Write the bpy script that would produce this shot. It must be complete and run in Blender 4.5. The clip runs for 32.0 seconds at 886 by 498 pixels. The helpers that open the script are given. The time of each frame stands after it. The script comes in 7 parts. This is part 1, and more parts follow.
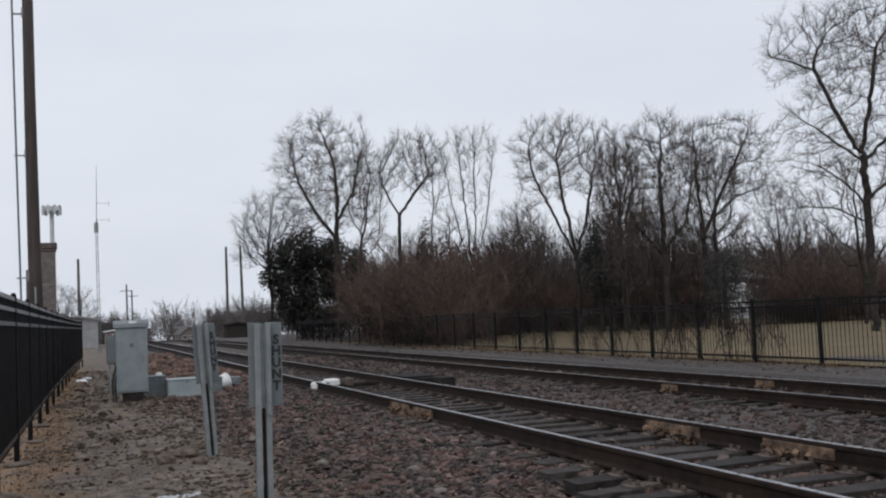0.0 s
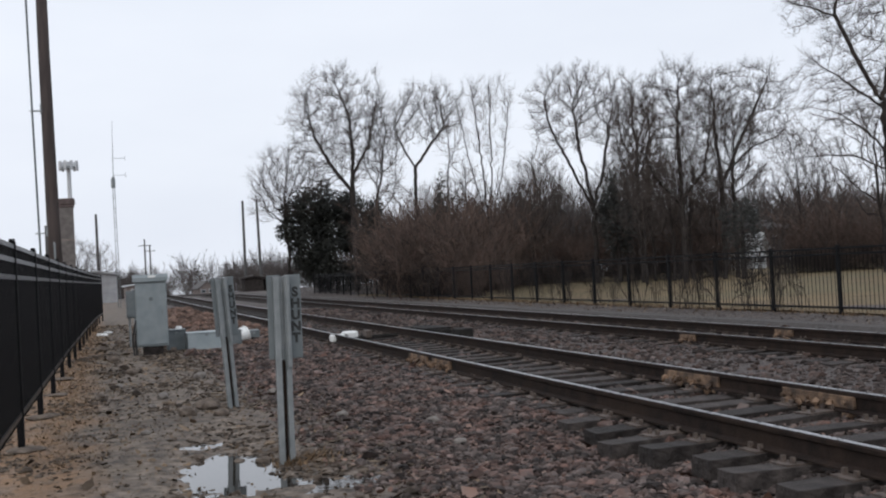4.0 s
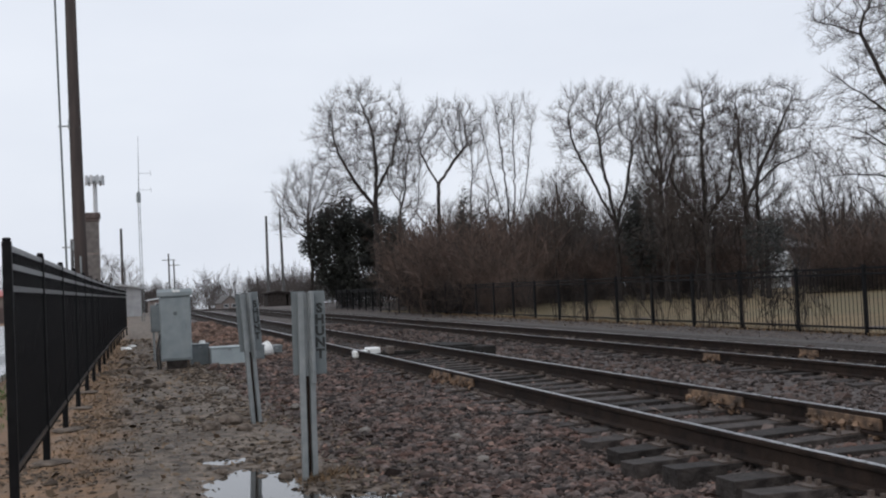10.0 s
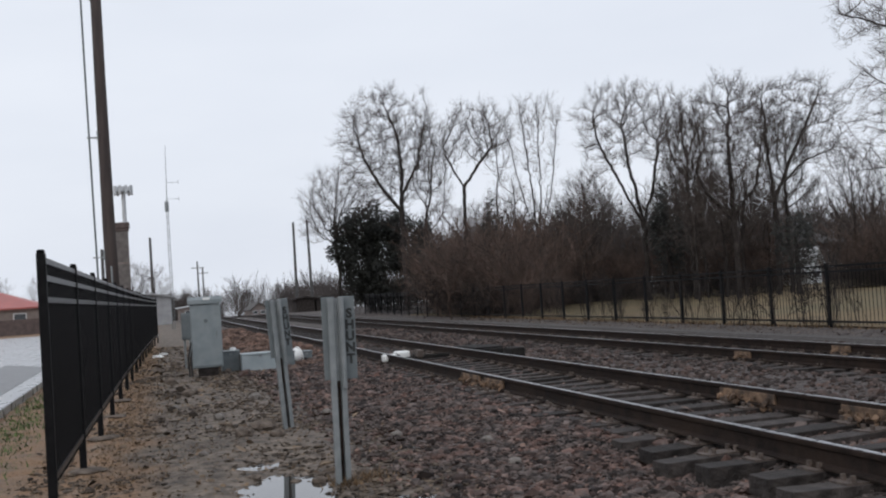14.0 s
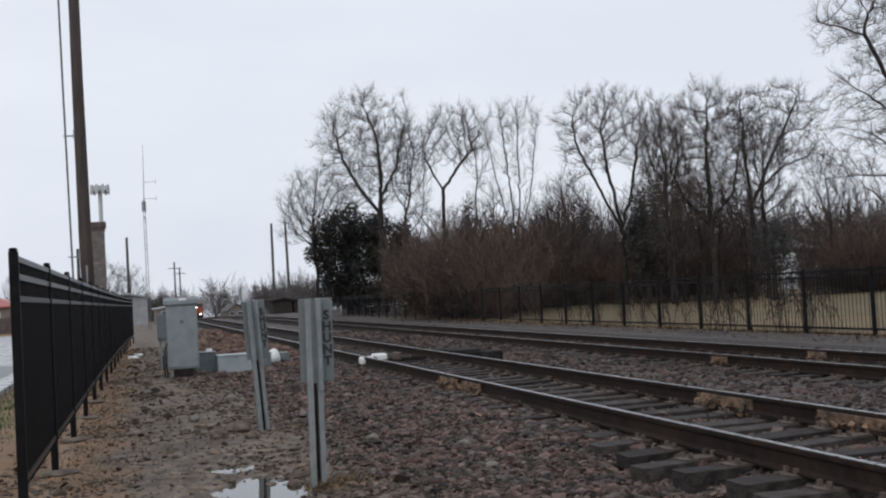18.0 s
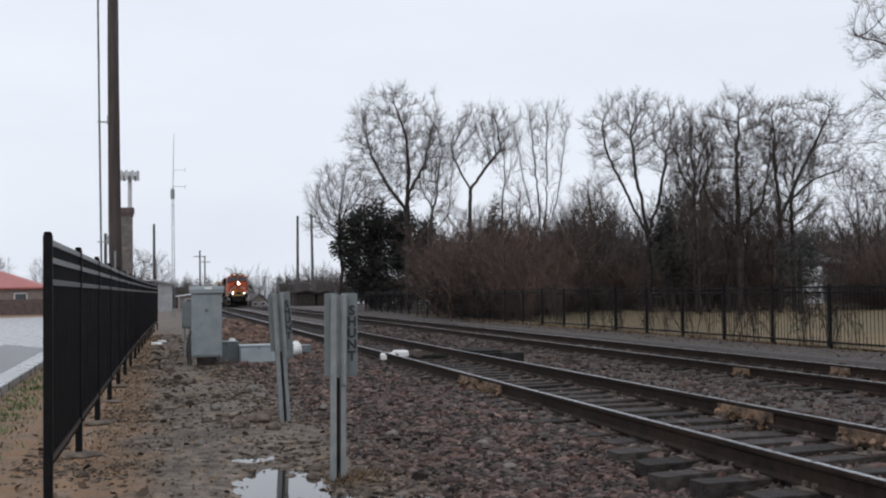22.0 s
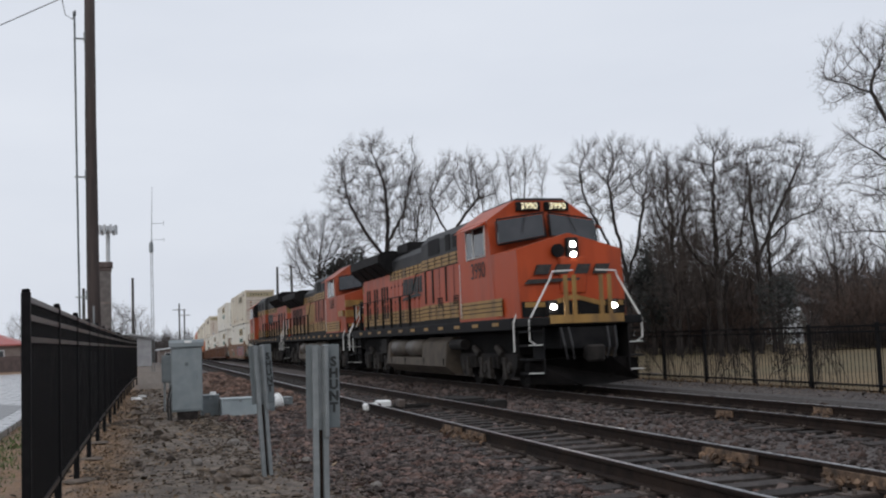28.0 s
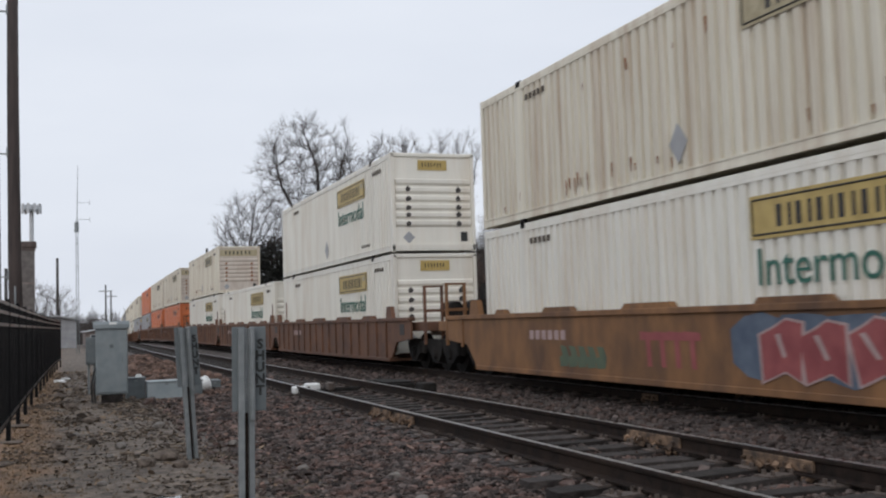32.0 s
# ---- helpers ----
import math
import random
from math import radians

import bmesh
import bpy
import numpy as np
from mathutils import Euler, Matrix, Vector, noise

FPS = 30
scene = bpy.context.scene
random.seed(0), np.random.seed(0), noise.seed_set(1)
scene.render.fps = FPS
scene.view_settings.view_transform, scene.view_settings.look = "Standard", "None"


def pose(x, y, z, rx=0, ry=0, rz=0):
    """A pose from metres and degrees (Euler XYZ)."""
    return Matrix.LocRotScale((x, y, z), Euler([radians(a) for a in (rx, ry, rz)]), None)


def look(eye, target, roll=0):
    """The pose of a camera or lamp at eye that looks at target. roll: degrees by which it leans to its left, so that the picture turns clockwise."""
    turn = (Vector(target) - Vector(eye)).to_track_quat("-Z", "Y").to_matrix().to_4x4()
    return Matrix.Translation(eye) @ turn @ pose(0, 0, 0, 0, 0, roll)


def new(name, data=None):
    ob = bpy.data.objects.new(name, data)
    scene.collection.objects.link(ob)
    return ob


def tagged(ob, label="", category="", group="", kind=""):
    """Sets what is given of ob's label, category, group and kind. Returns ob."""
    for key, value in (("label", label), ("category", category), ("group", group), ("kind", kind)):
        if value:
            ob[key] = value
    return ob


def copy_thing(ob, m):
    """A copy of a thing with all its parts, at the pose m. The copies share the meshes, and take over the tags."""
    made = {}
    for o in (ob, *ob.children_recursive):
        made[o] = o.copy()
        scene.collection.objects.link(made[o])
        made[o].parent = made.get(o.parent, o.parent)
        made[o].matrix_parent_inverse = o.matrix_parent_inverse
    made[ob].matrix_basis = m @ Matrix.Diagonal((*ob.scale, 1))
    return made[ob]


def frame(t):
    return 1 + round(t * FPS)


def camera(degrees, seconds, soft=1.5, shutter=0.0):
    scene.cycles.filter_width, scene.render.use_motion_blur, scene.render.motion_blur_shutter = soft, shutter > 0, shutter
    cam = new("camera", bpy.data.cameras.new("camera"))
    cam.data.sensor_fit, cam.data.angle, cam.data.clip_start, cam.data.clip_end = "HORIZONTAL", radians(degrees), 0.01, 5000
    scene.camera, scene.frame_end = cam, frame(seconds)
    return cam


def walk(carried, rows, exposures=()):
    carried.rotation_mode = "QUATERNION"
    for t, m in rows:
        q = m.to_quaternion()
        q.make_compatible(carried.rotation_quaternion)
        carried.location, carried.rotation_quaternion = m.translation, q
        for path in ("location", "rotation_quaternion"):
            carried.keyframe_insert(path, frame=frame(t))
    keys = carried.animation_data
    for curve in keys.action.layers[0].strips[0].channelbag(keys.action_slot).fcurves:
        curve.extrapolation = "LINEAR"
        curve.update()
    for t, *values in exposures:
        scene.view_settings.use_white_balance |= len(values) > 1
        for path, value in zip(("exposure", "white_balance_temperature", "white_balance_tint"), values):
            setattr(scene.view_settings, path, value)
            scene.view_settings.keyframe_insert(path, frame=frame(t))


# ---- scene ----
from mathutils import kdtree

# time, eye x y z, heading (to the right of the track), tilt, lean
PATH = [
    (0, 0.013, -0.009, 1.419, 18.87, 3.53, -2.71),
    (0.5, 0.021, 0.011, 1.418, 18.53, 3.19, -2.93),
    (1, 0.016, 0.010, 1.416, 18.50, 2.85, -2.73),
    (1.5, 0.009, -0.000, 1.417, 18.43, 2.49, -3.03),
    (2, 0.005, 0.010, 1.417, 18.18, 2.03, -3.16),
    (2.5, 0.006, 0.003, 1.414, 18.14, 1.63, -2.96),
    (3, 0.004, 0.016, 1.413, 18.14, 1.23, -3.04),
    (3.5, 0.009, 0.032, 1.411, 17.90, 0.96, -3.31),
    (5.5, 0.004, 0.020, 1.419, 17.62, 1.28, -2.41),
    (6, -0.005, 0.005, 1.419, 17.55, 1.49, -2.75),
    (6.5, -0.004, 0.019, 1.415, 17.48, 1.73, -2.93),
    (7, -0.001, 0.011, 1.418, 17.58, 1.92, -2.78),
    (7.5, -0.001, 0.020, 1.419, 17.56, 2.03, -2.94),
    (8, -0.006, 0.010, 1.419, 17.31, 1.94, -2.92),
    (8.5, -0.005, 0.013, 1.419, 17.14, 1.88, -2.87),
    (9, -0.005, 0.010, 1.419, 17.07, 1.90, -2.94),
    (9.5, -0.002, 0.007, 1.421, 17.12, 1.91, -2.48),
    (10, -0.010, 0.017, 1.420, 16.69, 1.94, -2.71),
    (10.5, -0.022, -0.006, 1.411, 16.29, 1.60, -2.62),
    (11, -0.021, 0.014, 1.420, 16.15, 1.27, -2.63),
    (11.5, -0.022, 0.018, 1.418, 16.01, 1.26, -3.00),
    (12, -0.020, 0.009, 1.425, 15.83, 1.69, -3.47),
    (12.5, -0.020, 0.004, 1.423, 15.66, 2.12, -3.76),
    (13, -0.021, 0.000, 1.420, 15.45, 2.18, -3.74),
    (13.5, -0.026, -0.009, 1.421, 15.24, 2.19, -3.80),
    (14, -0.026, -0.014, 1.424, 15.24, 2.17, -3.82),
    (14.5, -0.027, -0.017, 1.421, 15.39, 2.28, -3.77),
    (15, -0.032, -0.020, 1.424, 15.65, 2.46, -3.67),
    (15.5, -0.025, -0.000, 1.423, 16.00, 2.56, -3.68),
    (17.5, -0.022, 0.007, 1.420, 16.44, 2.50, -3.65),
    (18, -0.015, 0.033, 1.422, 16.42, 2.25, -3.32),
    (18.5, -0.039, 0.019, 1.424, 15.32, 1.99, -2.78),
    (19, -0.048, -0.013, 1.421, 15.08, 1.81, -3.02),
    (19.5, -0.036, 0.005, 1.422, 15.80, 1.60, -3.10),
    (20, -0.026, 0.015, 1.417, 16.03, 1.50, -3.54),
    (20.5, -0.024, 0.007, 1.417, 16.18, 1.25, -3.68),
    (21, -0.016, 0.037, 1.426, 16.30, 1.29, -4.31),
    (21.5, -0.042, 0.005, 1.427, 15.10, 1.66, -1.12),
    (22, -0.050, -0.009, 1.433, 15.09, 2.23, -0.93),
    (22.5, -0.049, -0.011, 1.437, 15.22, 2.93, -1.51),
    (23, -0.051, -0.011, 1.432, 15.39, 3.45, -1.61),
    (23.5, -0.056, -0.015, 1.430, 15.30, 3.53, -1.96),
    (24, -0.057, -0.038, 1.436, 15.36, 3.70, -1.85),
    (24.5, -0.060, -0.023, 1.435, 15.59, 3.89, -1.51),
    (25, -0.054, -0.015, 1.438, 15.77, 4.08, -1.75),
    (25.5, -0.057, -0.021, 1.434, 16.06, 4.23, -2.04),
    (27.5, -0.049, -0.019, 1.436, 16.29, 4.82, -2.31),
    (28, -0.054, -0.021, 1.439, 16.24, 4.80, -2.15),
    (28.5, -0.053, -0.018, 1.436, 16.35, 4.84, -2.04),
    (29, -0.042, -0.004, 1.427, 16.52, 4.78, -2.16),
    (29.5, -0.042, -0.003, 1.432, 16.78, 4.74, -2.07),
    (30, -0.033, 0.006, 1.427, 17.25, 4.53, -2.10),
    (30.5, -0.040, -0.002, 1.428, 17.46, 4.37, -2.17),
    (31, -0.033, -0.013, 1.435, 18.40, 4.30, -1.85),
    (31.5, 0.000, 0.000, 1.420, 19.26, 4.14, -1.33),
    (32, -0.023, -0.005, 1.435, 19.89, 3.78, -1.81),
]
# the lens sees 45.6 degrees across
cam = camera(45.6, 32.0, soft=2.1, shutter=0.12)


def sight(row):
    t, x, y, z, heading, tilt, lean = row
    h, p = radians(heading), radians(tilt)
    ahead = Vector((math.sin(h) * math.cos(p), math.cos(h) * math.cos(p), math.sin(p)))
    eye = Vector((x, y, z))
    return (t, look(eye, eye + ahead, lean))


walk(cam, [sight(row) for row in PATH], exposures=[(0, -0.1), (2, -0.04), (3, 0.08), (6, 0.12), (8, 0.04), (14, 0.0), (20, -0.02), (22, 0.06), (23, -0.08), (24, -0.12), (27.5, -0.13), (28.6, -0.11), (29.5, -0.04), (32, -0.04)])

# ---- light: a bright, fully overcast winter day ----
world = bpy.data.worlds.new("overcast_sky")
scene.world = world
world.use_nodes = True
wn, wl = world.node_tree.nodes, world.node_tree.links
wn.clear()
sky = wn.new("ShaderNodeTexSky")
sky.sky_type, sky.sun_disc = "NISHITA", False
sky.sun_elevation, sky.sun_rotation = radians(32), radians(215)
sky.air_density, sky.dust_density, sky.ozone_density = 1.0, 6.0, 1.0
sky_dim = wn.new("ShaderNodeVectorMath")
sky_dim.operation = "SCALE"
sky_dim.inputs["Scale"].default_value = 0.07
wl.new(sky.outputs[0], sky_dim.inputs[0])
# the cloud deck: soft grey sheets over the sky
where = wn.new("ShaderNodeTexCoord")
stretch = wn.new("ShaderNodeMapping")
stretch.inputs["Scale"].default_value = (1.2, 1.2, 4.0)
wl.new(where.outputs["Generated"], stretch.inputs[0])
sheets = wn.new("ShaderNodeTexNoise")
sheets.inputs["Scale"].default_value = 1.7
sheets.inputs["Detail"].default_value = 5.0
wl.new(stretch.outputs[0], sheets.inputs["Vector"])
deck = wn.new("ShaderNodeValToRGB")
deck.color_ramp.elements[0].position, deck.color_ramp.elements[0].color = 0.3, (0.80, 0.85, 0.95, 1)
deck.color_ramp.elements[1].position, deck.color_ramp.elements[1].color = 0.72, (0.91, 0.955, 1.04, 1)
wl.new(sheets.outputs["Fac"], deck.inputs[0])
mix = wn.new("ShaderNodeMixRGB")
mix.inputs[0].default_value = 0.9
wl.new(sky_dim.outputs[0], mix.inputs[1])
wl.new(deck.outputs[0], mix.inputs[2])
back = wn.new("ShaderNodeBackground")
back.inputs["Strength"].default_value = 1.0
wl.new(mix.outputs[0], back.inputs[0])
wout = wn.new("ShaderNodeOutputWorld")
wl.new(back.outputs[0], wout.inputs[0])
sun_data = bpy.data.lights.new("sun", "SUN")
sun_data.energy, sun_data.angle, sun_data.color = 0.5, radians(60), (1.0, 0.96, 0.9)
sun = new("sun", sun_data)
sun.matrix_world = look((-30, -40, 40), (5, 10, 0))


# ---- materials ----
def surface(name, a, b, scale=4.0, rough=0.7, metal=0.0, bump=0.2, bump_scale=None, stain=None, stain_scale=0.6,
            stain_amount=0.5, vary=0.0, island=0.0, spec=0.5, rough_vary=0.15, streak=1.0):
    """Two colours mixed by fine noise, larger stains over them, fine relief; vary: by object, island: by loose piece."""
    m = bpy.data.materials.new(name)
    m.use_nodes = True
    n, l = m.node_tree.nodes, m.node_tree.links
    bsdf = n["Principled BSDF"]
    co = n.new("ShaderNodeTexCoord")
    place = n.new("ShaderNodeMapping")
    place.inputs["Scale"].default_value = (1, 1, streak)
    l.new(co.outputs["Object"], place.inputs[0])
    fine = n.new("ShaderNodeTexNoise")
    fine.inputs["Scale"].default_value, fine.inputs["Detail"].default_value = scale, 6.0
    l.new(place.outputs[0], fine.inputs["Vector"])
    ramp = n.new("ShaderNodeValToRGB")
    ramp.color_ramp.elements[0].position, ramp.color_ramp.elements[0].color = 0.34, (*a, 1)
    ramp.color_ramp.elements[1].position, ramp.color_ramp.elements[1].color = 0.66, (*b, 1)
    l.new(fine.outputs["Fac"], ramp.inputs[0])
    colour = ramp.outputs[0]
    if stain:
        big = n.new("ShaderNodeTexNoise")
        big.inputs["Scale"].default_value, big.inputs["Detail"].default_value = stain_scale, 8.0
        big.inputs["Roughness"].default_value = 0.65
        l.new(place.outputs[0], big.inputs["Vector"])
        cut = n.new("ShaderNodeMapRange")
        cut.inputs[1].default_value, cut.inputs[2].default_value = 0.47, 0.68
        cut.inputs[4].default_value = stain_amount
        l.new(big.outputs["Fac"], cut.inputs[0])
        over = n.new("ShaderNodeMixRGB")
        over.inputs[2].default_value = (*stain, 1)
        l.new(cut.outputs[0], over.inputs[0])
        l.new(colour, over.inputs[1])
        colour = over.outputs[0]
    if vary or island:
        src = n.new("ShaderNodeObjectInfo") if vary else n.new("ShaderNodeNewGeometry")
        rng = n.new("ShaderNodeMapRange")
        k = vary or island
        rng.inputs[3].default_value, rng.inputs[4].default_value = 1 - k, 1 + k
        l.new(src.outputs["Random" if vary else "Random Per Island"], rng.inputs[0])
        hsv = n.new("ShaderNodeHueSaturation")
        l.new(rng.outputs[0], hsv.inputs["Value"])
        l.new(colour, hsv.inputs["Color"])
        colour = hsv.outputs[0]
    l.new(colour, bsdf.inputs["Base Color"])
    rr = n.new("ShaderNodeMapRange")
    rr.inputs[3].default_value, rr.inputs[4].default_value = max(0.02, rough - rough_vary), min(1, rough + rough_vary)
    l.new(fine.outputs["Fac"], rr.inputs[0])
    l.new(rr.outputs[0], bsdf.inputs["Roughness"])
    bsdf.inputs["Metallic"].default_value = metal
    bsdf.inputs["Specular IOR Level"].default_value = spec
    if bump:
        rel = n.new("ShaderNodeTexNoise")
        rel.inputs["Scale"].default_value, rel.inputs["Detail"].default_value = bump_scale or scale * 3, 5.0
        l.new(place.outputs[0], rel.inputs["Vector"])
        bp = n.new("ShaderNodeBump")
        bp.inputs["Strength"].default_value, bp.inputs["Distance"].default_value = bump, 0.02
        l.new(rel.outputs["Fac"], bp.inputs["Height"])
        l.new(bp.outputs[0], bsdf.inputs["Normal"])
    return m


def glow(name, colour, strength):
    m = bpy.data.materials.new(name)
    m.use_nodes = True
    bsdf = m.node_tree.nodes["Principled BSDF"]
    bsdf.inputs["Base Color"].default_value = (*colour, 1)
    bsdf.inputs["Emission Color"].default_value = (*colour, 1)
    bsdf.inputs["Emission Strength"].default_value = strength
    return m


def ground_material():
    """Wet trodden earth: dark mud, grey-brown soil, tan silt along the fence, ballast dust by the tracks."""
    m = surface("wet_earth", (0.05, 0.04, 0.032), (0.255, 0.207, 0.168), 7.0, 0.75, 0, 1.0, 26, spec=0.25, rough_vary=0.25)
    n, l = m.node_tree.nodes, m.node_tree.links
    bsdf = n["Principled BSDF"]
    colour = bsdf.inputs["Base Color"].links[0].from_socket
    co = n.new("ShaderNodeTexCoord")
    sep = n.new("ShaderNodeSeparateXYZ")
    l.new(co.outputs["Object"], sep.inputs[0])

    def noise_node(scale, detail=6.0, rough=0.6):
        t = n.new("ShaderNodeTexNoise")
        t.inputs["Scale"].default_value, t.inputs["Detail"].default_value, t.inputs["Roughness"].default_value = scale, detail, rough
        l.new(co.outputs["Object"], t.inputs["Vector"])
        return t.outputs["Fac"]

    def remap(value, lo, hi, out_lo=0.0, out_hi=1.0):
        r = n.new("ShaderNodeMapRange")
        for i, v in enumerate((lo, hi, out_lo, out_hi)):
            r.inputs[1 + i].default_value = v
        l.new(value, r.inputs[0])
        return r.outputs[0]

    def op(kind, a, b):
        q = n.new("ShaderNodeMath")
        q.operation = kind
        for i, v in enumerate((a, b)):
            if isinstance(v, (int, float)):
                q.inputs[i].default_value = v
            else:
                l.new(v, q.inputs[i])
        return q.outputs[0]

    def lay(mask, tint, under):
        mx = n.new("ShaderNodeMixRGB")
        l.new(mask, mx.inputs[0])
        l.new(under, mx.inputs[1])
        if isinstance(tint, tuple):
            mx.inputs[2].default_value = (*tint, 1)
        else:
            l.new(tint, mx.inputs[2])
        return mx.outputs[0]

    # dark wet mud in broad patches, pale silt in others
    colour = lay(remap(noise_node(0.7, 8, 0.7), 0.5, 0.6, 0, 0.6), (0.085, 0.069, 0.057), colour)
    colour = lay(remap(noise_node(1.1, 8, 0.7), 0.53, 0.66, 0, 0.8), (0.25, 0.2, 0.15), colour)
    # rusty tan strip of dead grass roots and silt beside the fence
    across = op("ADD", sep.outputs["X"], op("MULTIPLY", noise_node(0.8, 6, 0.65), -1.5))
    strip = op("MULTIPLY", remap(across, -0.8, -1.15), remap(noise_node(2.5, 6, 0.7), 0.36, 0.55, 0.35, 0.95))
    colour = lay(strip, (0.265, 0.163, 0.096), colour)
    # fine dark specks: the small shadows of wet clods, put into the colour
    colour = lay(remap(noise_node(22.0, 6, 0.8), 0.53, 0.62, 0, 0.65), (0.05, 0.041, 0.034), colour)
    # ballast dust
    dust = n.new("ShaderNodeTexVoronoi")
    dust.inputs["Scale"].default_value = 15.0
    l.new(co.outputs["Object"], dust.inputs["Vector"])
    tint = n.new("ShaderNodeValToRGB")
    tint.color_ramp.elements[0].color = (0.027, 0.022, 0.021, 1)
    tint.color_ramp.elements[1].color = (0.122, 0.1, 0.091, 1)
    sepc = n.new("ShaderNodeSeparateColor")
    l.new(dust.outputs["Color"], sepc.inputs[0])
    l.new(sepc.outputs[0], tint.inputs[0])
    edge = remap(op("ADD", sep.outputs["X"], op("MULTIPLY", noise_node(0.9), 1.6)), 2.0, 3.0)
    colour = lay(edge, tint.outputs[0], colour)
    l.new(colour, bsdf.inputs["Base Color"])
    return m


M = {}
M["earth"] = ground_material()
M["stone"] = surface("ballast_stone", (0.03, 0.026, 0.025), (0.12, 0.096, 0.088), 8, 0.8, 0, 0.3, 40, (0.15, 0.08, 0.062), 3.0, 0.7, island=0.85, spec=0.2)
M["stone_dark"] = surface("dark_ballast_stone", (0.03, 0.026, 0.025), (0.1, 0.081, 0.075), 8, 0.85, 0, 0.3, 40, (0.13, 0.08, 0.064), 3.0, 0.6, island=0.7, spec=0.15)
M["spoil"] = surface("reddish_spoil_stone", (0.06, 0.042, 0.035), (0.17, 0.115, 0.092), 6, 0.85, 0, 0.3, 40, (0.2, 0.115, 0.085), 1.0, 0.6, island=0.6, spec=0.15)
M["clod"] = surface("mud_clod", (0.055, 0.044, 0.036), (0.13, 0.106, 0.088), 12, 0.85, 0, 0.4, 40, island=0.5, spec=0.15)
M["tie"] = surface("weathered_tie_wood", (0.023, 0.0195, 0.0185), (0.068, 0.058, 0.054), 7, 0.75, 0, 1.0, 30, (0.024, 0.02, 0.018), 2.0, 0.8, vary=0.45, spec=0.25)
M["rail_side"] = surface("rusty_rail_steel", (0.011, 0.008, 0.007), (0.032, 0.022, 0.018), 9, 0.8, 0.0, 0.4, 50, (0.048, 0.031, 0.022), 1.5, 0.5, spec=0.15)
M["rail_head"] = surface("polished_rail_head", (0.32, 0.32, 0.33), (0.5, 0.5, 0.52), 14, 0.3, 0.9, 0.05)
M["joint"] = surface("tan_rusted_joint_bar", (0.07, 0.045, 0.03), (0.28, 0.18, 0.115), 9, 0.85, 0, 0.6, 60, (0.035, 0.025, 0.02), 4, 0.85)
M["plate"] = surface("tie_plate_steel", (0.06, 0.046, 0.039), (0.15, 0.118, 0.1), 16, 0.7, 0.2, 0.4)
M["fence"] = surface("black_painted_steel", (0.004, 0.004, 0.005), (0.009, 0.009, 0.01), 20, 0.55, 0, 0.05, 90, spec=0.12)
M["fence_rail"] = surface("glossy_black_rail_paint", (0.008, 0.008, 0.009), (0.016, 0.016, 0.018), 20, 0.3, 0, 0.05, 90, spec=0.7, rough_vary=0.08)
M["box_mid"] = surface("blue_grey_painted_aluminium", (0.2, 0.235, 0.25), (0.26, 0.295, 0.31), 5, 0.5, 0.0, 0.08, 50, (0.2, 0.22, 0.22), 2, 0.4)
M["galv"] = surface("galvanised_steel", (0.18, 0.2, 0.208), (0.27, 0.29, 0.298), 9, 0.5, 0.2, 0.15, 60, (0.2, 0.22, 0.225), 3, 0.5)
M["box"] = surface("pale_grey_painted_aluminium", (0.29, 0.34, 0.36), (0.36, 0.41, 0.43), 5, 0.5, 0.0, 0.08, 50, (0.3, 0.33, 0.33), 2, 0.4)
M["box_dark"] = surface("darker_grey_painted_steel", (0.11, 0.13, 0.138), (0.165, 0.188, 0.196), 6, 0.6, 0, 0.1, 50, (0.17, 0.18, 0.18), 2, 0.4)
M["white"] = surface("white_plastic", (0.72, 0.73, 0.72), (0.82, 0.83, 0.82), 6, 0.4, 0, 0.05)
M["black"] = surface("black_lettering", (0.012, 0.014, 0.014), (0.03, 0.033, 0.033), 20, 0.6, 0, 0.0)
M["pole"] = surface("dark_creosote_pole", (0.035, 0.026, 0.024), (0.085, 0.064, 0.058), 10, 0.8, 0, 0.7, 40, (0.03, 0.022, 0.02), 1.2, 0.6, streak=0.12)
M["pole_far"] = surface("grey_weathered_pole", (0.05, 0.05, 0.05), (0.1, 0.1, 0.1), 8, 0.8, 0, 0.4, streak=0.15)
M["cable"] = surface("black_cable_sheath", (0.02, 0.02, 0.022), (0.035, 0.035, 0.037), 10, 0.6, 0, 0.0)
M["concrete"] = surface("wet_light_concrete", (0.25, 0.258, 0.266), (0.34, 0.348, 0.357), 2.5, 0.3, 0, 0.1, 30, (0.22, 0.225, 0.23), 0.35, 0.6)
M["asphalt"] = surface("wet_dark_asphalt", (0.04, 0.042, 0.045), (0.075, 0.077, 0.08), 9, 0.35, 0, 0.3, 50, (0.1, 0.1, 0.105), 0.5, 0.4)
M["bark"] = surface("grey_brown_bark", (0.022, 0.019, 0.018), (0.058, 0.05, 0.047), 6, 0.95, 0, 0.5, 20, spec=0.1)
M["twig"] = surface("brown_twigs", (0.052, 0.043, 0.039), (0.104, 0.088, 0.081), 3, 0.95, 0, 0.0, spec=0.1)
M["scrub"] = surface("russet_brown_scrub", (0.052, 0.035, 0.028), (0.12, 0.081, 0.065), 0.9, 0.9, 0, 0.0, island=0.5)
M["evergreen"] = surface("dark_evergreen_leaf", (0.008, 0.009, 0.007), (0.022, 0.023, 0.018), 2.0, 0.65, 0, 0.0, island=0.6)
M["lawn"] = surface("dry_winter_grass", (0.1, 0.07, 0.031), (0.178, 0.126, 0.062), 0.9, 0.95, 0, 0.5, 14, (0.11, 0.098, 0.046), 0.16, 0.8)
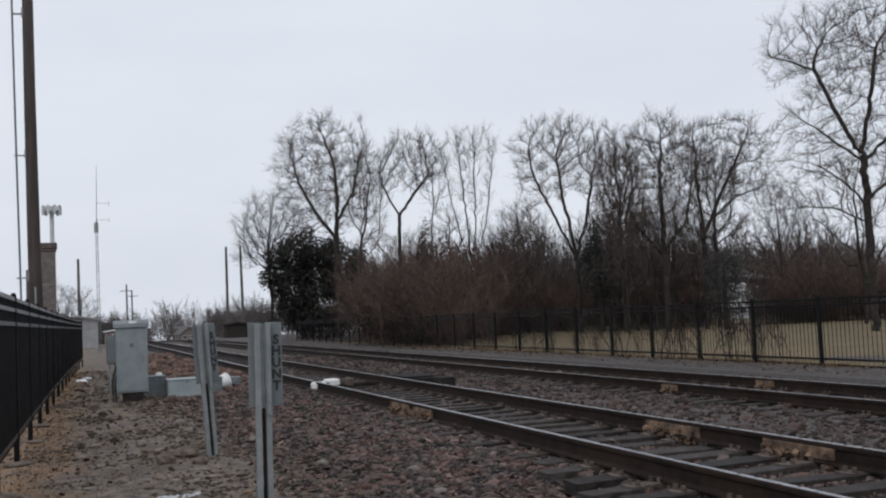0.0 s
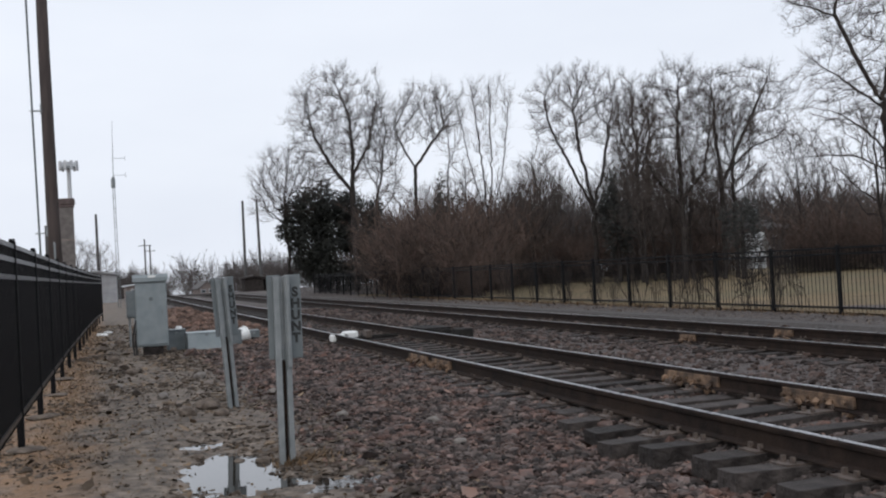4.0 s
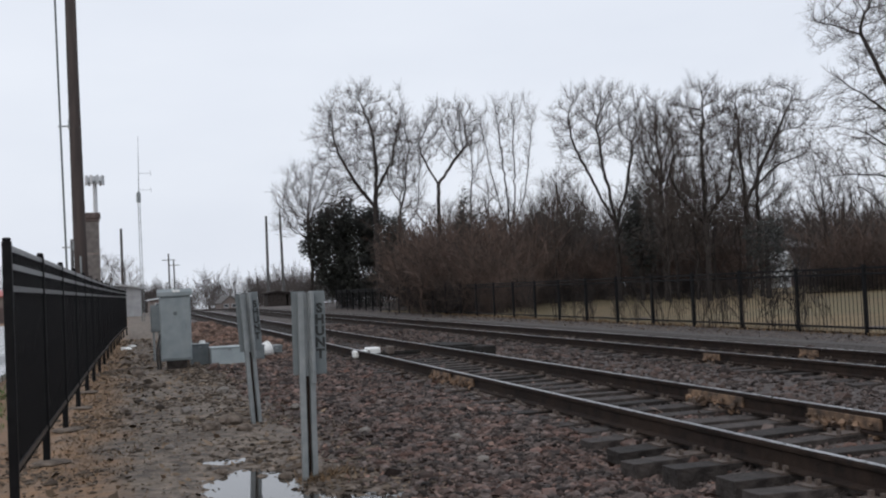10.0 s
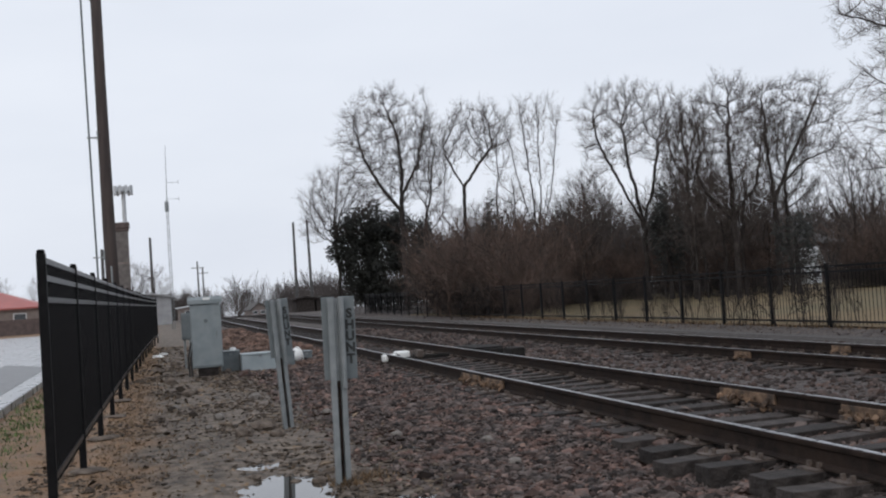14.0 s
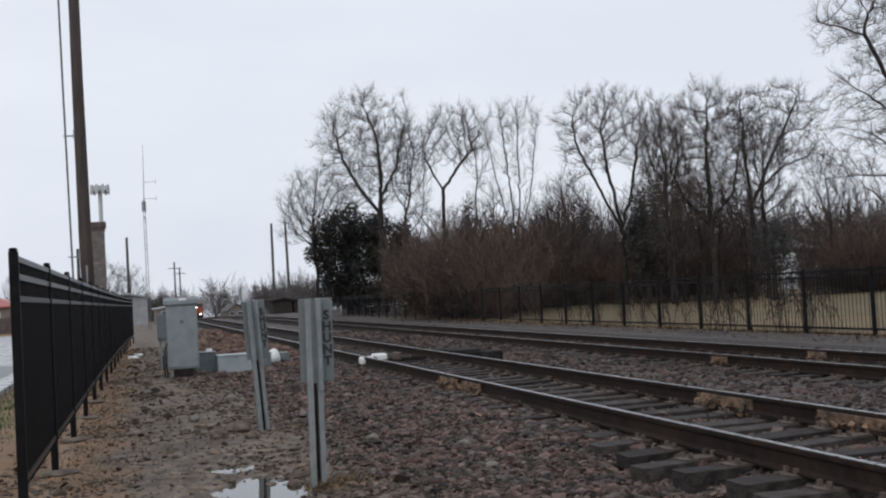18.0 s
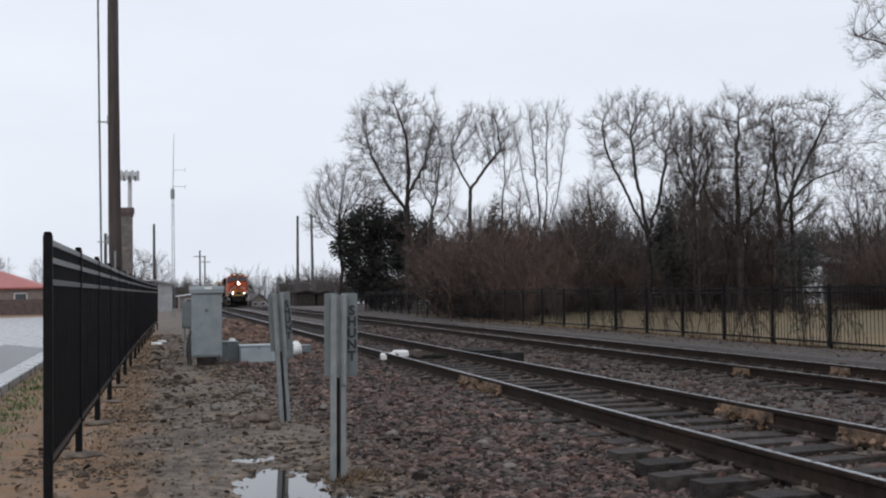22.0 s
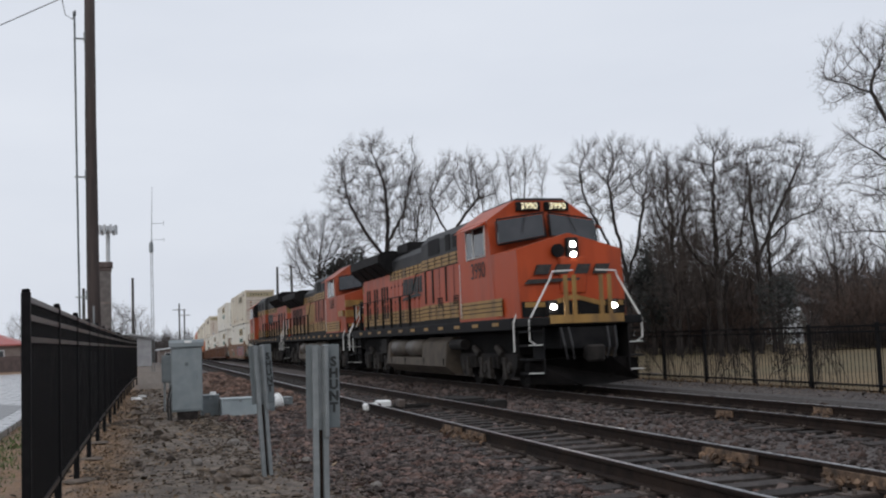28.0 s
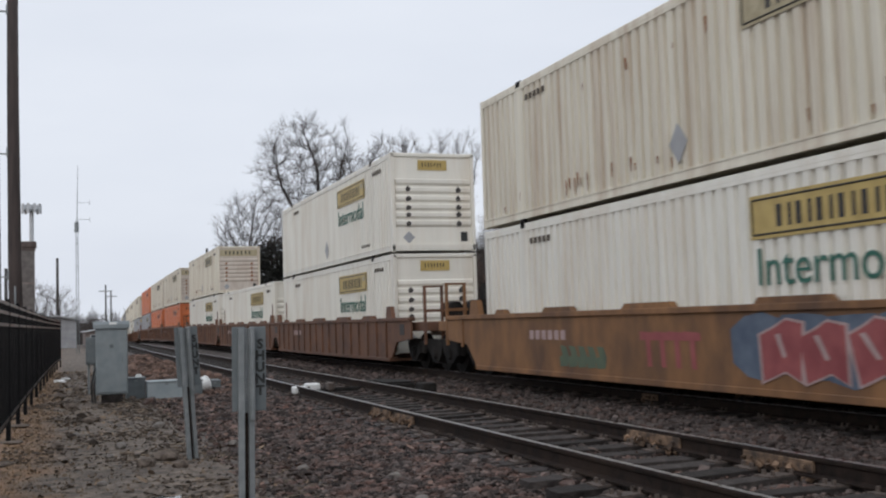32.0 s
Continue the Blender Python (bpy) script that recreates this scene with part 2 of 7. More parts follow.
M["grass"] = surface("grass_blade", (0.045, 0.075, 0.016), (0.09, 0.13, 0.035), 3, 0.8, 0, 0.0, island=0.4)
M["dead"] = surface("dead_orange_grass", (0.11, 0.07, 0.038), (0.2, 0.13, 0.072), 5, 0.9, 0, 0.0, island=0.4)
M["haze_wood"] = surface("far_bare_woods", (0.046, 0.038, 0.036), (0.092, 0.079, 0.075), 0.3, 1.0, 0, 0.0, island=0.35)
M["brick"] = surface("tan_brick", (0.11, 0.099, 0.095), (0.175, 0.16, 0.153), 3, 0.85, 0, 0.4, 12, (0.1, 0.085, 0.08), 0.8, 0.5)
M["red_roof"] = surface("red_metal_roof", (0.33, 0.085, 0.075), (0.42, 0.125, 0.11), 1.2, 0.45, 0, 0.1, 9)
M["wall_tan"] = surface("grey_tan_wall", (0.16, 0.13, 0.12), (0.22, 0.185, 0.17), 2, 0.85, 0, 0.2)
M["wall_dark"] = surface("dark_brick_wall", (0.07, 0.052, 0.05), (0.12, 0.09, 0.085), 3, 0.85, 0, 0.3)
M["wall_white"] = surface("white_siding", (0.52, 0.54, 0.56), (0.62, 0.64, 0.66), 2, 0.7, 0, 0.1)
M["roof_grey"] = surface("grey_shingle", (0.07, 0.065, 0.065), (0.12, 0.112, 0.11), 4, 0.9, 0, 0.4)
M["pale"] = surface("pale_grey_cladding", (0.42, 0.44, 0.46), (0.52, 0.54, 0.56), 1, 0.6, 0, 0.1)
M["window"] = surface("dark_window_glass", (0.03, 0.035, 0.04), (0.06, 0.068, 0.075), 2, 0.08, 0, 0.0, rough_vary=0.03)
M["leaf"] = surface("torn_leaf", (0.05, 0.038, 0.03), (0.22, 0.16, 0.11), 0.9, 0.85, 0, 0.0, None, (0.03, 0.025, 0.022), 2.0, 0.6, island=0.75, spec=0.15)
M["chip"] = surface("gravel_chip", (0.07, 0.05, 0.043), (0.2, 0.145, 0.122), 3.0, 0.8, 0, 0.0, None, (0.17, 0.085, 0.06), 4.0, 0.7, island=0.8, spec=0.2)
M["path_pale"] = surface("pale_rough_stone", (0.14, 0.125, 0.112), (0.23, 0.208, 0.188), 12, 0.85, 0, 0.5, 40, (0.1, 0.085, 0.074), 5, 0.6)
M["litter"] = surface("brown_leaf_litter", (0.06, 0.047, 0.037), (0.17, 0.13, 0.095), 14, 0.85, 0, 0.3, 40, (0.05, 0.042, 0.036), 1.2, 0.6, island=0.6, spec=0.15)
M["path"] = surface("grey_crushed_gravel", (0.06, 0.055, 0.053), (0.12, 0.111, 0.107), 22, 0.9, 0, 0.6, 60, (0.1, 0.09, 0.085), 0.9, 0.7, spec=0.15)
M["water"] = surface("puddle_water", (0.03, 0.028, 0.025), (0.04, 0.037, 0.033), 2, 0.03, 0, 0.02, 3, rough_vary=0.01, spec=1.0)
M["orange"] = surface("weathered_orange_paint", (0.3, 0.054, 0.019), (0.37, 0.073, 0.029), 2.5, 0.5, 0, 0.06, 40, (0.12, 0.042, 0.027), 1.5, 0.75, streak=0.14, spec=0.3)
M["orange_bright"] = surface("fresh_orange_paint", (0.37, 0.053, 0.012), (0.43, 0.068, 0.018), 2.5, 0.45, 0, 0.03, 40, (0.18, 0.04, 0.02), 1.5, 0.65, streak=0.16, spec=0.25)
M["orange_old"] = surface("faded_dirty_orange_paint", (0.27, 0.064, 0.033), (0.34, 0.086, 0.045), 2.5, 0.55, 0, 0.1, 40, (0.11, 0.045, 0.032), 1.5, 0.8, streak=0.14, spec=0.3)
M["yellow"] = surface("ochre_yellow_stripe", (0.28, 0.155, 0.035), (0.37, 0.215, 0.06), 4, 0.55, 0, 0.05, 40, (0.1, 0.06, 0.03), 1.6, 0.85, streak=0.2)
M["loco_black"] = surface("sooty_black_paint", (0.005, 0.005, 0.006), (0.014, 0.0135, 0.014), 3, 0.7, 0, 0.1, 40, (0.024, 0.022, 0.021), 0.8, 0.5, spec=0.15)
# near black for plow and underside; shade below the frame is in the colour
M["shade_black"] = surface("shaded_black_underside", (0.003, 0.003, 0.003), (0.009, 0.008, 0.008), 4, 0.85, 0, 0.2, 40, (0.016, 0.014, 0.013), 1.5, 0.4, spec=0.08)
M["loco_grey"] = surface("sooty_roof_paint", (0.012, 0.0125, 0.014), (0.028, 0.029, 0.032), 3, 0.6, 0, 0.1, 40, (0.05, 0.048, 0.045), 0.8, 0.5, spec=0.3)
M["tank"] = surface("dusty_brown_tank", (0.07, 0.056, 0.043), (0.115, 0.093, 0.072), 3, 0.7, 0, 0.12, 40, (0.035, 0.029, 0.024), 1.3, 0.75, spec=0.3)
M["air_tank"] = surface("dusty_air_tank", (0.075, 0.064, 0.053), (0.125, 0.108, 0.092), 3, 0.55, 0, 0.08, 40, (0.05, 0.041, 0.033), 1.3, 0.7, spec=0.4)
M["dusty"] = surface("dust_covered_casting", (0.02, 0.018, 0.016), (0.058, 0.051, 0.046), 5, 0.85, 0, 0.3, 40, (0.018, 0.015, 0.014), 2, 0.6, spec=0.2)
M["truck"] = surface("grimy_cast_steel", (0.006, 0.0055, 0.0055), (0.02, 0.018, 0.017), 5, 0.85, 0, 0.3, 40, (0.05, 0.044, 0.039), 1.5, 0.45, spec=0.2)
M["silver"] = surface("silver_handrail_paint", (0.6, 0.6, 0.58), (0.72, 0.72, 0.7), 8, 0.45, 0.1, 0.0)
M["glass"] = surface("tinted_cab_glass", (0.025, 0.03, 0.035), (0.045, 0.05, 0.058), 1, 0.06, 0, 0.0, rough_vary=0.02)
M["lamp"] = glow("lit_headlamp", (1.0, 0.93, 0.88), 60.0)
M["board"] = glow("lit_number_glass", (1.0, 0.9, 0.6), 1.0)
M["container"] = surface("white_container_paint", (0.72, 0.7, 0.63), (0.79, 0.77, 0.7), 3, 0.55, 0, 0.05, 40, (0.58, 0.49, 0.38), 1.6, 0.45, vary=0.06, streak=0.12)
M["container_worn"] = surface("worn_cream_container_paint", (0.66, 0.61, 0.5), (0.76, 0.72, 0.61), 3, 0.6, 0, 0.08, 40, (0.4, 0.27, 0.17), 2.6, 0.55, vary=0.06, streak=0.07)
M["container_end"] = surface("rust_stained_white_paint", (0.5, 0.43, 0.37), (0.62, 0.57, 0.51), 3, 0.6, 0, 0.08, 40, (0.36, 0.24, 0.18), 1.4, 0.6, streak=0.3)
M["container_orange"] = surface("orange_container_paint", (0.55, 0.14, 0.04), (0.63, 0.18, 0.06), 2, 0.5, 0, 0.05, 30, (0.4, 0.13, 0.06), 0.8, 0.5)
M["container_grey"] = surface("grey_container_paint", (0.3, 0.31, 0.33), (0.38, 0.39, 0.41), 2, 0.5, 0, 0.05, 30, (0.25, 0.24, 0.23), 0.8, 0.5)
M["wellcar"] = surface("rust_brown_wellcar_paint", (0.11, 0.05, 0.027), (0.17, 0.08, 0.045), 2.2, 0.7, 0, 0.15, 30, (0.065, 0.035, 0.026), 0.9, 0.7, vary=0.15)
M["wellcar_tan"] = surface("worn_orange_brown_wellcar_paint", (0.16, 0.075, 0.03), (0.26, 0.128, 0.053), 2.2, 0.7, 0, 0.15, 30, (0.075, 0.04, 0.025), 0.9, 0.85, streak=0.5)
M["logo_ochre"] = surface("faded_ochre_decal", (0.26, 0.15, 0.045), (0.36, 0.22, 0.075), 9, 0.6, 0, 0.0)
M["sign_yellow"] = surface("faded_yellow_panel", (0.4, 0.29, 0.09), (0.5, 0.37, 0.13), 4, 0.5, 0, 0.0)
M["sign_tan"] = surface("worn_tan_panel", (0.33, 0.28, 0.17), (0.45, 0.39, 0.26), 5, 0.6, 0, 0.05)
M["logo_black"] = surface("worn_black_decal", (0.012, 0.011, 0.011), (0.035, 0.032, 0.03), 9, 0.6, 0, 0.0)
M["logo_green"] = surface("dark_green_decal", (0.015, 0.1, 0.07), (0.03, 0.14, 0.1), 6, 0.5, 0, 0.0)
M["rust"] = surface("rust_run", (0.2, 0.09, 0.045), (0.34, 0.18, 0.1), 12, 0.85, 0, 0.1)
M["smear"] = surface("sooty_smear", (0.03, 0.028, 0.026), (0.09, 0.082, 0.075), 10, 0.85, 0, 0.1)
M["spray_red"] = surface("red_spray_paint", (0.22, 0.045, 0.05), (0.32, 0.085, 0.085), 3, 0.6, 0, 0.0)
M["spray_blue"] = surface("blue_grey_spray_paint", (0.06, 0.085, 0.13), (0.12, 0.15, 0.2), 3, 0.6, 0, 0.0)
M["spray_pink"] = surface("pale_pink_spray_paint", (0.32, 0.22, 0.21), (0.42, 0.31, 0.3), 3, 0.6, 0, 0.0)
M["spray_green"] = surface("dull_green_spray_paint", (0.06, 0.09, 0.06), (0.1, 0.13, 0.08), 3, 0.6, 0, 0.0)


# ---- building helpers ----
def part(name, bm, material, parent=None, label="", smooth=False):
    """One mesh object from a bmesh, under a thing or a part."""
    mesh = bpy.data.meshes.new(name)
    bm.normal_update()
    bm.to_mesh(mesh)
    bm.free()
    if smooth:
        mesh.polygons.foreach_set("use_smooth", [True] * len(mesh.polygons))
    mesh.materials.append(material)
    ob = new(name, mesh)
    ob.parent = parent
    if label:
        ob["label"] = label
    return ob


def raw(name, verts, faces, material, parent=None, smooth=False):
    mesh = bpy.data.meshes.new(name)
    mesh.from_pydata(verts, [], faces)
    if smooth:
        mesh.polygons.foreach_set("use_smooth", [True] * len(mesh.polygons))
    mesh.materials.append(material)
    ob = new(name, mesh)
    ob.parent = parent
    return ob


def boxes(name, sizes, material, parent, label="", bevel=0.0):
    """One part for each box of a row."""
    out = []
    for q in sizes:
        b = bmesh.new()
        box(b, min(q[0], q[1]), max(q[0], q[1]), q[2], q[3], q[4], q[5], bevel)
        out.append(part(name, b, material, parent, label))
    return out


def thing(name, label, category, group="", at=None):
    ob = tagged(new(name), label, category, group)
    if at is not None:
        ob.matrix_world = at
    return ob


def box(bm, x0, x1, y0, y1, z0, z1, bevel=0.0):
    m = Matrix.Translation(((x0 + x1) / 2, (y0 + y1) / 2, (z0 + z1) / 2)) @ Matrix.Diagonal((abs(x1 - x0), abs(y1 - y0), abs(z1 - z0), 1))
    vs = bmesh.ops.create_cube(bm, size=1, matrix=m)["verts"]
    if bevel:
        bmesh.ops.bevel(bm, geom=list({e for v in vs for e in v.link_edges}), offset=bevel, segments=1, affect="EDGES", profile=0.5)
    return bm


def tube(bm, points, r, n=6, r_end=None, cap=True):
    """A round bar along points, tapering from r to r_end."""
    r_end = r if r_end is None else r_end
    pts = [Vector(p) for p in points]
    rings = []
    for i, p in enumerate(pts):
        d = (pts[min(i + 1, len(pts) - 1)] - pts[max(i - 1, 0)]).normalized()
        a = d.orthogonal().normalized() if abs(d.z) > 0.95 else d.cross(Vector((0, 0, 1))).normalized()
        b = d.cross(a)
        rad = r + (r_end - r) * i / max(1, len(pts) - 1)
        rings.append([bm.verts.new(p + (a * math.cos(k * math.tau / n) + b * math.sin(k * math.tau / n)) * rad) for k in range(n)])
    for u, v in zip(rings, rings[1:]):
        for k in range(n):
            bm.faces.new((u[k], u[(k + 1) % n], v[(k + 1) % n], v[k]))
    if cap:
        bm.faces.new(rings[0][::-1])
        bm.faces.new(rings[-1])
    return bm


def prism(bm, outline, axis, lo, hi):
    """A closed outline of two coordinates, pushed along the third axis."""
    def put(u, v, w):
        return {"x": (w, u, v), "y": (u, w, v), "z": (u, v, w)}[axis]
    a = [bm.verts.new(put(u, v, lo)) for u, v in outline]
    b = [bm.verts.new(put(u, v, hi)) for u, v in outline]
    bm.faces.new(a)
    bm.faces.new(b[::-1])
    for i in range(len(a)):
        j = (i + 1) % len(a)
        bm.faces.new((a[j], a[i], b[i], b[j]))
    bmesh.ops.recalc_face_normals(bm, faces=bm.faces[:])
    return bm


def fresh():
    return bmesh.new()


def lettering(name, text, size, material, m, parent, thick=0.004, bold=0.0):
    """Letters of the built-in font as a thin mesh."""
    cu = bpy.data.curves.new(name, "FONT")
    cu.body, cu.size, cu.align_x, cu.align_y, cu.extrude = text, size, "CENTER", "CENTER", thick
    cu.offset, cu.resolution_u = bold, 3
    tmp = bpy.data.objects.new(name + "_tmp", cu)
    scene.collection.objects.link(tmp)
    bpy.context.view_layer.update()
    mesh = bpy.data.meshes.new_from_object(tmp.evaluated_get(bpy.context.evaluated_depsgraph_get()))
    bpy.data.objects.remove(tmp)
    mesh.materials.clear()
    mesh.materials.append(material)
    ob = new(name, mesh)
    ob.parent = parent
    ob.matrix_basis = m
    return ob


# ---- the lie of the land: the line bends and falls away in the distance ----
def bend(y):
    u = max(0.0, min(y, 260.0) - 60.0)
    return 9e-5 * u * u + max(0.0, y - 260.0) * 0.036


def fall(y):
    u = max(0.0, min(y, 260.0) - 80.0)
    return -1.03e-4 * u * u - 0.037 * max(0.0, min(y, 420.0) - 260.0)


NEAR_X, FAR_X = 5.05, 10.25       # track centres
NEAR_Z, FAR_Z = 0.21, 0.07        # rail heads
PROFILE_X = np.array([-400, -6, -1.0, 1.6, 2.6, 3.4, 4.1, 6.1, 6.9, 7.8, 8.7, 11.8, 12.6, 13.2, 15, 400.0])
PROFILE_Z = np.array([0.0, 0.0, 0.0, 0.0, -0.04, -0.05, -0.05, -0.05, -0.06, -0.1, -0.15, -0.15, -0.06, 0.0, 0.02, 0.02])
DIPS = [(0.83, 8.1, 0.42, 1.0, 0.075), (0.72, 9.4, 0.34, 0.16, 0.055), (1.5, 7.2, 0.4, 0.4, 0.05), (0.3, 6.6, 0.5, 0.6, 0.03)]


def land(x, y):
    """Height of the bare ground."""
    z = float(np.interp(x - bend(y), PROFILE_X, PROFILE_Z)) + fall(y)
    if -3 < x < 14 and -5 < y < 70:
        z += 0.022 * noise.noise(Vector((x * 1.3, y * 1.3, 0))) + (0.02 if x < 2 else 0.012) * noise.noise(Vector((x * 4.1, y * 4.1, 3)))
        z += (0.013 if x < 2.5 else 0.008) * noise.noise(Vector((x * 11, y * 11, 7)))
        for cx, cy, rx, ry, d in DIPS:
            q = ((x - cx) / rx) ** 2 + ((y - cy) / ry) ** 2
            if q < 4:
                z -= d * math.exp(-q * 1.4)
        if 3.1 < x < 6.7:                     # ballast nearly level with the ties
            z += (0.05 if x < 4.3 else 0.025) * min(1.0, (x - 3.1) / 0.4, (6.7 - x) / 0.4)
        if 3.2 < x < 4.3 and y < 9.6:           # washed-out ballast at the tie ends
            z -= 0.13 * min(1.0, (9.6 - y) / 2.0) * math.exp(-((x - 3.7) / 0.4) ** 2)
        if 1.6 < x < 4.2 and 24 < y < 60:     # heap of reddish spoil beyond the boxes
            z += 0.25 * math.exp(-((x - 2.6) / 0.9) ** 2 - ((y - 36) / 9) ** 2)
    return z


# ---- the large structure: ground, tracks, lot ----
def lines(*spans):
    out = []
    for lo, hi, n in spans:
        out += list(np.linspace(lo, hi, n, endpoint=False))
    return out


def build_ground():
    xs = lines((-400, -60, 10), (-60, -6, 18), (-6, -1.4, 16), (-1.4, 4.4, 132), (4.4, 13.6, 70), (13.6, 40, 26), (40, 120, 16), (120, 420, 8)) + [420]
    ys = lines((-120, -10, 12), (-10, 3.5, 27), (3.5, 13, 200), (13, 26, 110), (26, 60, 90), (60, 140, 60), (140, 300, 50), (300, 900, 20)) + [900]
    verts = [(x, y, land(x, y)) for y in ys for x in xs]
    w = len(xs)
    faces = [(j * w + i, j * w + i + 1, (j + 1) * w + i + 1, (j + 1) * w + i) for j in range(len(ys) - 1) for i in range(w - 1)]
    ob = raw("ground", verts, faces, M["earth"], smooth=True)
    return tagged(ob, "wet brown earth with silt, gravel and shallow hollows", "ground", kind="structure")


ground = build_ground()

puddle = raw("puddle", [(-0.5, 6.3, -0.027), (2.2, 6.3, -0.027), (2.2, 9.7, -0.027), (-0.5, 9.7, -0.027)], [(0, 1, 2, 3)], M["water"])
tagged(puddle, "shallow puddle of still rain water in the mud", "water", kind="structure")


def build_lot():
    """Concrete lot beyond the fence, with a kerb along its edge."""
    b = fresh()
    prism(b, [(-2.42, 6), (-2.62, 30), (-3.0, 76), (-40, 76), (-40, 6)], "z", -0.1, 0.05)
    lot = part("pavement", b, M["concrete"])
    tagged(lot, "pale wet concrete parking lot slabs", "pavement", kind="structure")
    b = fresh()
    prism(b, [(-2.2, 6), (-2.4, 30), (-2.75, 76), (-2.98, 76), (-2.6, 30), (-2.4, 6)], "z", -0.1, 0.13)
    bmesh.ops.bevel(b, geom=b.edges[:], offset=0.015, segments=1, affect="EDGES")
    kerb = part("kerb", b, M["concrete"])
    tagged(kerb, "pale concrete kerb along the parking lot", "kerb", kind="structure")
    b = fresh()
    prism(b, [(-2.75, 14), (-2.95, 30), (-4.4, 33), (-3.9, 14)], "z", 0.02, 0.056)
    patch = part("patch", b, M["asphalt"])
    tagged(patch, "dark wet asphalt patch in the lot", "pavement", kind="structure")


build_lot()


def build_path():
    """Pale gravel strip between the far track and the lawn fence."""
    ys = [-20, 0, 10, 20, 30, 40, 50, 60, 70, 80, 95, 110]
    verts = [(x + bend(y), y, fall(y) + z) for y in ys for x, z in ((12.3, -0.16), (12.42, -0.01), (12.72, 0.0), (12.8, -0.1))]
    faces = [(4 * j + i, 4 * j + i + 1, 4 * j + i + 5, 4 * j + i + 4) for j in range(len(ys) - 1) for i in range(3)]
    return tagged(raw("path", verts, faces, M["path"]), "pale gravel strip beside the far track", "path", kind="structure")


build_path()


# ---- rails ----
RAIL = [(-0.07, 0.0), (0.07, 0.0), (0.07, 0.012), (0.012, 0.03), (0.009, 0.12), (0.034, 0.132), (0.036, 0.158), (0.03, 0.168)]
RAIL = RAIL + [(-u, v) for u, v in RAIL[::-1]][0:6]
LINE_Y = [-60, -20, 0, 20, 40, 60, 75, 90, 105, 120, 140, 160, 180, 200, 225, 260, 300, 360, 420, 520, 640]


def sweep(b, outline, x, z):
    rings = [[b.verts.new((x + bend(y) + u, y, z + fall(y) + v)) for u, v in outline] for y in LINE_Y]
    for p, q in zip(rings, rings[1:]):
        for k in range(len(outline)):
            j = (k + 1) % len(outline)
            b.faces.new((p[k], p[j], q[j], q[k]))
    bmesh.ops.recalc_face_normals(b, faces=b.faces[:])


def build_track(cx, head, label, group):
    track = thing("railway_track", label, "track", group)
    for side in (-0.7525, 0.7525):
        b = fresh()
        sweep(b, RAIL, cx + side, head - 0.172)
        rail = part("rail", b, M["rail_side"], track)
        b = fresh()
        sweep(b, [(-0.024, 0), (0.024, 0), (0.024, 0.004), (-0.024, 0.004)], cx + side, head - 0.0045)
        part("rail_head", b, M["rail_head"], rail, "wheel-polished running surface")
    return track


near_track = build_track(NEAR_X, NEAR_Z, "near railway track with rusty rails on weathered ties", "railway tracks")
far_track = build_track(FAR_X, FAR_Z, "far railway track with dark rusty rails on worn ties", "railway tracks")


def build_joint(track, x, y, z, length, face):
    """A pair of joint bars with bolts, clamped on the rail web."""
    b = fresh()
    box(b, x + face * 0.012, x + face * 0.042, y - length / 2, y + length / 2, z - 0.145, z - 0.04, 0.006)
    jb = part("joint_bar", b, M["joint"], track, "flaking tan-rusted joint bar")
    k = -length / 2 + 0.1
    while k < length / 2:
        b = fresh()
        tube(b, [(x + face * 0.04, y + k, z - 0.095), (x + face * 0.07, y + k, z - 0.095)], 0.018)
        part("bolt", b, M["joint"], jb)
        k += 0.24
    rng = random.Random(int(y * 100))
    for _ in range(int(length * 14)):
        b = fresh()
        bmesh.ops.create_icosphere(b, subdivisions=1, radius=rng.uniform(0.02, 0.045), matrix=Matrix.Translation((x + face * rng.uniform(0.04, 0.09), y + rng.uniform(-0.5, 0.5) * length, z - rng.uniform(0.1, 0.2))))
        for v in b.verts:
            v.co += Vector((rng.gauss(0, 0.008), rng.gauss(0, 0.012), rng.gauss(0, 0.008)))
        part("rust_flake", b, M["joint"], jb, "lump of tan rust and clay")


for y, length in ((14.7, 0.9), (13.6, 0.8)):
    build_joint(near_track, NEAR_X - 0.7525, y, NEAR_Z, length, -1)
for y, length in ((9.75, 1.05), (7.7, 0.95)):
    build_joint(near_track, NEAR_X + 0.7525, y, NEAR_Z, length, -1)
for x, y in ((FAR_X - 0.7525, 16.0), (FAR_X + 0.7525, 15.4)):
    build_joint(far_track, x, y, FAR_Z, 0.5, -1)


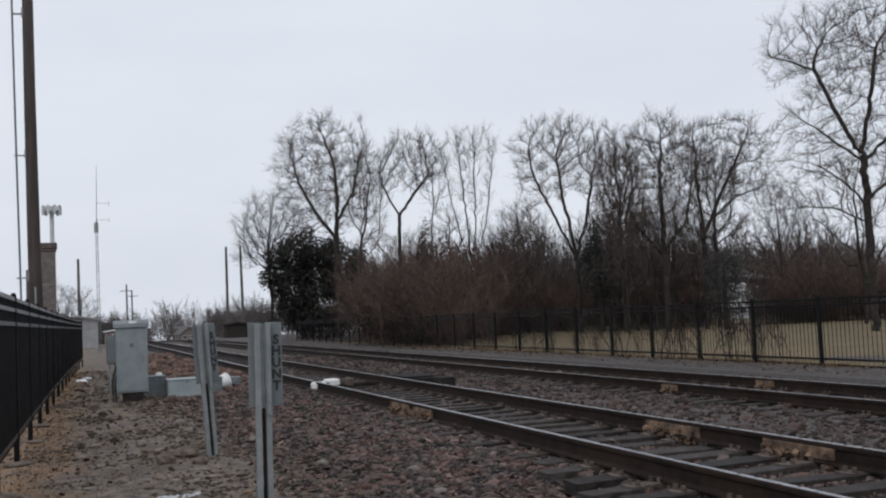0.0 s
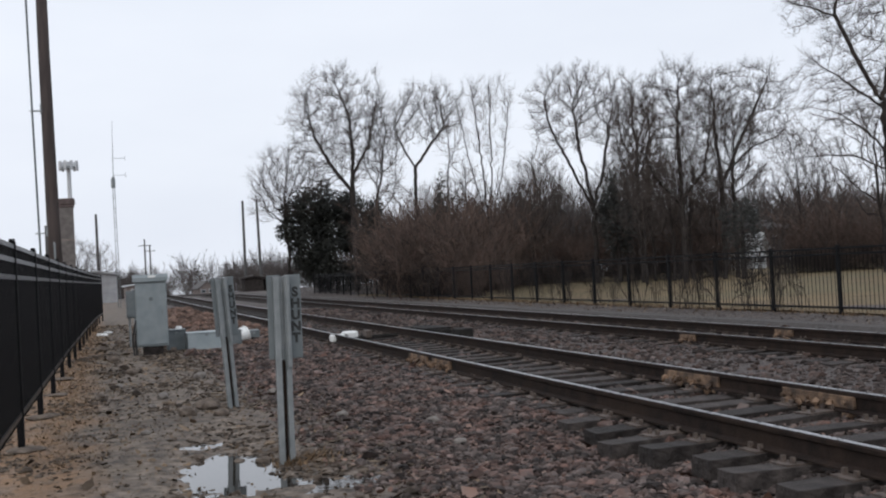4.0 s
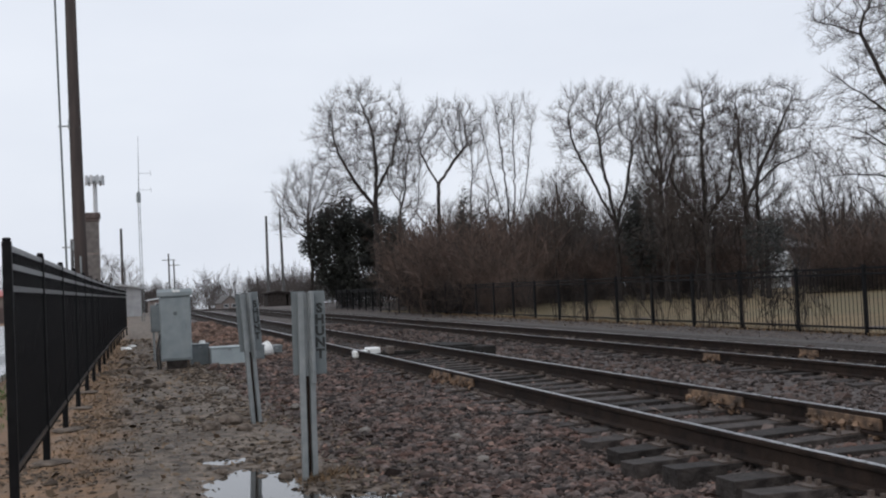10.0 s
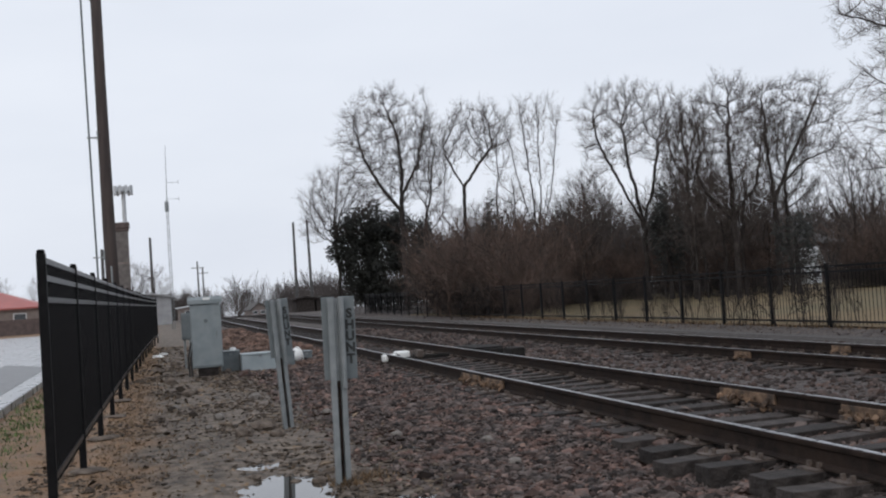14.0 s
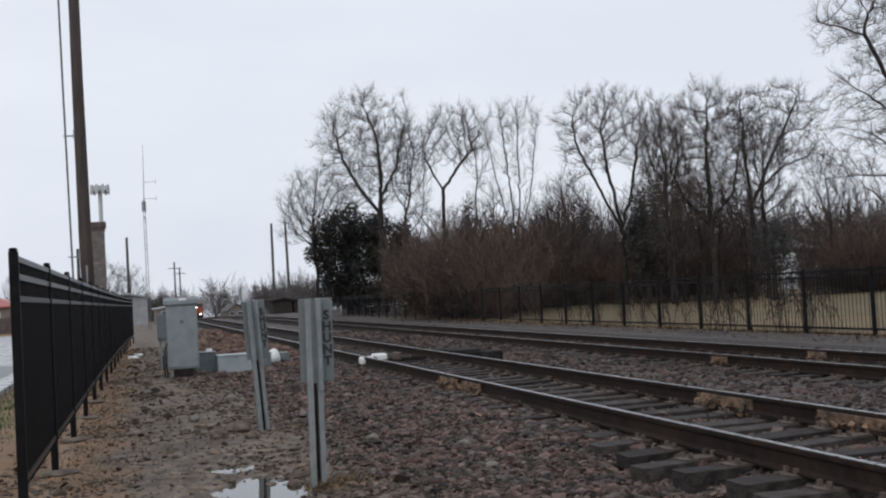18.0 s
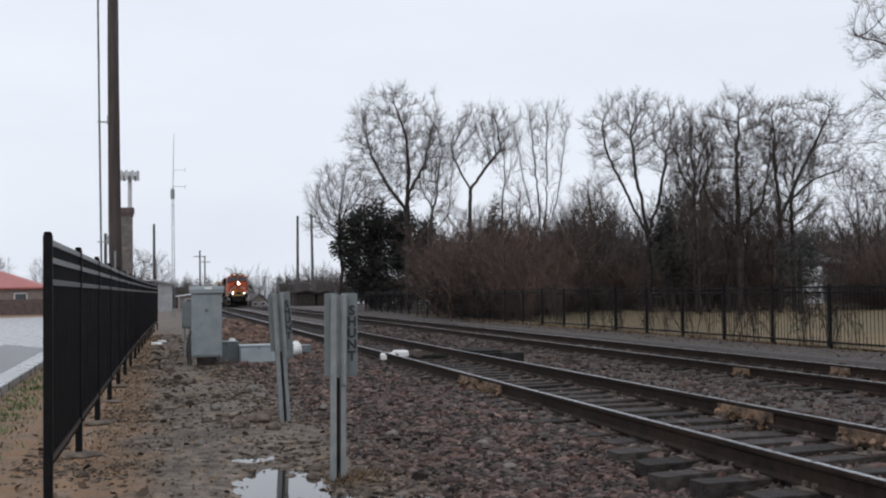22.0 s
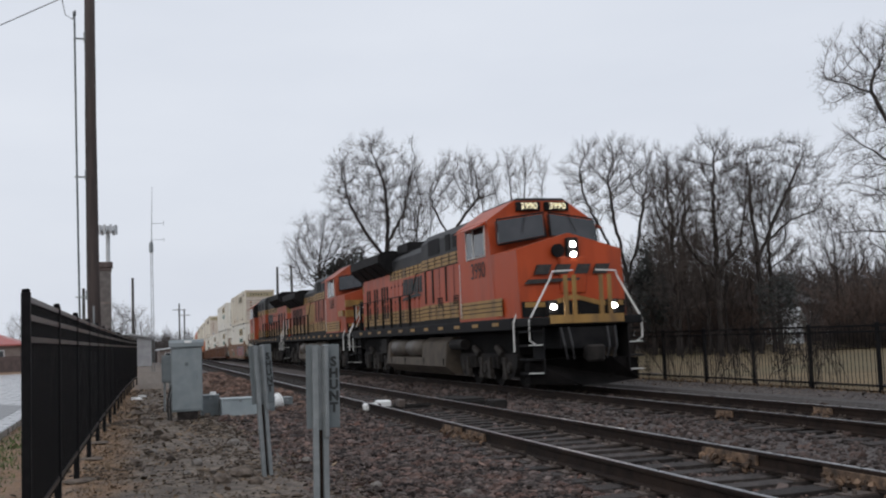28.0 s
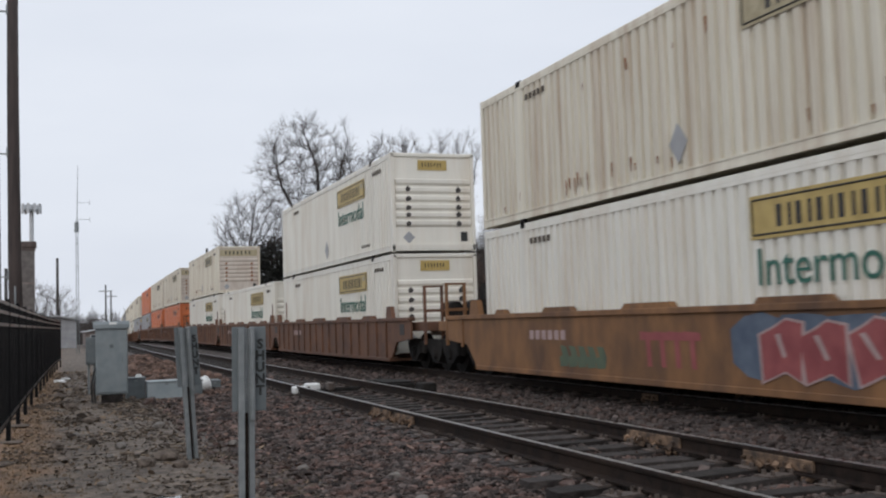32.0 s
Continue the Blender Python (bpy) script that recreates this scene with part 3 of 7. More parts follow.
# ---- boundary fences of black steel ----
def fence_line(points, height, spacing, gap, name, label, near, rails=(0.18, -0.09, -0.25), post_top=0.05, thick=0.03, bar=0.012, coat="fence_rail"):
    """Posts, rails and pickets along a polyline; pickets of the first bays are single, the rest joined by the bay."""
    fence = thing(name, label, "fence", "boundary fences")
    pts = [Vector(p) for p in points]
    marks, left = [], 0.0
    for a, c in zip(pts, pts[1:]):
        d = (c - a).length
        while left <= d:
            marks.append(a + (c - a) * (left / d))
            left += spacing
        left -= d
    pb = fresh()
    box(pb, -thick, thick, -thick, thick, -0.1, height + post_top, 0.006)
    box(pb, -thick, thick, -thick, thick, height + post_top - 0.002, height + post_top + 0.02, 0.012)
    post = part("post", pb, M["fence"], fence)
    post.location = marks[0]
    for p in marks[1:]:
        o = new("post", post.data)
        o.parent, o.location = fence, p
    kb = fresh()
    box(kb, -bar, bar, -bar, bar, rails[0] - 0.06, height - 0.005)
    picket_mesh = None
    for i, (a, c) in enumerate(zip(marks, marks[1:])):
        d = c - a
        turn = math.atan2(-d.x, d.y)
        for h in (*rails, height):
            hh = h if h > 0 else height + h
            rb = fresh()
            box(rb, -0.02, 0.02, 0.03, d.length - 0.03, hh - 0.02, hh + 0.02)
            r = part("rail", rb, M[coat], fence)
            r.matrix_basis = Matrix.Translation(a) @ Matrix.Rotation(turn, 4, "Z")
        count = int(d.length / gap)
        if i < near:
            for k in range(1, count):
                if picket_mesh is None:
                    o = part("picket", kb, M["fence"], fence)
                    picket_mesh = o.data
                else:
                    o = new("picket", picket_mesh)
                    o.parent = fence
                o.matrix_basis = Matrix.Translation(a + d * (k / count)) @ Matrix.Rotation(turn, 4, "Z")
        else:
            jb = fresh()
            for k in range(1, count):
                p = d.length * k / count
                box(jb, -bar, bar, p - bar, p + bar, rails[0] - 0.06, height - 0.005)
            o = part("pickets", jb, M["fence"], fence)
            o["kind"] = "stuff"
            o.matrix_basis = Matrix.Translation(a) @ Matrix.Rotation(turn, 4, "Z")
    return fence


left_fence = fence_line([(-0.775, 7.55, 0), (-0.75, 10, 0), (-0.65, 19.9, 0), (-0.5, 30, 0), (-0.28, 41, 0), (-0.1, 45, 0), (-0.6, 47.5, 0)],
                        1.8, 2.44, 0.1, "steel_fence", "black steel picket fence beside the muddy strip", 12, rails=(0.33, -0.12, -0.27))
right_fence = fence_line([(14.15, 11.16, 0), (14.15, 60, 0), (14.6, 78, 0)],
                         1.36, 2.25, 0.125, "picket_fence", "black steel picket fence along the dry lawn", 17, rails=(0.15, -0.12), thick=0.036, bar=0.0045, coat="fence")


# ---- trackside things ----
def build_sign(x, y, lean_x, lean_y, turn, label):
    """A steel channel post with a folded plate that carries a word down its face."""
    sign = thing("trackside_sign", label, "sign", "trackside signs", Matrix.Translation((x, y, land(x, y))) @ Euler((radians(lean_x), radians(lean_y), radians(turn))).to_matrix().to_4x4())
    b = fresh()
    prism(b, [(-0.062, 0.0), (-0.062, -0.03), (-0.018, -0.034), (-0.014, -0.002), (0.014, -0.002), (0.018, -0.034), (0.058, -0.03), (0.058, 0.0)], "z", -0.15, 1.42)
    post = part("post", b, M["galv"], sign, "galvanised channel post")
    b = fresh()
    box(b, -0.0135, 0.0135, -0.008, -0.003, -0.1, 0.78)
    part("web", b, M["rail_side"], post, "rusty web between the flanges")
    b = fresh()
    box(b, -0.105, -0.002, 0.004, 0.014, 0.79, 1.43, 0.003)
    part("back_plate", b, M["box_dark"], sign)
    b = fresh()
    box(b, 0.062, 0.155, 0.004, 0.014, 0.79, 1.43, 0.003)
    part("plate", b, M["box_dark"], sign)
    b = fresh()
    box(b, 0.026, 0.06, -0.055, 0.012, 0.72, 1.43, 0.006)
    part("rib", b, M["galv"], sign)
    for k, ch in enumerate("SHUNT"):
        lettering("letter", ch, 0.1, M["black"], pose(0.109, 0.002, 1.295 - k * 0.088, 90, 0, 0), sign, 0.003, 0.0045)
    b = fresh()
    for z in (0.86, 1.36):
        tube(b, [(-0.05, 0.0, z), (-0.05, -0.012, z)], 0.008)
    part("bolts", b, M["galv"], sign)
    return sign


build_sign(1.27, 8.1, 0.5, 0.6, 2, "grey galvanised sign post lettered downwards, by a puddle")
build_sign(1.28, 11.75, 1.0, -3.6, 14, "leaning grey galvanised sign post lettered downwards")


def build_case():
    """Signal case: a tall grey cabinet with an overhanging cap, vent and label on a concrete base."""
    case = thing("signal_case", "tall pale grey metal signal cabinet on a concrete base", "cabinet", at=pose(0.86, 21.6, 0, 0, 0, -2))
    b = fresh()
    box(b, -0.3, 0.3, 0, 0.45, 0.17, 1.46, 0.012)
    part("body", b, M["box_mid"], case)
    b = fresh()
    box(b, -0.285, 0.285, -0.022, -0.001, 0.21, 1.42, 0.008)
    door = part("door", b, M["box_mid"], case)
    b = fresh()
    box(b, -0.035, 0.035, -0.032, -0.022, 1.07, 1.14, 0.004)
    part("vent", b, M["box_dark"], door, "small dark vent")
    b = fresh()
    tube(b, [(0.2, -0.05, 0.75), (0.2, -0.05, 0.9)], 0.01)
    part("handle", b, M["galv"], door)
    b = fresh()
    prism(b, [(-0.06, 1.45), (0.5, 1.45), (0.5, 1.56), (-0.02, 1.59), (-0.06, 1.53)], "x", -0.34, 0.34)
    part("cap", b, M["box_mid"], case)
    b = fresh()
    box(b, -0.04, 0.1, -0.066, -0.056, 1.525, 1.57)
    part("tag", b, M["white"], case, "white label plate")
    # foot takes a dark colour in place of the shadow below the body
    b = fresh()
    box(b, -0.2, 0.2, 0.04, 0.42, -0.05, 0.18, 0.01)
    part("base", b, M["bark"], case, "concrete foot coloured dark for the shade under the cabinet")
    b = fresh()
    for u in (-0.36, -0.31):
        tube(b, [(u, 0.2, -0.05), (u - 0.02, 0.2, 0.35), (u + 0.02, 0.2, 0.55), (u + 0.06, 0.2, 0.7)], 0.02)
    part("conduit", b, M["cable"], case, "bent cable conduits")
    return case


build_case()


def build_small_case():
    c = thing("junction_box", "small grey junction box on a thin post", "box", at=pose(0.56, 24.6, 0))
    b = fresh()
    box(b, -0.12, 0.12, 0, 0.2, 0.66, 1.27, 0.01)
    part("body", b, M["box_dark"], c)
    b = fresh()
    box(b, -0.1, 0.1, -0.015, 0.0, 0.7, 1.23, 0.005)
    part("door", b, M["box_dark"], c)
    b = fresh()
    for u in (-0.06, 0.06):
        tube(b, [(u, 0.1, -0.1), (u, 0.1, 0.7)], 0.025)
    part("post", b, M["galv"], c)


build_small_case()


def build_low_boxes():
    for x0, x1, y0, z1, m, lab in ((1.18, 1.55, 22.5, 0.43, "box_dark", "low grey metal cable box on the gravel"),
                                   (1.56, 2.32, 22.1, 0.36, "box", "long low pale grey metal cable box on the gravel"),
                                   (2.42, 2.78, 23.2, 0.3, "box_dark", "low grey metal switch box beside the track"),
                                   (3.1, 3.36, 24.6, 0.2, "box_dark", "low grey metal box at the foot of the ballast")):
        t = thing("cable_box", lab, "box", "low cable boxes")
        b = fresh()
        box(b, x0, x1, y0, y0 + 0.5, land(x0, y0) - 0.03, z1 - 0.03, 0.01)
        body = part("body", b, M[m], t)
        b = fresh()
        box(b, x0 - 0.012, x1 + 0.012, y0 - 0.015, y0 + 0.515, z1 - 0.03, z1, 0.006)
        part("lid", b, M[m], t)
        b = fresh()
        box(b, (x0 + x1) / 2 - 0.03, (x0 + x1) / 2 + 0.03, y0 - 0.02, y0 + 0.002, z1 - 0.08, z1 - 0.04)
        part("hasp", b, M["galv"], body)
        if x0 < 2.4:
            b = fresh()
            cx = x1 - 0.12 if x0 < 1.5 else x1 - 0.03
            tube(b, [(cx, y0 + 0.2, z1), (cx, y0 + 0.2, z1 + 0.06)], 0.07, 12, 0.055)
            part("cap", b, M["white"], t, "small white cap")
    t = thing("white_bucket", "white plastic bucket lying beside the track", "bucket", at=pose(2.86, 24.2, 0.12, 0, 78, 25))
    b = fresh()
    tube(b, [(0, 0, -0.16), (0, 0, 0.16)], 0.15, 16, 0.17)
    part("body", b, M["white"], t, smooth=False)
    b = fresh()
    tube(b, [(0, 0, 0.13), (0, 0, 0.165)], 0.185, 16)
    part("rim", b, M["white"], t)


build_low_boxes()


def build_switch():
    """Switch rods with white covers between the rails, and the machine beyond the far rail."""
    t = thing("switch_machine", "railway switch machine with white covered rods between the rails", "switch")
    for x0, x1, y in ((4.2, 4.48, 20.6), (4.62, 4.92, 21.4)):
        b = fresh()
        box(b, x0, x1, y - 0.14, y + 0.14, 0.05, 0.2, 0.03)
        part("rod_cover", b, M["white"], t, "white rounded rod cover")
    b = fresh()
    box(b, 4.5, 4.62, 20.9, 21.2, 0.05, 0.16, 0.01)
    box(b, 4.3, 6.6, 21.0, 21.07, 0.04, 0.09)
    box(b, 4.3, 6.6, 21.35, 21.42, 0.04, 0.09)
    part("rod", b, M["truck"], t)
    b = fresh()
    box(b, 5.0, 5.12, 20.9, 21.2, 0.06, 0.22, 0.02)
    part("bracket", b, M["plate"], t)
    b = fresh()
    box(b, 6.2, 6.75, 20.6, 22.6, 0.0, 0.15, 0.03)
    body = part("body", b, M["truck"], t)
    b = fresh()
    box(b, 6.17, 6.78, 20.7, 21.7, 0.15, 0.18, 0.012)
    part("lid", b, M["truck"], body)
    b = fresh()
    box(b, 6.5, 6.78, 19.4, 19.9, -0.02, 0.2, 0.02)
    part("junction", b, M["truck"], t)


build_switch()


def build_pole():
    p = thing("utility_pole", "dark leaning wooden utility pole with a standoff conduit", "pole")
    b = fresh()
    tube(b, [(-0.92, 24, -0.3), (-0.98, 24, 3.0), (-1.0, 24, 6.5), (-1.0, 24, 11.5)], 0.15, 14, 0.105)
    part("shaft", b, M["pole"], p, smooth=True)
    b = fresh()
    tube(b, [(-1.24, 24, 0.0), (-1.27, 24, 3.0), (-1.3, 24, 6.0), (-1.32, 24, 8.82)], 0.022, 8)
    conduit = part("conduit", b, M["box_dark"], p, "thin grey conduit")
    b = fresh()
    tube(b, [(-1.32, 24, 8.8), (-1.32, 23.98, 8.9), (-1.3, 23.97, 8.92)], 0.035, 8)
    part("weatherhead", b, M["galv"], conduit)
    for z in (2.6, 5.22, 8.3):
        b = fresh()
        box(b, -1.34, -0.98, 23.97, 24.03, z - 0.012, z + 0.012)
        box(b, -1.13, -1.09, 23.94, 24.06, z - 0.06, z + 0.14)
        part("bracket", b, M["galv"], p)
    b = fresh()
    loop = [(-1.3, 23.97, 8.9), (-1.36, 23.9, 8.7), (-1.5, 23.85, 8.78), (-1.56, 23.85, 9.1), (-1.4, 23.9, 9.6), (-1.12, 24, 9.9)]
    tube(b, loop, 0.009, 5)
    part("drip_loop", b, M["cable"], p, "slack black wire loop")
    b = fresh()
    tube(b, [(-0.95, 23.86, 0.4), (-0.97, 23.86, 2.4)], 0.02, 6)
    part("ground_guard", b, M["galv"], p)
    c = thing("overhead_cable", "thin black overhead service cable", "cable")
    b = fresh()
    pts = []
    for i in range(13):
        u = i / 12
        pts.append((-1.1 - u * 24, 24 + u * 16, 9.45 - 1.2 * u - 1.6 * 4 * u * (1 - u)))
    tube(b, pts, 0.011, 5)
    part("strand", b, M["cable"], c)


build_pole()


def build_far_poles():
    for x, y, h, lean in ((16.4, 130, 11.4, 0.4), (18.3, 130, 11.5, -3.6 + 3.0), (-0.62, 130, 10.4, 0), (7.6, 210, 12.0, 0), (9.6, 236, 12.5, 0), (-5.2, 110, 8.0, 0)):
        z = land(x, y)
        t = thing("utility_pole", "weathered grey wooden utility pole beside the line", "pole", "distant utility poles", Matrix.Translation((x, y, z)) @ pose(0, 0, 0, 0, lean, 0))
        b = fresh()
        tube(b, [(0, 0, -0.3), (0, 0, h / 2), (0, 0, h - 0.3)], 0.19, 8, 0.14)
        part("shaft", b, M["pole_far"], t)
        if y > 200:
            b = fresh()
            box(b, -1.2, 1.2, -0.06, 0.06, h - 1.6, h - 1.45)
            part("crossarm", b, M["pole_far"], t)


build_far_poles()


def build_mast():
    m = thing("radio_mast", "tall thin grey lattice radio mast with side antennas", "mast", at=pose(0.8, 69, 0))
    b = fresh()
    for k in range(3):
        a = k * math.tau / 3
        tube(b, [(0.11 * math.cos(a), 0.11 * math.sin(a), -0.1), (0.07 * math.cos(a), 0.07 * math.sin(a), 8.2)], 0.02, 5)
    for i in range(28):
        z, a = i * 0.29, i * math.tau / 3
        tube(b, [(0.1 * math.cos(a), 0.1 * math.sin(a), z), (0.1 * math.cos(a + math.tau / 3), 0.1 * math.sin(a + math.tau / 3), z + 0.29)], 0.01, 4)
    part("lattice", b, M["box_dark"], m)
    b = fresh()
    tube(b, [(0.02, 0, 8.0), (0.1, 0, 11.7)], 0.028, 6, 0.012)
    part("whip", b, M["galv"], m)
    for z in (8.3, 9.35):
        b = fresh()
        tube(b, [(0.05, 0, z), (0.78, 0, z)], 0.012, 5)
        tube(b, [(0.78, 0, z - 0.16), (0.78, 0, z + 0.16)], 0.012, 5)
        part("side_antenna", b, M["galv"], m)
    b = fresh()
    tube(b, [(0.0, 0, 7.5), (0.0, 0, 8.1)], 0.13, 8)
    part("collar", b, M["galv"], m)


build_mast()


def build_chimney():
    c = thing("brick_tower", "square tan brick tower with a dark stepped cap", "tower", at=pose(-2.75, 90.6, 0))
    b = fresh()
    box(b, -0.6, 0.6, -0.6, 0.6, -0.3, 7.9)
    part("shaft", b, M["brick"], c)
    b = fresh()
    box(b, -0.66, 0.66, -0.66, 0.66, 7.9, 8.15, 0.03)
    box(b, -0.74, 0.74, -0.74, 0.74, 8.15, 8.62, 0.04)
    part("cap", b, M["wall_dark"], c)
    b = fresh()
    box(b, -0.62, 0.62, -0.62, 0.62, 5.2, 5.35)
    part("band", b, M["wall_tan"], c)
    a = thing("antenna_pole", "pale steel pole with a ring of panel antennas", "antenna", at=pose(-2.6, 100, 0))
    b = fresh()
    tube(b, [(0, 0, -0.3), (0, 0, 12.7)], 0.19, 10)
    part("pole", b, M["pale"], a)
    b = fresh()
    tube(b, [(0, 0, 12.1), (0, 0, 12.25)], 0.7, 12)
    part("platform", b, M["galv"], a)
    for k in range(9):
        ang = k * math.tau / 9
        b = fresh()
        box(b, -0.11, 0.11, -0.06, 0.06, 11.9, 12.75)
        o = part("panel", b, M["pale"], a)
        o.matrix_basis = Matrix.Rotation(ang, 4, "Z") @ Matrix.Translation((0, 0.78, 0))


build_chimney()


def build_house(name, label, x, y, w, d, eave, ridge, wall, roof, turn=0, windows=2, hip=False, gable=None, base=0.0):
    h = thing(name, label, "house", "", pose(x, y, land(x, y) + base, 0, 0, turn))
    b = fresh()
    box(b, -w / 2, w / 2, 0, d, -0.5, eave)
    if not hip:
        prism(b, [(-w / 2 + 0.02, eave), (w / 2 - 0.02, eave), (0, ridge - 0.05)], "y", 0.01, d - 0.01)
    part("wall", b, M[wall], h)
    b = fresh()
    o = 0.35
    if hip:
        c = [(-w / 2 - o, -o), (w / 2 + o, -o), (w / 2 + o, d + o), (-w / 2 - o, d + o)]
        lo = [b.verts.new((u, v, eave)) for u, v in c]
        hi = [b.verts.new((-w / 2 + d / 2, d / 2, ridge)), b.verts.new((w / 2 - d / 2, d / 2, ridge))]
        for f in ((lo[0], lo[1], hi[1], hi[0]), (lo[1], lo[2], hi[1]), (lo[2], lo[3], hi[0], hi[1]), (lo[3], lo[0], hi[0]), tuple(lo[::-1])):
            b.faces.new(f)
        box(b, -w / 2 - o, w / 2 + o, -o, d + o, eave - 0.12, eave - 0.01)
    else:
        s = (ridge - eave) / (w / 2)
        prism(b, [(-w / 2 - o, eave - o * s), (0, ridge), (w / 2 + o, eave - o * s), (w / 2 + o, eave - o * s + 0.15), (0, ridge + 0.15), (-w / 2 - o, eave - o * s + 0.15)], "y", -o, d + o)
    part("roof", b, M[roof], h)
    for k in range(windows):
        u = -w / 2 + w * (k + 0.5) / windows
        b = fresh()
        box(b, u - 0.5, u + 0.5, -0.03, 0.05, eave * 0.38, eave * 0.8)
        win = part("window", b, M["wall_white"], h)
        b = fresh()
        box(b, u - 0.42, u + 0.42, -0.045, -0.03, eave * 0.38 + 0.08, eave * 0.8 - 0.08)
        part("pane", b, M["window"], win)
    return h


depot = build_house("depot_building", "low building with a red hipped roof and tan walls", -15.6, 90, 13, 9, 2.2, 3.9, "wall_tan", "red_roof", 0, 4, True)
b = fresh()
box(b, -6.56, 6.56, -0.06, 9.05, -0.4, 1.25)
part("wainscot", b, M["wall_dark"], depot, "dark brick lower wall")
build_house("house", "dark house with a broad grey shingle roof behind the trees", 43.4, 62, 5.6, 7, 2.9, 4.6, "wall_dark", "roof_grey", 35, 2, True)
build_house("garden_house", "small white gabled outbuilding behind the lawn", 39.6, 57.5, 1.6, 2.6, 1.3, 2.35, "wall_white", "wall_white", 30, 1)
build_house("warehouse", "pale flat warehouse far down the line", 5.5, 165, 5, 20, 1.9, 2.2, "wall_tan", "pale", 0, 2)
build_house("shed", "pale metal shed beyond the end of the fence", -0.6, 92, 3.2, 8, 2.3, 2.6, "container_grey", "container_grey", 0, 0)
build_house("house", "small white house far beside the line", 18.5, 205, 3, 5, 1.6, 2.8, "wall_tan", "roof_grey", 10, 2)
build_house("shed", "small dark trackside shed below the poles", 16.6, 124, 2.2, 3, 1.5, 1.7, "bark", "bark", 0, 0)
build_house("shed", "small dark trackside hut below the poles", 18.7, 124, 1.6, 3, 1.4, 1.6, "bark", "bark", 0, 0)


# ---- trees ----
class Wood:
    """Gathers tapered tubes into plain lists."""

    def __init__(self, fine=0.0048):
        self.v, self.f, self.fine = [], [], fine

    def limb(self, pts, radii, n):
        base = len(self.v)
        for i, p in enumerate(pts):
            q = pts[min(i + 1, len(pts) - 1)] - pts[max(i - 1, 0)]
            q = q.normalized() if q.length else Vector((0, 0, 1))
            a = q.orthogonal().normalized()
            c = q.cross(a)
            for k in range(n):
                w = k * math.tau / n
                self.v.append(tuple(p + (a * math.cos(w) + c * math.sin(w)) * radii[i]))
        for i in range(len(pts) - 1):
            for k in range(n):
                j = (k + 1) % n
                a, c, d, e = base + i * n + k, base + i * n + j, base + (i + 1) * n + j, base + (i + 1) * n + k
                self.f += [(a, c, d), (a, d, e)]

    def spike(self, a, e, r):
        base = len(self.v)
        u = (e - a).orthogonal().normalized() * r
        w = (e - a).normalized().cross(u)
        self.v += [tuple(a + u), tuple(a - u * 0.5 + w * 0.87), tuple(a - u * 0.5 - w * 0.87), tuple(e)]
        self.f += [(base, base + 1, base + 3), (base + 1, base + 2, base + 3), (base + 2, base, base + 3)]


def grow(wood, twigs, rng, start, way, length, radius, level, top, spread, counts, droop=0.0):
    """A branch that wanders, thins to a fine tip and throws side branches."""
    if level >= top:             # a last fine twig, pointed
        twigs.spike(start, start + way.normalized() * length, radius)
        return
    segs = (7, 8, 4, 3)[level]
    pts, radii, p, d = [start], [radius], start.copy(), way.normalized()
    for i in range(segs):
        wob = (0.1, 0.16, 0.19, 0.22)[level]
        d = (d + Vector((rng.gauss(0, wob), rng.gauss(0, wob), rng.gauss(0, wob * 0.8) + (0.05, 0.03, 0.05, 0.03)[level] - droop))).normalized()
        p = p + d * (length / segs)
        pts.append(p.copy())
        radii.append(max(radius * (1 - 0.93 * ((i + 1) / segs) ** 0.85), twigs.fine))
    (wood if level < 2 else twigs).limb(pts, radii, 6 if level < 2 else 3)
    count = counts[level]
    for k in range(count):
        u = (0.3, 0.3, 0.2, 0.12)[level] + (0.7, 0.7, 0.8, 0.88)[level] * (k + rng.random() * 0.8) / count
        u = min(u, 0.995)
        i = min(int(u * segs), segs - 1)
        at = pts[i].lerp(pts[i + 1], u * segs - i)
        axis = (pts[i + 1] - pts[i]).normalized()
        side = axis.orthogonal().normalized()
        side.rotate(Matrix.Rotation(k * 2.4 + rng.random() * 1.2, 3, axis))
        angle = spread[min(level, len(spread) - 1)] * rng.uniform(0.65, 1.2)
        out = (axis * math.cos(angle) + side * math.sin(angle)).normalized()
        size = length * rng.uniform(0.34, 0.56) * (1.15 - 0.4 * u)
        rad = max(min(radii[i] * 0.7, radius * rng.uniform(0.3, 0.48) * (1.15 - 0.6 * u)), twigs.fine)
        grow(wood, twigs, rng, at, out, size, rad, level + 1, top, spread, counts, droop)


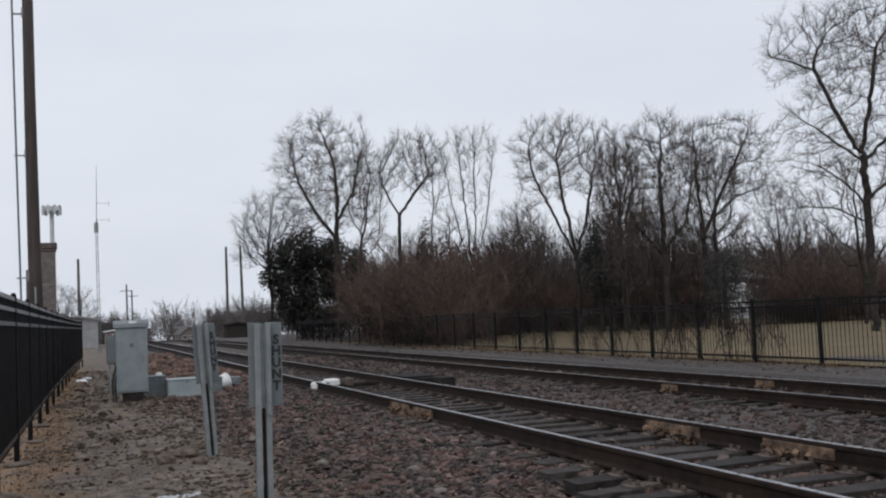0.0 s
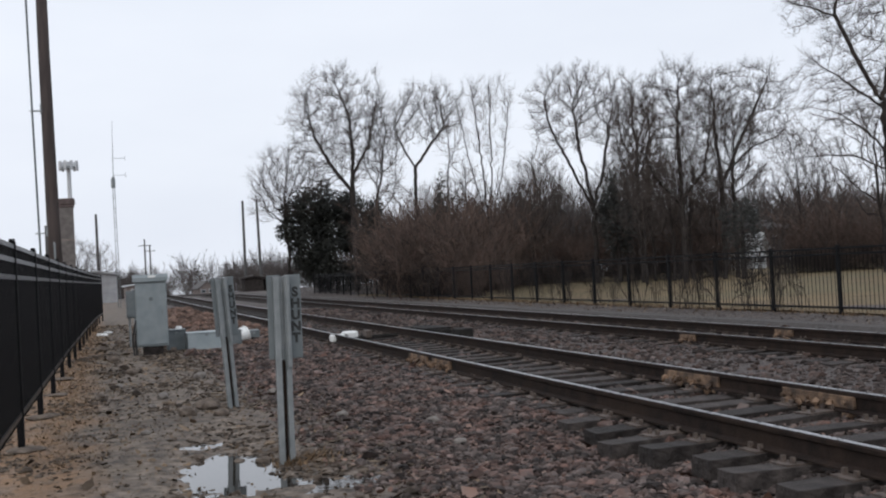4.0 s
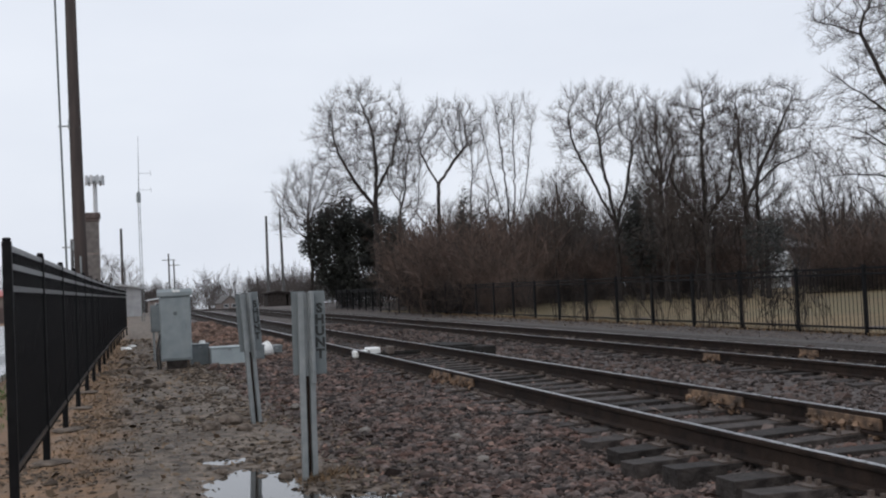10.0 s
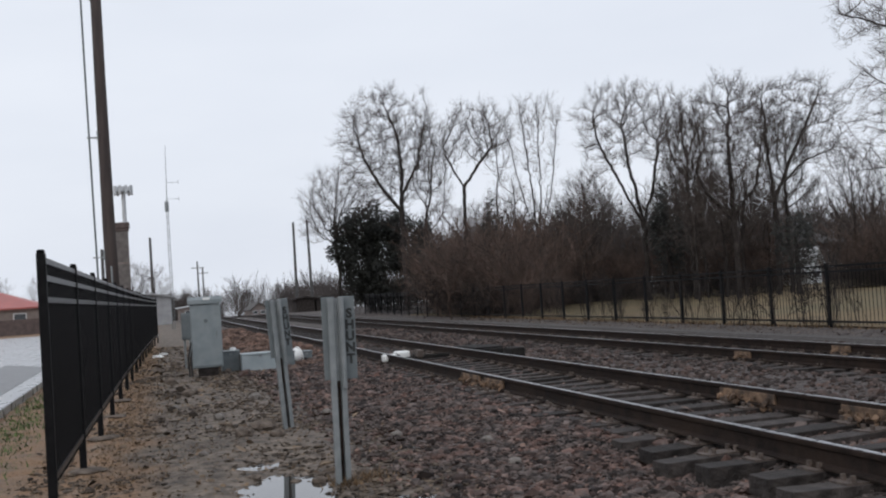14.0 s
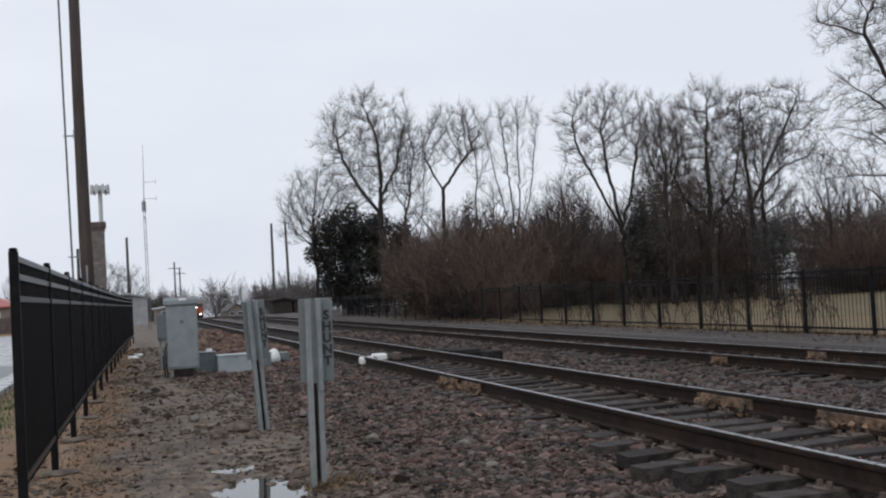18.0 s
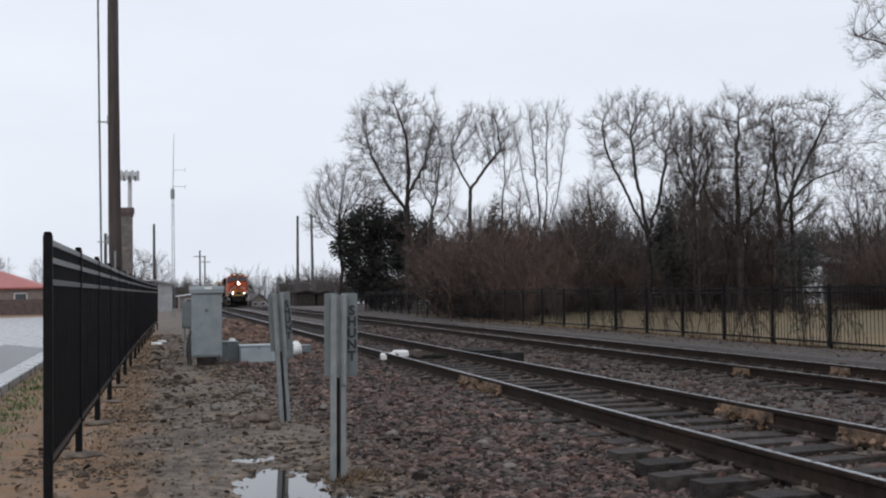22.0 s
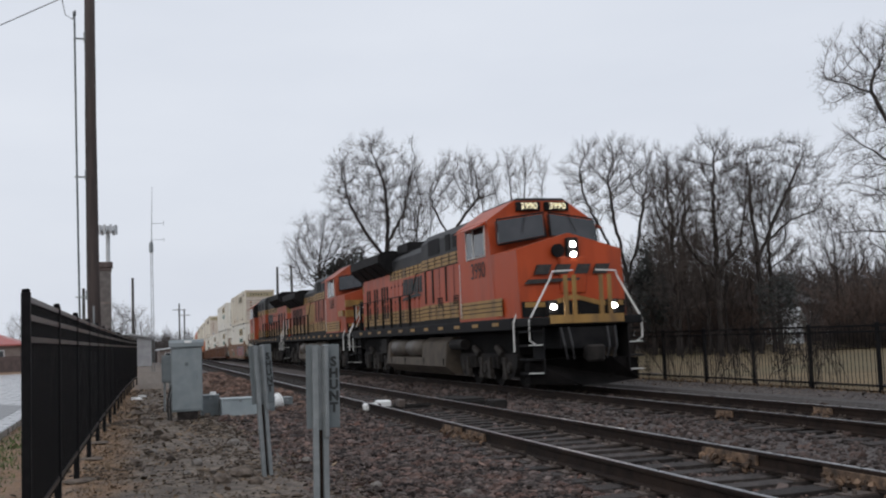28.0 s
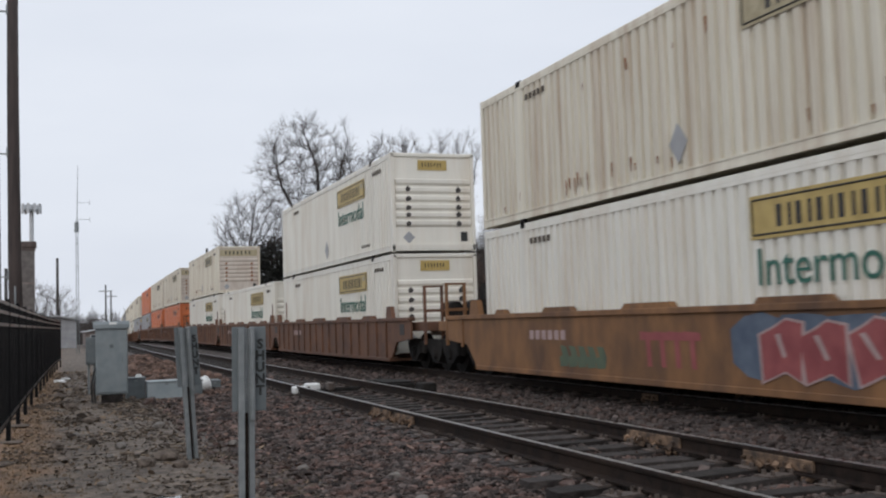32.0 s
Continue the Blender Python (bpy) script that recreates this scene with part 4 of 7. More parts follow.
def colonise(rng, paths, lobes, count, step, kill, reach):
    """Branches that grow towards free room in the crown. paths: trunk first, then limbs that leave it; lobes: centre and radii."""
    nodes, parent = [], []
    for path in paths:
        path = [Vector(p) for p in path]
        last = -1
        if nodes:
            last = min(range(len(nodes)), key=lambda i: (nodes[i] - path[0]).length)
        else:
            nodes.append(path[0])
            parent.append(-1)
            last = 0
        for a, c in zip(path, path[1:]):
            n = max(1, int((c - a).length / step))
            for k in range(1, n + 1):
                nodes.append(a.lerp(c, k / n) + Vector((rng.gauss(0, 0.1), rng.gauss(0, 0.1), 0)) * 0.3)
                parent.append(last)
                last = len(nodes) - 1
    total = sum(q[3] * q[4] * q[5] for q in lobes)
    goals = []
    for cx, cy, cz, rx, ry, rz in lobes:
        for _ in range(int(count * rx * ry * rz / total)):
            d = Vector((rng.gauss(0, 1), rng.gauss(0, 1), rng.gauss(0, 1))).normalized() * rng.random() ** 0.37 * (1 + rng.gauss(0, 0.07))
            goals.append(Vector((cx + d.x * rx, cy + d.y * ry, cz + d.z * rz)))
    kids = {}
    for _ in range(90):
        finder = kdtree.KDTree(len(nodes))
        for i, p in enumerate(nodes):
            finder.insert(p, i)
        finder.balance()
        pull, left = {}, []
        for g in goals:
            p, i, d = finder.find(g)
            if d < kill:
                continue
            left.append(g)
            if d < reach:
                pull[i] = pull.get(i, Vector()) + (g - p).normalized()
        goals = left
        grown = 0
        for i, d in pull.items():
            if d.length < 0.01 or kids.get(i, 0) > 2:
                continue
            kids[i] = kids.get(i, 0) + 1
            onward = (nodes[i] - nodes[parent[i]]).normalized() if parent[i] >= 0 else Vector((0, 0, 1))
            way = (d.normalized() + onward * 0.45 + Vector((rng.gauss(0, 0.14), rng.gauss(0, 0.14), rng.gauss(0, 0.14) + 0.08))).normalized()
            nodes.append(nodes[i] + way * step)
            parent.append(i)
            grown += 1
        if not grown or not goals:
            break
    return nodes, parent


def bare_tree(x, y, clear, lobes, seed, label, limbs=(), count=900, step=0.3, kill=0.42, reach=3.2, tip=0.012, haze=3, lean=0.0, long=0.6, stout=2.3):
    """A leafless tree: trunk and limbs in one part, the crown of twigs in another."""
    rng = random.Random(seed)
    wood, twigs = Wood(), Wood()
    tree = thing("bare_tree", label, "tree", "bare trees", Matrix.Translation((x, y, land(x, y) - 0.1)))
    paths = [[(0, 0, -0.3), (lean * clear * 0.4, 0, clear * 0.5), (lean * clear, 0, clear)]] + [list(q) for q in limbs]
    nodes, parent = colonise(rng, paths, lobes, int(count * 1.25), step * 0.95, kill * 0.92, reach)
    kids = [[] for _ in nodes]
    for i, p in enumerate(parent):
        if p >= 0:
            kids[p].append(i)
    load = [0.0] * len(nodes)
    for i in range(len(nodes) - 1, -1, -1):
        load[i] = sum(load[k] for k in kids[i]) + (tip ** stout if not kids[i] else (tip * 0.25) ** stout)
    girth = [v ** (1 / stout) for v in load]
    girth[0] *= 1.35
    starts = [(0, None)]
    while starts:
        i, root = starts.pop()
        pts, radii = ([nodes[root]], [girth[i]]) if root is not None else ([], [])
        while True:
            pts.append(nodes[i])
            radii.append(girth[i])
            if not kids[i]:
                break
            order = sorted(kids[i], key=lambda k: -girth[k])
            starts += [(k, i) for k in order[1:]]
            i = order[0]
        if len(pts) > 1:
            (wood if radii[0] > 0.03 else twigs).limb(pts, radii, 7 if radii[0] > 0.09 else 4 if radii[0] > 0.03 else 3)
    heart = Vector((lean * clear, 0, clear))
    for i, p in enumerate(nodes):
        if girth[i] > tip * 3.2 or parent[i] < 0:
            continue
        onward = (p - nodes[parent[i]]).normalized()
        out = (p - heart).normalized()
        for _ in range(haze):
            d = (onward * 0.5 + out * 0.6 + Vector((rng.gauss(0, 0.42), rng.gauss(0, 0.42), rng.gauss(0, 0.42) + 0.12))).normalized()
            size = long * rng.uniform(0.7, 1.6)
            end = p + d * size
            twigs.spike(p, end, tip * 0.55)
            for j in range(3):
                q = p.lerp(end, 0.2 + 0.25 * j)
                e = (d + Vector((rng.gauss(0, 0.6), rng.gauss(0, 0.6), rng.gauss(0, 0.6)))).normalized()
                twigs.spike(q, q + e * size * (0.55 - 0.1 * j), tip * 0.42)
    raw("trunk", wood.v, wood.f, M["bark"], tree, smooth=True)
    raw("crown", twigs.v, twigs.f, M["twig"], tree)
    return tree


def small_tree(x, y, height, wide, seed, label, count=260):
    """A lesser tree with no habit of its own: short trunk, egg-shaped crown."""
    return bare_tree(x, y, height * 0.32, [(0, 0, height * 0.64, wide, wide, height * 0.36)], seed, label, (), count, 0.34, 0.45, 4.0, 0.013, 3)


L1 = "tall leafless tree with a spreading twiggy crown"
L2 = "tall slender leafless tree with upswept limbs"
bare_tree(17.7, 76, 7.6, [(-0.7, 0, 12.7, 3.9, 3.6, 3.9), (1.9, 0, 11.4, 1.9, 2.0, 3.4), (-1.2, 0, 9.4, 3.0, 2.6, 2.0)], 11, L1 + " above evergreens",
          [((0, 0, 7.4), (-1.3, 0.3, 9.2), (-2.6, 0.3, 11.6), (-3.1, 0, 13.4)), ((0, 0, 7.6), (0.2, 0, 10.2), (0.0, 0, 13.2), (-0.7, 0.2, 15.2)), ((0.1, 0, 8.6), (1.4, -0.3, 11.0), (1.9, -0.2, 13.2))], 1350, 0.32, 0.46, tip=0.0155, long=0.62)
bare_tree(13.3, 80, 3.6, [(0.3, 0, 8.4, 2.7, 2.4, 3.0), (-1.0, 0, 7.0, 1.6, 1.6, 1.6)], 12, "low leafless tree at the end of the row", (), 520, 0.34, 0.48, 4.0, 0.0145, 4, 0.05, 0.7)
bare_tree(19.0, 74, 6.0, [(0.6, 0, 10.0, 1.7, 1.6, 4.2)], 27, L2 + " beside a larger one", (), 380, 0.32, 0.46, tip=0.0145)
bare_tree(17.1, 58, 7.3, [(1.1, 0, 10.4, 2.15, 1.9, 1.9), (-0.5, 0, 9.0, 0.9, 0.9, 0.8), (-1.2, 0, 6.0, 0.9, 0.8, 0.9)], 13, L2,
          [((0.2, 0, 7.2), (-0.4, 0.1, 8.3), (-0.9, 0.1, 9.6)), ((0.2, 0, 7.3), (1.2, 0, 8.6), (2.0, 0, 9.6)), ((0.1, 0, 3.4), (-0.7, 0, 5.0), (-1.4, 0, 6.0))], 620, 0.27, 0.38, tip=0.0125, lean=0.025, long=0.5)
bare_tree(21.8, 66, 7.0, [(0.3, 0, 10.0, 1.1, 1.1, 2.0)], 28, L2 + " half hidden behind others", (), 130, 0.34, 0.5, tip=0.013)
bare_tree(22.4, 60, 3.6, [(0.1, 0, 11.3, 2.0, 1.6, 1.6), (0.0, 0, 8.8, 1.5, 1.2, 1.6)], 14, "tall slender leafless tree in thin parallel stems",
          [((0, 0, 3.4), (-0.9, 0.1, 7.2), (-1.7, 0.1, 11.2)), ((0, 0, 3.5), (-0.35, -0.2, 7.4), (-0.7, -0.2, 11.6)), ((0, 0, 3.2), (0.4, 0.2, 7.6), (0.5, 0.2, 11.8)), ((0, 0, 3.6), (1.0, 0, 7.0), (1.7, 0, 11.3))], 330, 0.3, 0.46, tip=0.011, long=0.6, haze=3)
bare_tree(24.5, 50, 4.3, [(-0.5, 0, 9.4, 2.9, 2.4, 2.3), (1.7, 0, 8.6, 1.2, 1.4, 2.2), (-1.9, 0, 7.6, 1.3, 1.3, 1.2)], 15, L1 + " leaning outwards",
          [((0, 0, 4.1), (-1.0, 0.2, 6.2), (-2.1, 0.3, 8.4), (-2.4, 0.2, 9.8)), ((0, 0, 4.3), (-0.6, -0.2, 6.6), (-0.9, 0, 9.4)), ((0, 0, 4.2), (0.7, 0, 6.2), (1.2, 0, 8.8)), ((0, 0, 3.2), (-1.9, 0, 5.4), (-3.2, 0, 6.9))], 950, 0.25, 0.35, tip=0.011, long=0.46)
bare_tree(25.0, 46, 5.6, [(0.0, 0, 7.2, 1.25, 1.2, 2.9)], 17, "tall leafless tree with ivy about a straight trunk", (), 700, 0.22, 0.27, tip=0.012, long=0.42, haze=5)
bare_tree(25.0, 42, 4.2, [(0.1, 0, 7.3, 2.0, 1.9, 2.8), (-0.9, 0, 4.6, 1.4, 1.3, 1.3), (1.0, 0, 4.6, 1.2, 1.3, 1.2)], 18, L1 + " with dense twigs",
          [((0, 0, 3.6), (-1.2, 0.2, 5.0), (-1.8, 0.2, 6.4)), ((0, 0, 3.9), (1.1, -0.2, 5.2), (1.6, 0, 6.8)), ((0, 0, 4.2), (0.0, 0.1, 6.5), (0.2, 0.1, 9.0))], 1150, 0.22, 0.3, tip=0.0105, long=0.42, haze=4)
bare_tree(27.1, 42, 4.7, [(1.4, 0, 8.2, 2.3, 1.9, 2.1), (-0.3, 0, 8.6, 1.0, 1.2, 1.6), (3.0, 0, 6.6, 1.3, 1.2, 1.0)], 19, L1 + " forked near the lawn",
          [((0, 0, 4.5), (0.9, 0, 6.2), (2.2, 0, 8.4), (2.9, 0, 9.7)), ((0, 0, 4.7), (-0.1, 0.1, 7.0), (-0.1, 0.2, 9.4)), ((0.2, 0, 5.0), (1.9, 0.2, 6.3), (3.6, 0.2, 6.9))], 850, 0.23, 0.32, tip=0.0108, long=0.42)
bare_tree(28.7, 43.5, 4.4, [(0.0, 0, 7.0, 1.4, 1.2, 1.7), (0.3, 0, 5.0, 1.5, 1.2, 0.9)], 16, "dense dark leafless tree crowded among taller ones", (), 520, 0.22, 0.28, tip=0.011, long=0.4, haze=5)
bare_tree(26.05, 30, 6.4, [(-1.35, 0, 9.9, 2.2, 2.3, 1.9), (1.4, 0, 10.2, 2.6, 2.6, 2.2), (-1.5, 0, 7.0, 2.0, 2.0, 1.5), (-2.3, 0.2, 5.5, 1.7, 1.6, 1.0), (2.4, 0, 6.8, 2.2, 2.2, 1.6)], 20, "large leafless tree with long level limbs by the lawn",
          [((-0.1, 0, 6.3), (-1.0, 0.2, 8.1), (-1.75, 0.2, 9.6), (-1.1, 0.2, 10.7)), ((-1.6, 0.2, 9.4), (-2.6, 0.2, 9.65), (-3.5, 0.2, 9.8)), ((-0.1, 0, 6.4), (0.4, 0, 8.2), (0.9, 0, 10.4)),
           ((0, 0, 4.0), (-1.2, 0.2, 4.55), (-2.4, 0.3, 4.6), (-3.7, 0.3, 4.5)), ((0, 0, 4.6), (-1.2, -0.3, 5.4), (-2.1, -0.3, 5.9)), ((-0.1, 0, 6.2), (-1.7, -0.2, 7.0), (-3.4, -0.2, 8.0)),
           ((0, 0, 4.8), (1.6, 0.2, 5.8), (3.2, 0.3, 6.4)), ((0.1, 0, 6.2), (1.7, 0, 7.6), (2.6, 0, 9.0))], 1500, 0.2, 0.3, tip=0.0085, long=0.36, haze=3)
for k, (x, y, height, wide, label) in enumerate(((30.8, 36, 8.0, 2.0, L1 + " behind the lawn"), (30.0, 56, 8.2, 2.2, L1 + " behind the lawn"), (20.6, 67, 7.4, 1.6, L2), (26.4, 62, 8.4, 2.2, L1),
                                                 (37.2, 50, 7.6, 2.2, L1 + " behind the lawn"), (24.6, 57, 6.8, 1.8, L2), (22.6, 54, 6.2, 1.9, L1), (28.0, 52, 7.0, 2.2, L1), (32.0, 62, 8.0, 2.6, L1 + " behind the lawn"),
                                                 (23.0, 66, 8.6, 2.2, L2), (27.6, 64, 8.4, 2.4, L1), (25.4, 60, 7.4, 2.2, L1), (29.4, 50, 7.2, 2.0, L1), (29.8, 47, 6.4, 1.6, L1), (40.0, 52, 6.6, 2.4, L1 + " behind the lawn"), (26.2, 47, 7.2, 1.6, L1), (24.1, 44, 6.2, 1.4, L1), (27.4, 45.5, 7.4, 1.7, L1), (25.9, 44.6, 6.0, 1.5, L2), (19.9, 62, 6.6, 1.6, L2),
                                                 (-2.6, 112, 6.6, 2.0, "small leafless tree beyond the fence"), (-0.5, 116, 6.2, 1.8, "small leafless tree beyond the fence"),
                                                 (-10.4, 104, 5.0, 1.6, "small leafless tree beside the parking lot"), (-17.0, 120, 6.2, 2.0, "small leafless tree behind the depot"))):
    small_tree(x, y, height, wide, 40 + k, label)


def leaf_cloud(blobs, count, size, rng, inner=0.55):
    """Many small leaf sprays in ragged clumps round a few lobes."""
    v, f = [], []
    total = sum(b[3] * b[4] * b[5] for b in blobs)
    for cx, cy, cz, rx, ry, rz in blobs:
        clumps = [(rng.gauss(0, 1), rng.gauss(0, 1), rng.gauss(0, 1)) for _ in range(60)]
        n = int(count * rx * ry * rz / total)
        for i in range(n):
            q = Vector(clumps[i % 60]).normalized() * rng.uniform(inner, 1.02) + Vector((rng.gauss(0, 0.15), rng.gauss(0, 0.15), rng.gauss(0, 0.15)))
            c = Vector((cx + q.x * rx, cy + q.y * ry, max(0.05, cz + q.z * rz)))
            a = Vector((rng.gauss(0, 1), rng.gauss(0, 1), rng.gauss(0, 1))).normalized() * size * rng.uniform(0.5, 1.4)
            s = a.orthogonal().normalized() * size * 0.4
            k = len(v)
            v += [tuple(c - a), tuple(c + s), tuple(c + a), tuple(c - s)]
            f.append((k, k + 1, k + 2, k + 3))
    return v, f


def evergreen(x, y, blobs, count, size, seed, label, name="evergreen_tree", stems=3):
    rng = random.Random(seed)
    t = thing(name, label, "tree", "evergreens", Matrix.Translation((x, y, land(x, y))))
    wood = Wood()
    for k in range(stems):
        bx = blobs[k % len(blobs)]
        wood.limb([Vector((bx[0] * 0.3, bx[1] * 0.3, -0.2)), Vector((bx[0] * 0.7, bx[1] * 0.7, bx[2] * 0.6)), Vector((bx[0], bx[1], bx[2] + bx[5] * 0.6))], [0.16, 0.11, 0.03], 6)
    raw("trunk", wood.v, wood.f, M["bark"], t)
    v, f = leaf_cloud(blobs, count, size, rng)
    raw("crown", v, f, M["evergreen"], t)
    return t


evergreen(17.0, 80, [(-3.5, 0, 4.7, 0.9, 1.2, 0.9), (-3.0, 0, 6.2, 1.0, 1.2, 1.2), (-1.7, 0.5, 6.4, 1.3, 1.5, 1.9), (-2.1, 0, 3.4, 1.3, 1.8, 2.4), (0.2, 0.5, 5.2, 1.6, 2.0, 2.5), (2.0, 0, 4.7, 1.7, 2.0, 2.4), (3.2, 0, 3.8, 1.2, 1.6, 2.8), (0.5, -1, 2.2, 2.8, 1.8, 2.2), (-0.6, 0, 7.6, 0.6, 0.8, 0.9), (1.3, 0, 6.9, 0.8, 0.9, 0.9), (3.4, 0, 6.0, 0.6, 0.7, 1.3)], 34000, 0.15, 41, "dense dark evergreen clump under the tall trees")
evergreen(18.1, 56, [(0, 0, 2.6, 0.9, 0.9, 1.2), (0.1, 0, 3.9, 0.75, 0.8, 0.7), (-0.3, 0, 4.6, 0.5, 0.5, 0.2), (0.35, 0, 5.1, 0.5, 0.5, 0.2), (0, 0, 5.0, 0.4, 0.4, 0.7), (0, 0, 6.1, 0.22, 0.22, 0.7)], 2600, 0.12, 43, "small dark pointed cedar", stems=1)
evergreen(25.3, 49, [(0, 0, 3.2, 1.0, 1.0, 1.8), (0.2, 0, 5.0, 0.75, 0.8, 1.2), (-0.5, 0, 4.2, 0.5, 0.6, 0.7)], 3000, 0.12, 44, "dark ivy-clad evergreen among bare trees", stems=1)
evergreen(26.7, 40, [(0, 0, 2.2, 0.9, 0.9, 1.3), (0.5, 0, 3.3, 0.5, 0.5, 0.6), (-0.7, 0, 3.0, 0.4, 0.4, 0.4)], 1500, 0.1, 46, "dark ragged evergreen shrub by the house", stems=1)


def spread_copies(name, label, category, material, kinds, spots, rng, wide=(0.7, 1.0)):
    vs, fs, base = [], [], 0
    for x, y, h in spots:
        v, f = kinds[rng.randrange(len(kinds))]
        a, w = rng.random() * math.tau, h * rng.uniform(*wide)
        c, s = math.cos(a), math.sin(a)
        vs.append(np.c_[(v[:, 0] * c - v[:, 1] * s) * w + x, (v[:, 0] * s + v[:, 1] * c) * w + y, v[:, 2] * h + land(x, y) - 0.05])
        fs.append(f + base)
        base += len(v)
    return tagged(raw(name, np.concatenate(vs).tolist(), np.concatenate(fs).tolist(), material), label, category, kind="stuff")


def lawn_edge(x):
    """How far back the lawn reaches."""
    return float(np.interp(x, [13.5, 16.2, 21.6, 25, 27.7, 32, 45], [42, 47.6, 54, 53, 47, 41, 34]))


def thicket():
    """Leafless scrub and vines along the fence and behind the lawn."""
    rng = random.Random(77)
    kinds = []
    for k in range(8):
        wood = Wood(0.0028)
        for s in range(6):
            a = rng.random() * math.tau
            grow(wood, wood, rng, Vector((rng.gauss(0, 0.2), rng.gauss(0, 0.2), 0)), Vector((math.cos(a) * 0.5, math.sin(a) * 0.5, 1)), rng.uniform(0.6, 1.0), 0.0042, 2, 4, (0.6, 0.6, 0.7, 0.8), (0, 0, 7, 6), 0.03)
        wood.v = [tuple(p) for p in wood.v]
        kinds.append((np.array(wood.v), np.array(wood.f)))
    spots = []
    while len(spots) < 260:      # the belt between the fence and the tall trees
        y = rng.uniform(43, 84)
        x = max(14.6, 0.27 * y) + abs(rng.gauss(0, 2.4))
        if x / y > 0.268 and y > lawn_edge(x) - 3:
            spots.append((x, y, rng.uniform(1.6, 5.6)))
    while len(spots) < 500:      # behind the lawn
        x = rng.uniform(18, 44)
        y = lawn_edge(x) + 0.5 + abs(rng.gauss(0, 4))
        if not 0.65 < x / y < 0.735:     # a gap before the outbuilding
            spots.append((x, y, rng.uniform(2.0, 4.6) if x < 30 else rng.uniform(2.2, 4.2)))
    brush = []
    for k in range(5):
        wood = Wood(0.0048)
        for s in range(5):
            a = rng.random() * math.tau
            grow(wood, wood, rng, Vector((rng.gauss(0, 0.1), rng.gauss(0, 0.1), 0)), Vector((math.cos(a) * 0.3, math.sin(a) * 0.3, 1)), rng.uniform(0.7, 1.1), 0.013, 2, 4, (0.6, 0.6, 0.6, 0.8), (0, 0, 6, 4), 0.0)
        brush.append((np.array(wood.v), np.array(wood.f)))
    stems = [(14.4 + rng.gauss(0, 0.25), y, rng.uniform(0.6, 1.7)) for y in [rng.uniform(20, 46) for _ in range(24)]]
    stems += [(14.5 + rng.gauss(0, 0.3), rng.uniform(18.5, 23.0), rng.uniform(1.0, 2.2)) for _ in range(5)]
    spread_copies("fence_brush", "dark leafless saplings and brush grown into the lawn fence", "brush", M["bark"], brush, stems, rng, (0.4, 0.7))
    for _ in range(24):          # taller brush where the lawn narrows
        spots.append((14.6 + abs(rng.gauss(0, 0.7)), rng.uniform(38, 52), rng.uniform(1.4, 3.2)))
    spread_copies("thicket", "tangled russet leafless scrub and vines under the trees", "scrub", M["scrub"], kinds, spots, rng)
    under = []
    while len(under) < 190:      # dark matted undergrowth at the foot of the wood
        x = rng.uniform(14, 40)
        y = lawn_edge(x) + 0.3 + abs(rng.gauss(0, 2.5))
        if x / y > 0.24 and not 0.66 < x / y < 0.725:
            under.append((x, y, rng.uniform(1.0, 2.2)))
    under += [(max(14.6, 0.27 * y) + abs(rng.gauss(0, 1.2)), y, rng.uniform(1.2, 3.6)) for y in [rng.uniform(44, 76) for _ in range(70)]]
    under += [(y * rng.uniform(0.17, 0.28), y, rng.uniform(1.8, 3.2)) for y in [rng.uniform(85, 94) for _ in range(30)]]
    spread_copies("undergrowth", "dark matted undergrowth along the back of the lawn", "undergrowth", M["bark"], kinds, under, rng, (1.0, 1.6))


thicket()


def far_woods():
    """Distant bare woods that close the view on all sides."""
    rng = random.Random(90)
    kinds = []
    for k in range(5):
        wood = Wood(0.003)
        for s in range(4):
            a = rng.random() * math.tau
            grow(wood, wood, rng, Vector((0, 0, 0)), Vector((math.cos(a) * 0.35, math.sin(a) * 0.35, 1)), 0.7, 0.01, 2, 4, (0.6, 0.6, 0.6, 0.7), (0, 0, 8, 6), 0.0)
        kinds.append((np.array(wood.v), np.array(wood.f)))
    spots = []
    for _ in range(150):
        spots.append((rng.uniform(24, 80), rng.uniform(72, 105), rng.uniform(6.5, 9.5)))
    for _ in range(120):
        y = rng.uniform(58, 78)
        spots.append((y * rng.uniform(0.36, 0.86), y, rng.uniform(5.4, 8.2)))
    for _ in range(60):
        spots.append((rng.uniform(17, 46), rng.uniform(225, 290), rng.uniform(8, 13)))
    for _ in range(40):
        spots.append((rng.uniform(19, 34), rng.uniform(130, 190), rng.uniform(4, 6.5)))
    for _ in range(60):
        spots.append((rng.uniform(2, 17), rng.uniform(300, 380), rng.uniform(10, 15)))
    for _ in range(34):
        y = rng.uniform(230, 300)
        spots.append((y * rng.uniform(-0.03, 0.018), y, rng.uniform(8, 11)))
    for _ in range(40):
        spots.append((rng.uniform(-90, -14), rng.uniform(170, 260), rng.uniform(4, 6)))
    for _ in range(60):
        a = rng.uniform(0.9, 5.6)
        spots.append((120 * math.sin(a), 40 + 120 * math.cos(a), rng.uniform(9, 13)))
    spread_copies("far_woods", "distant grey leafless woods on the skyline", "woods", M["haze_wood"], kinds, spots, rng)


far_woods()


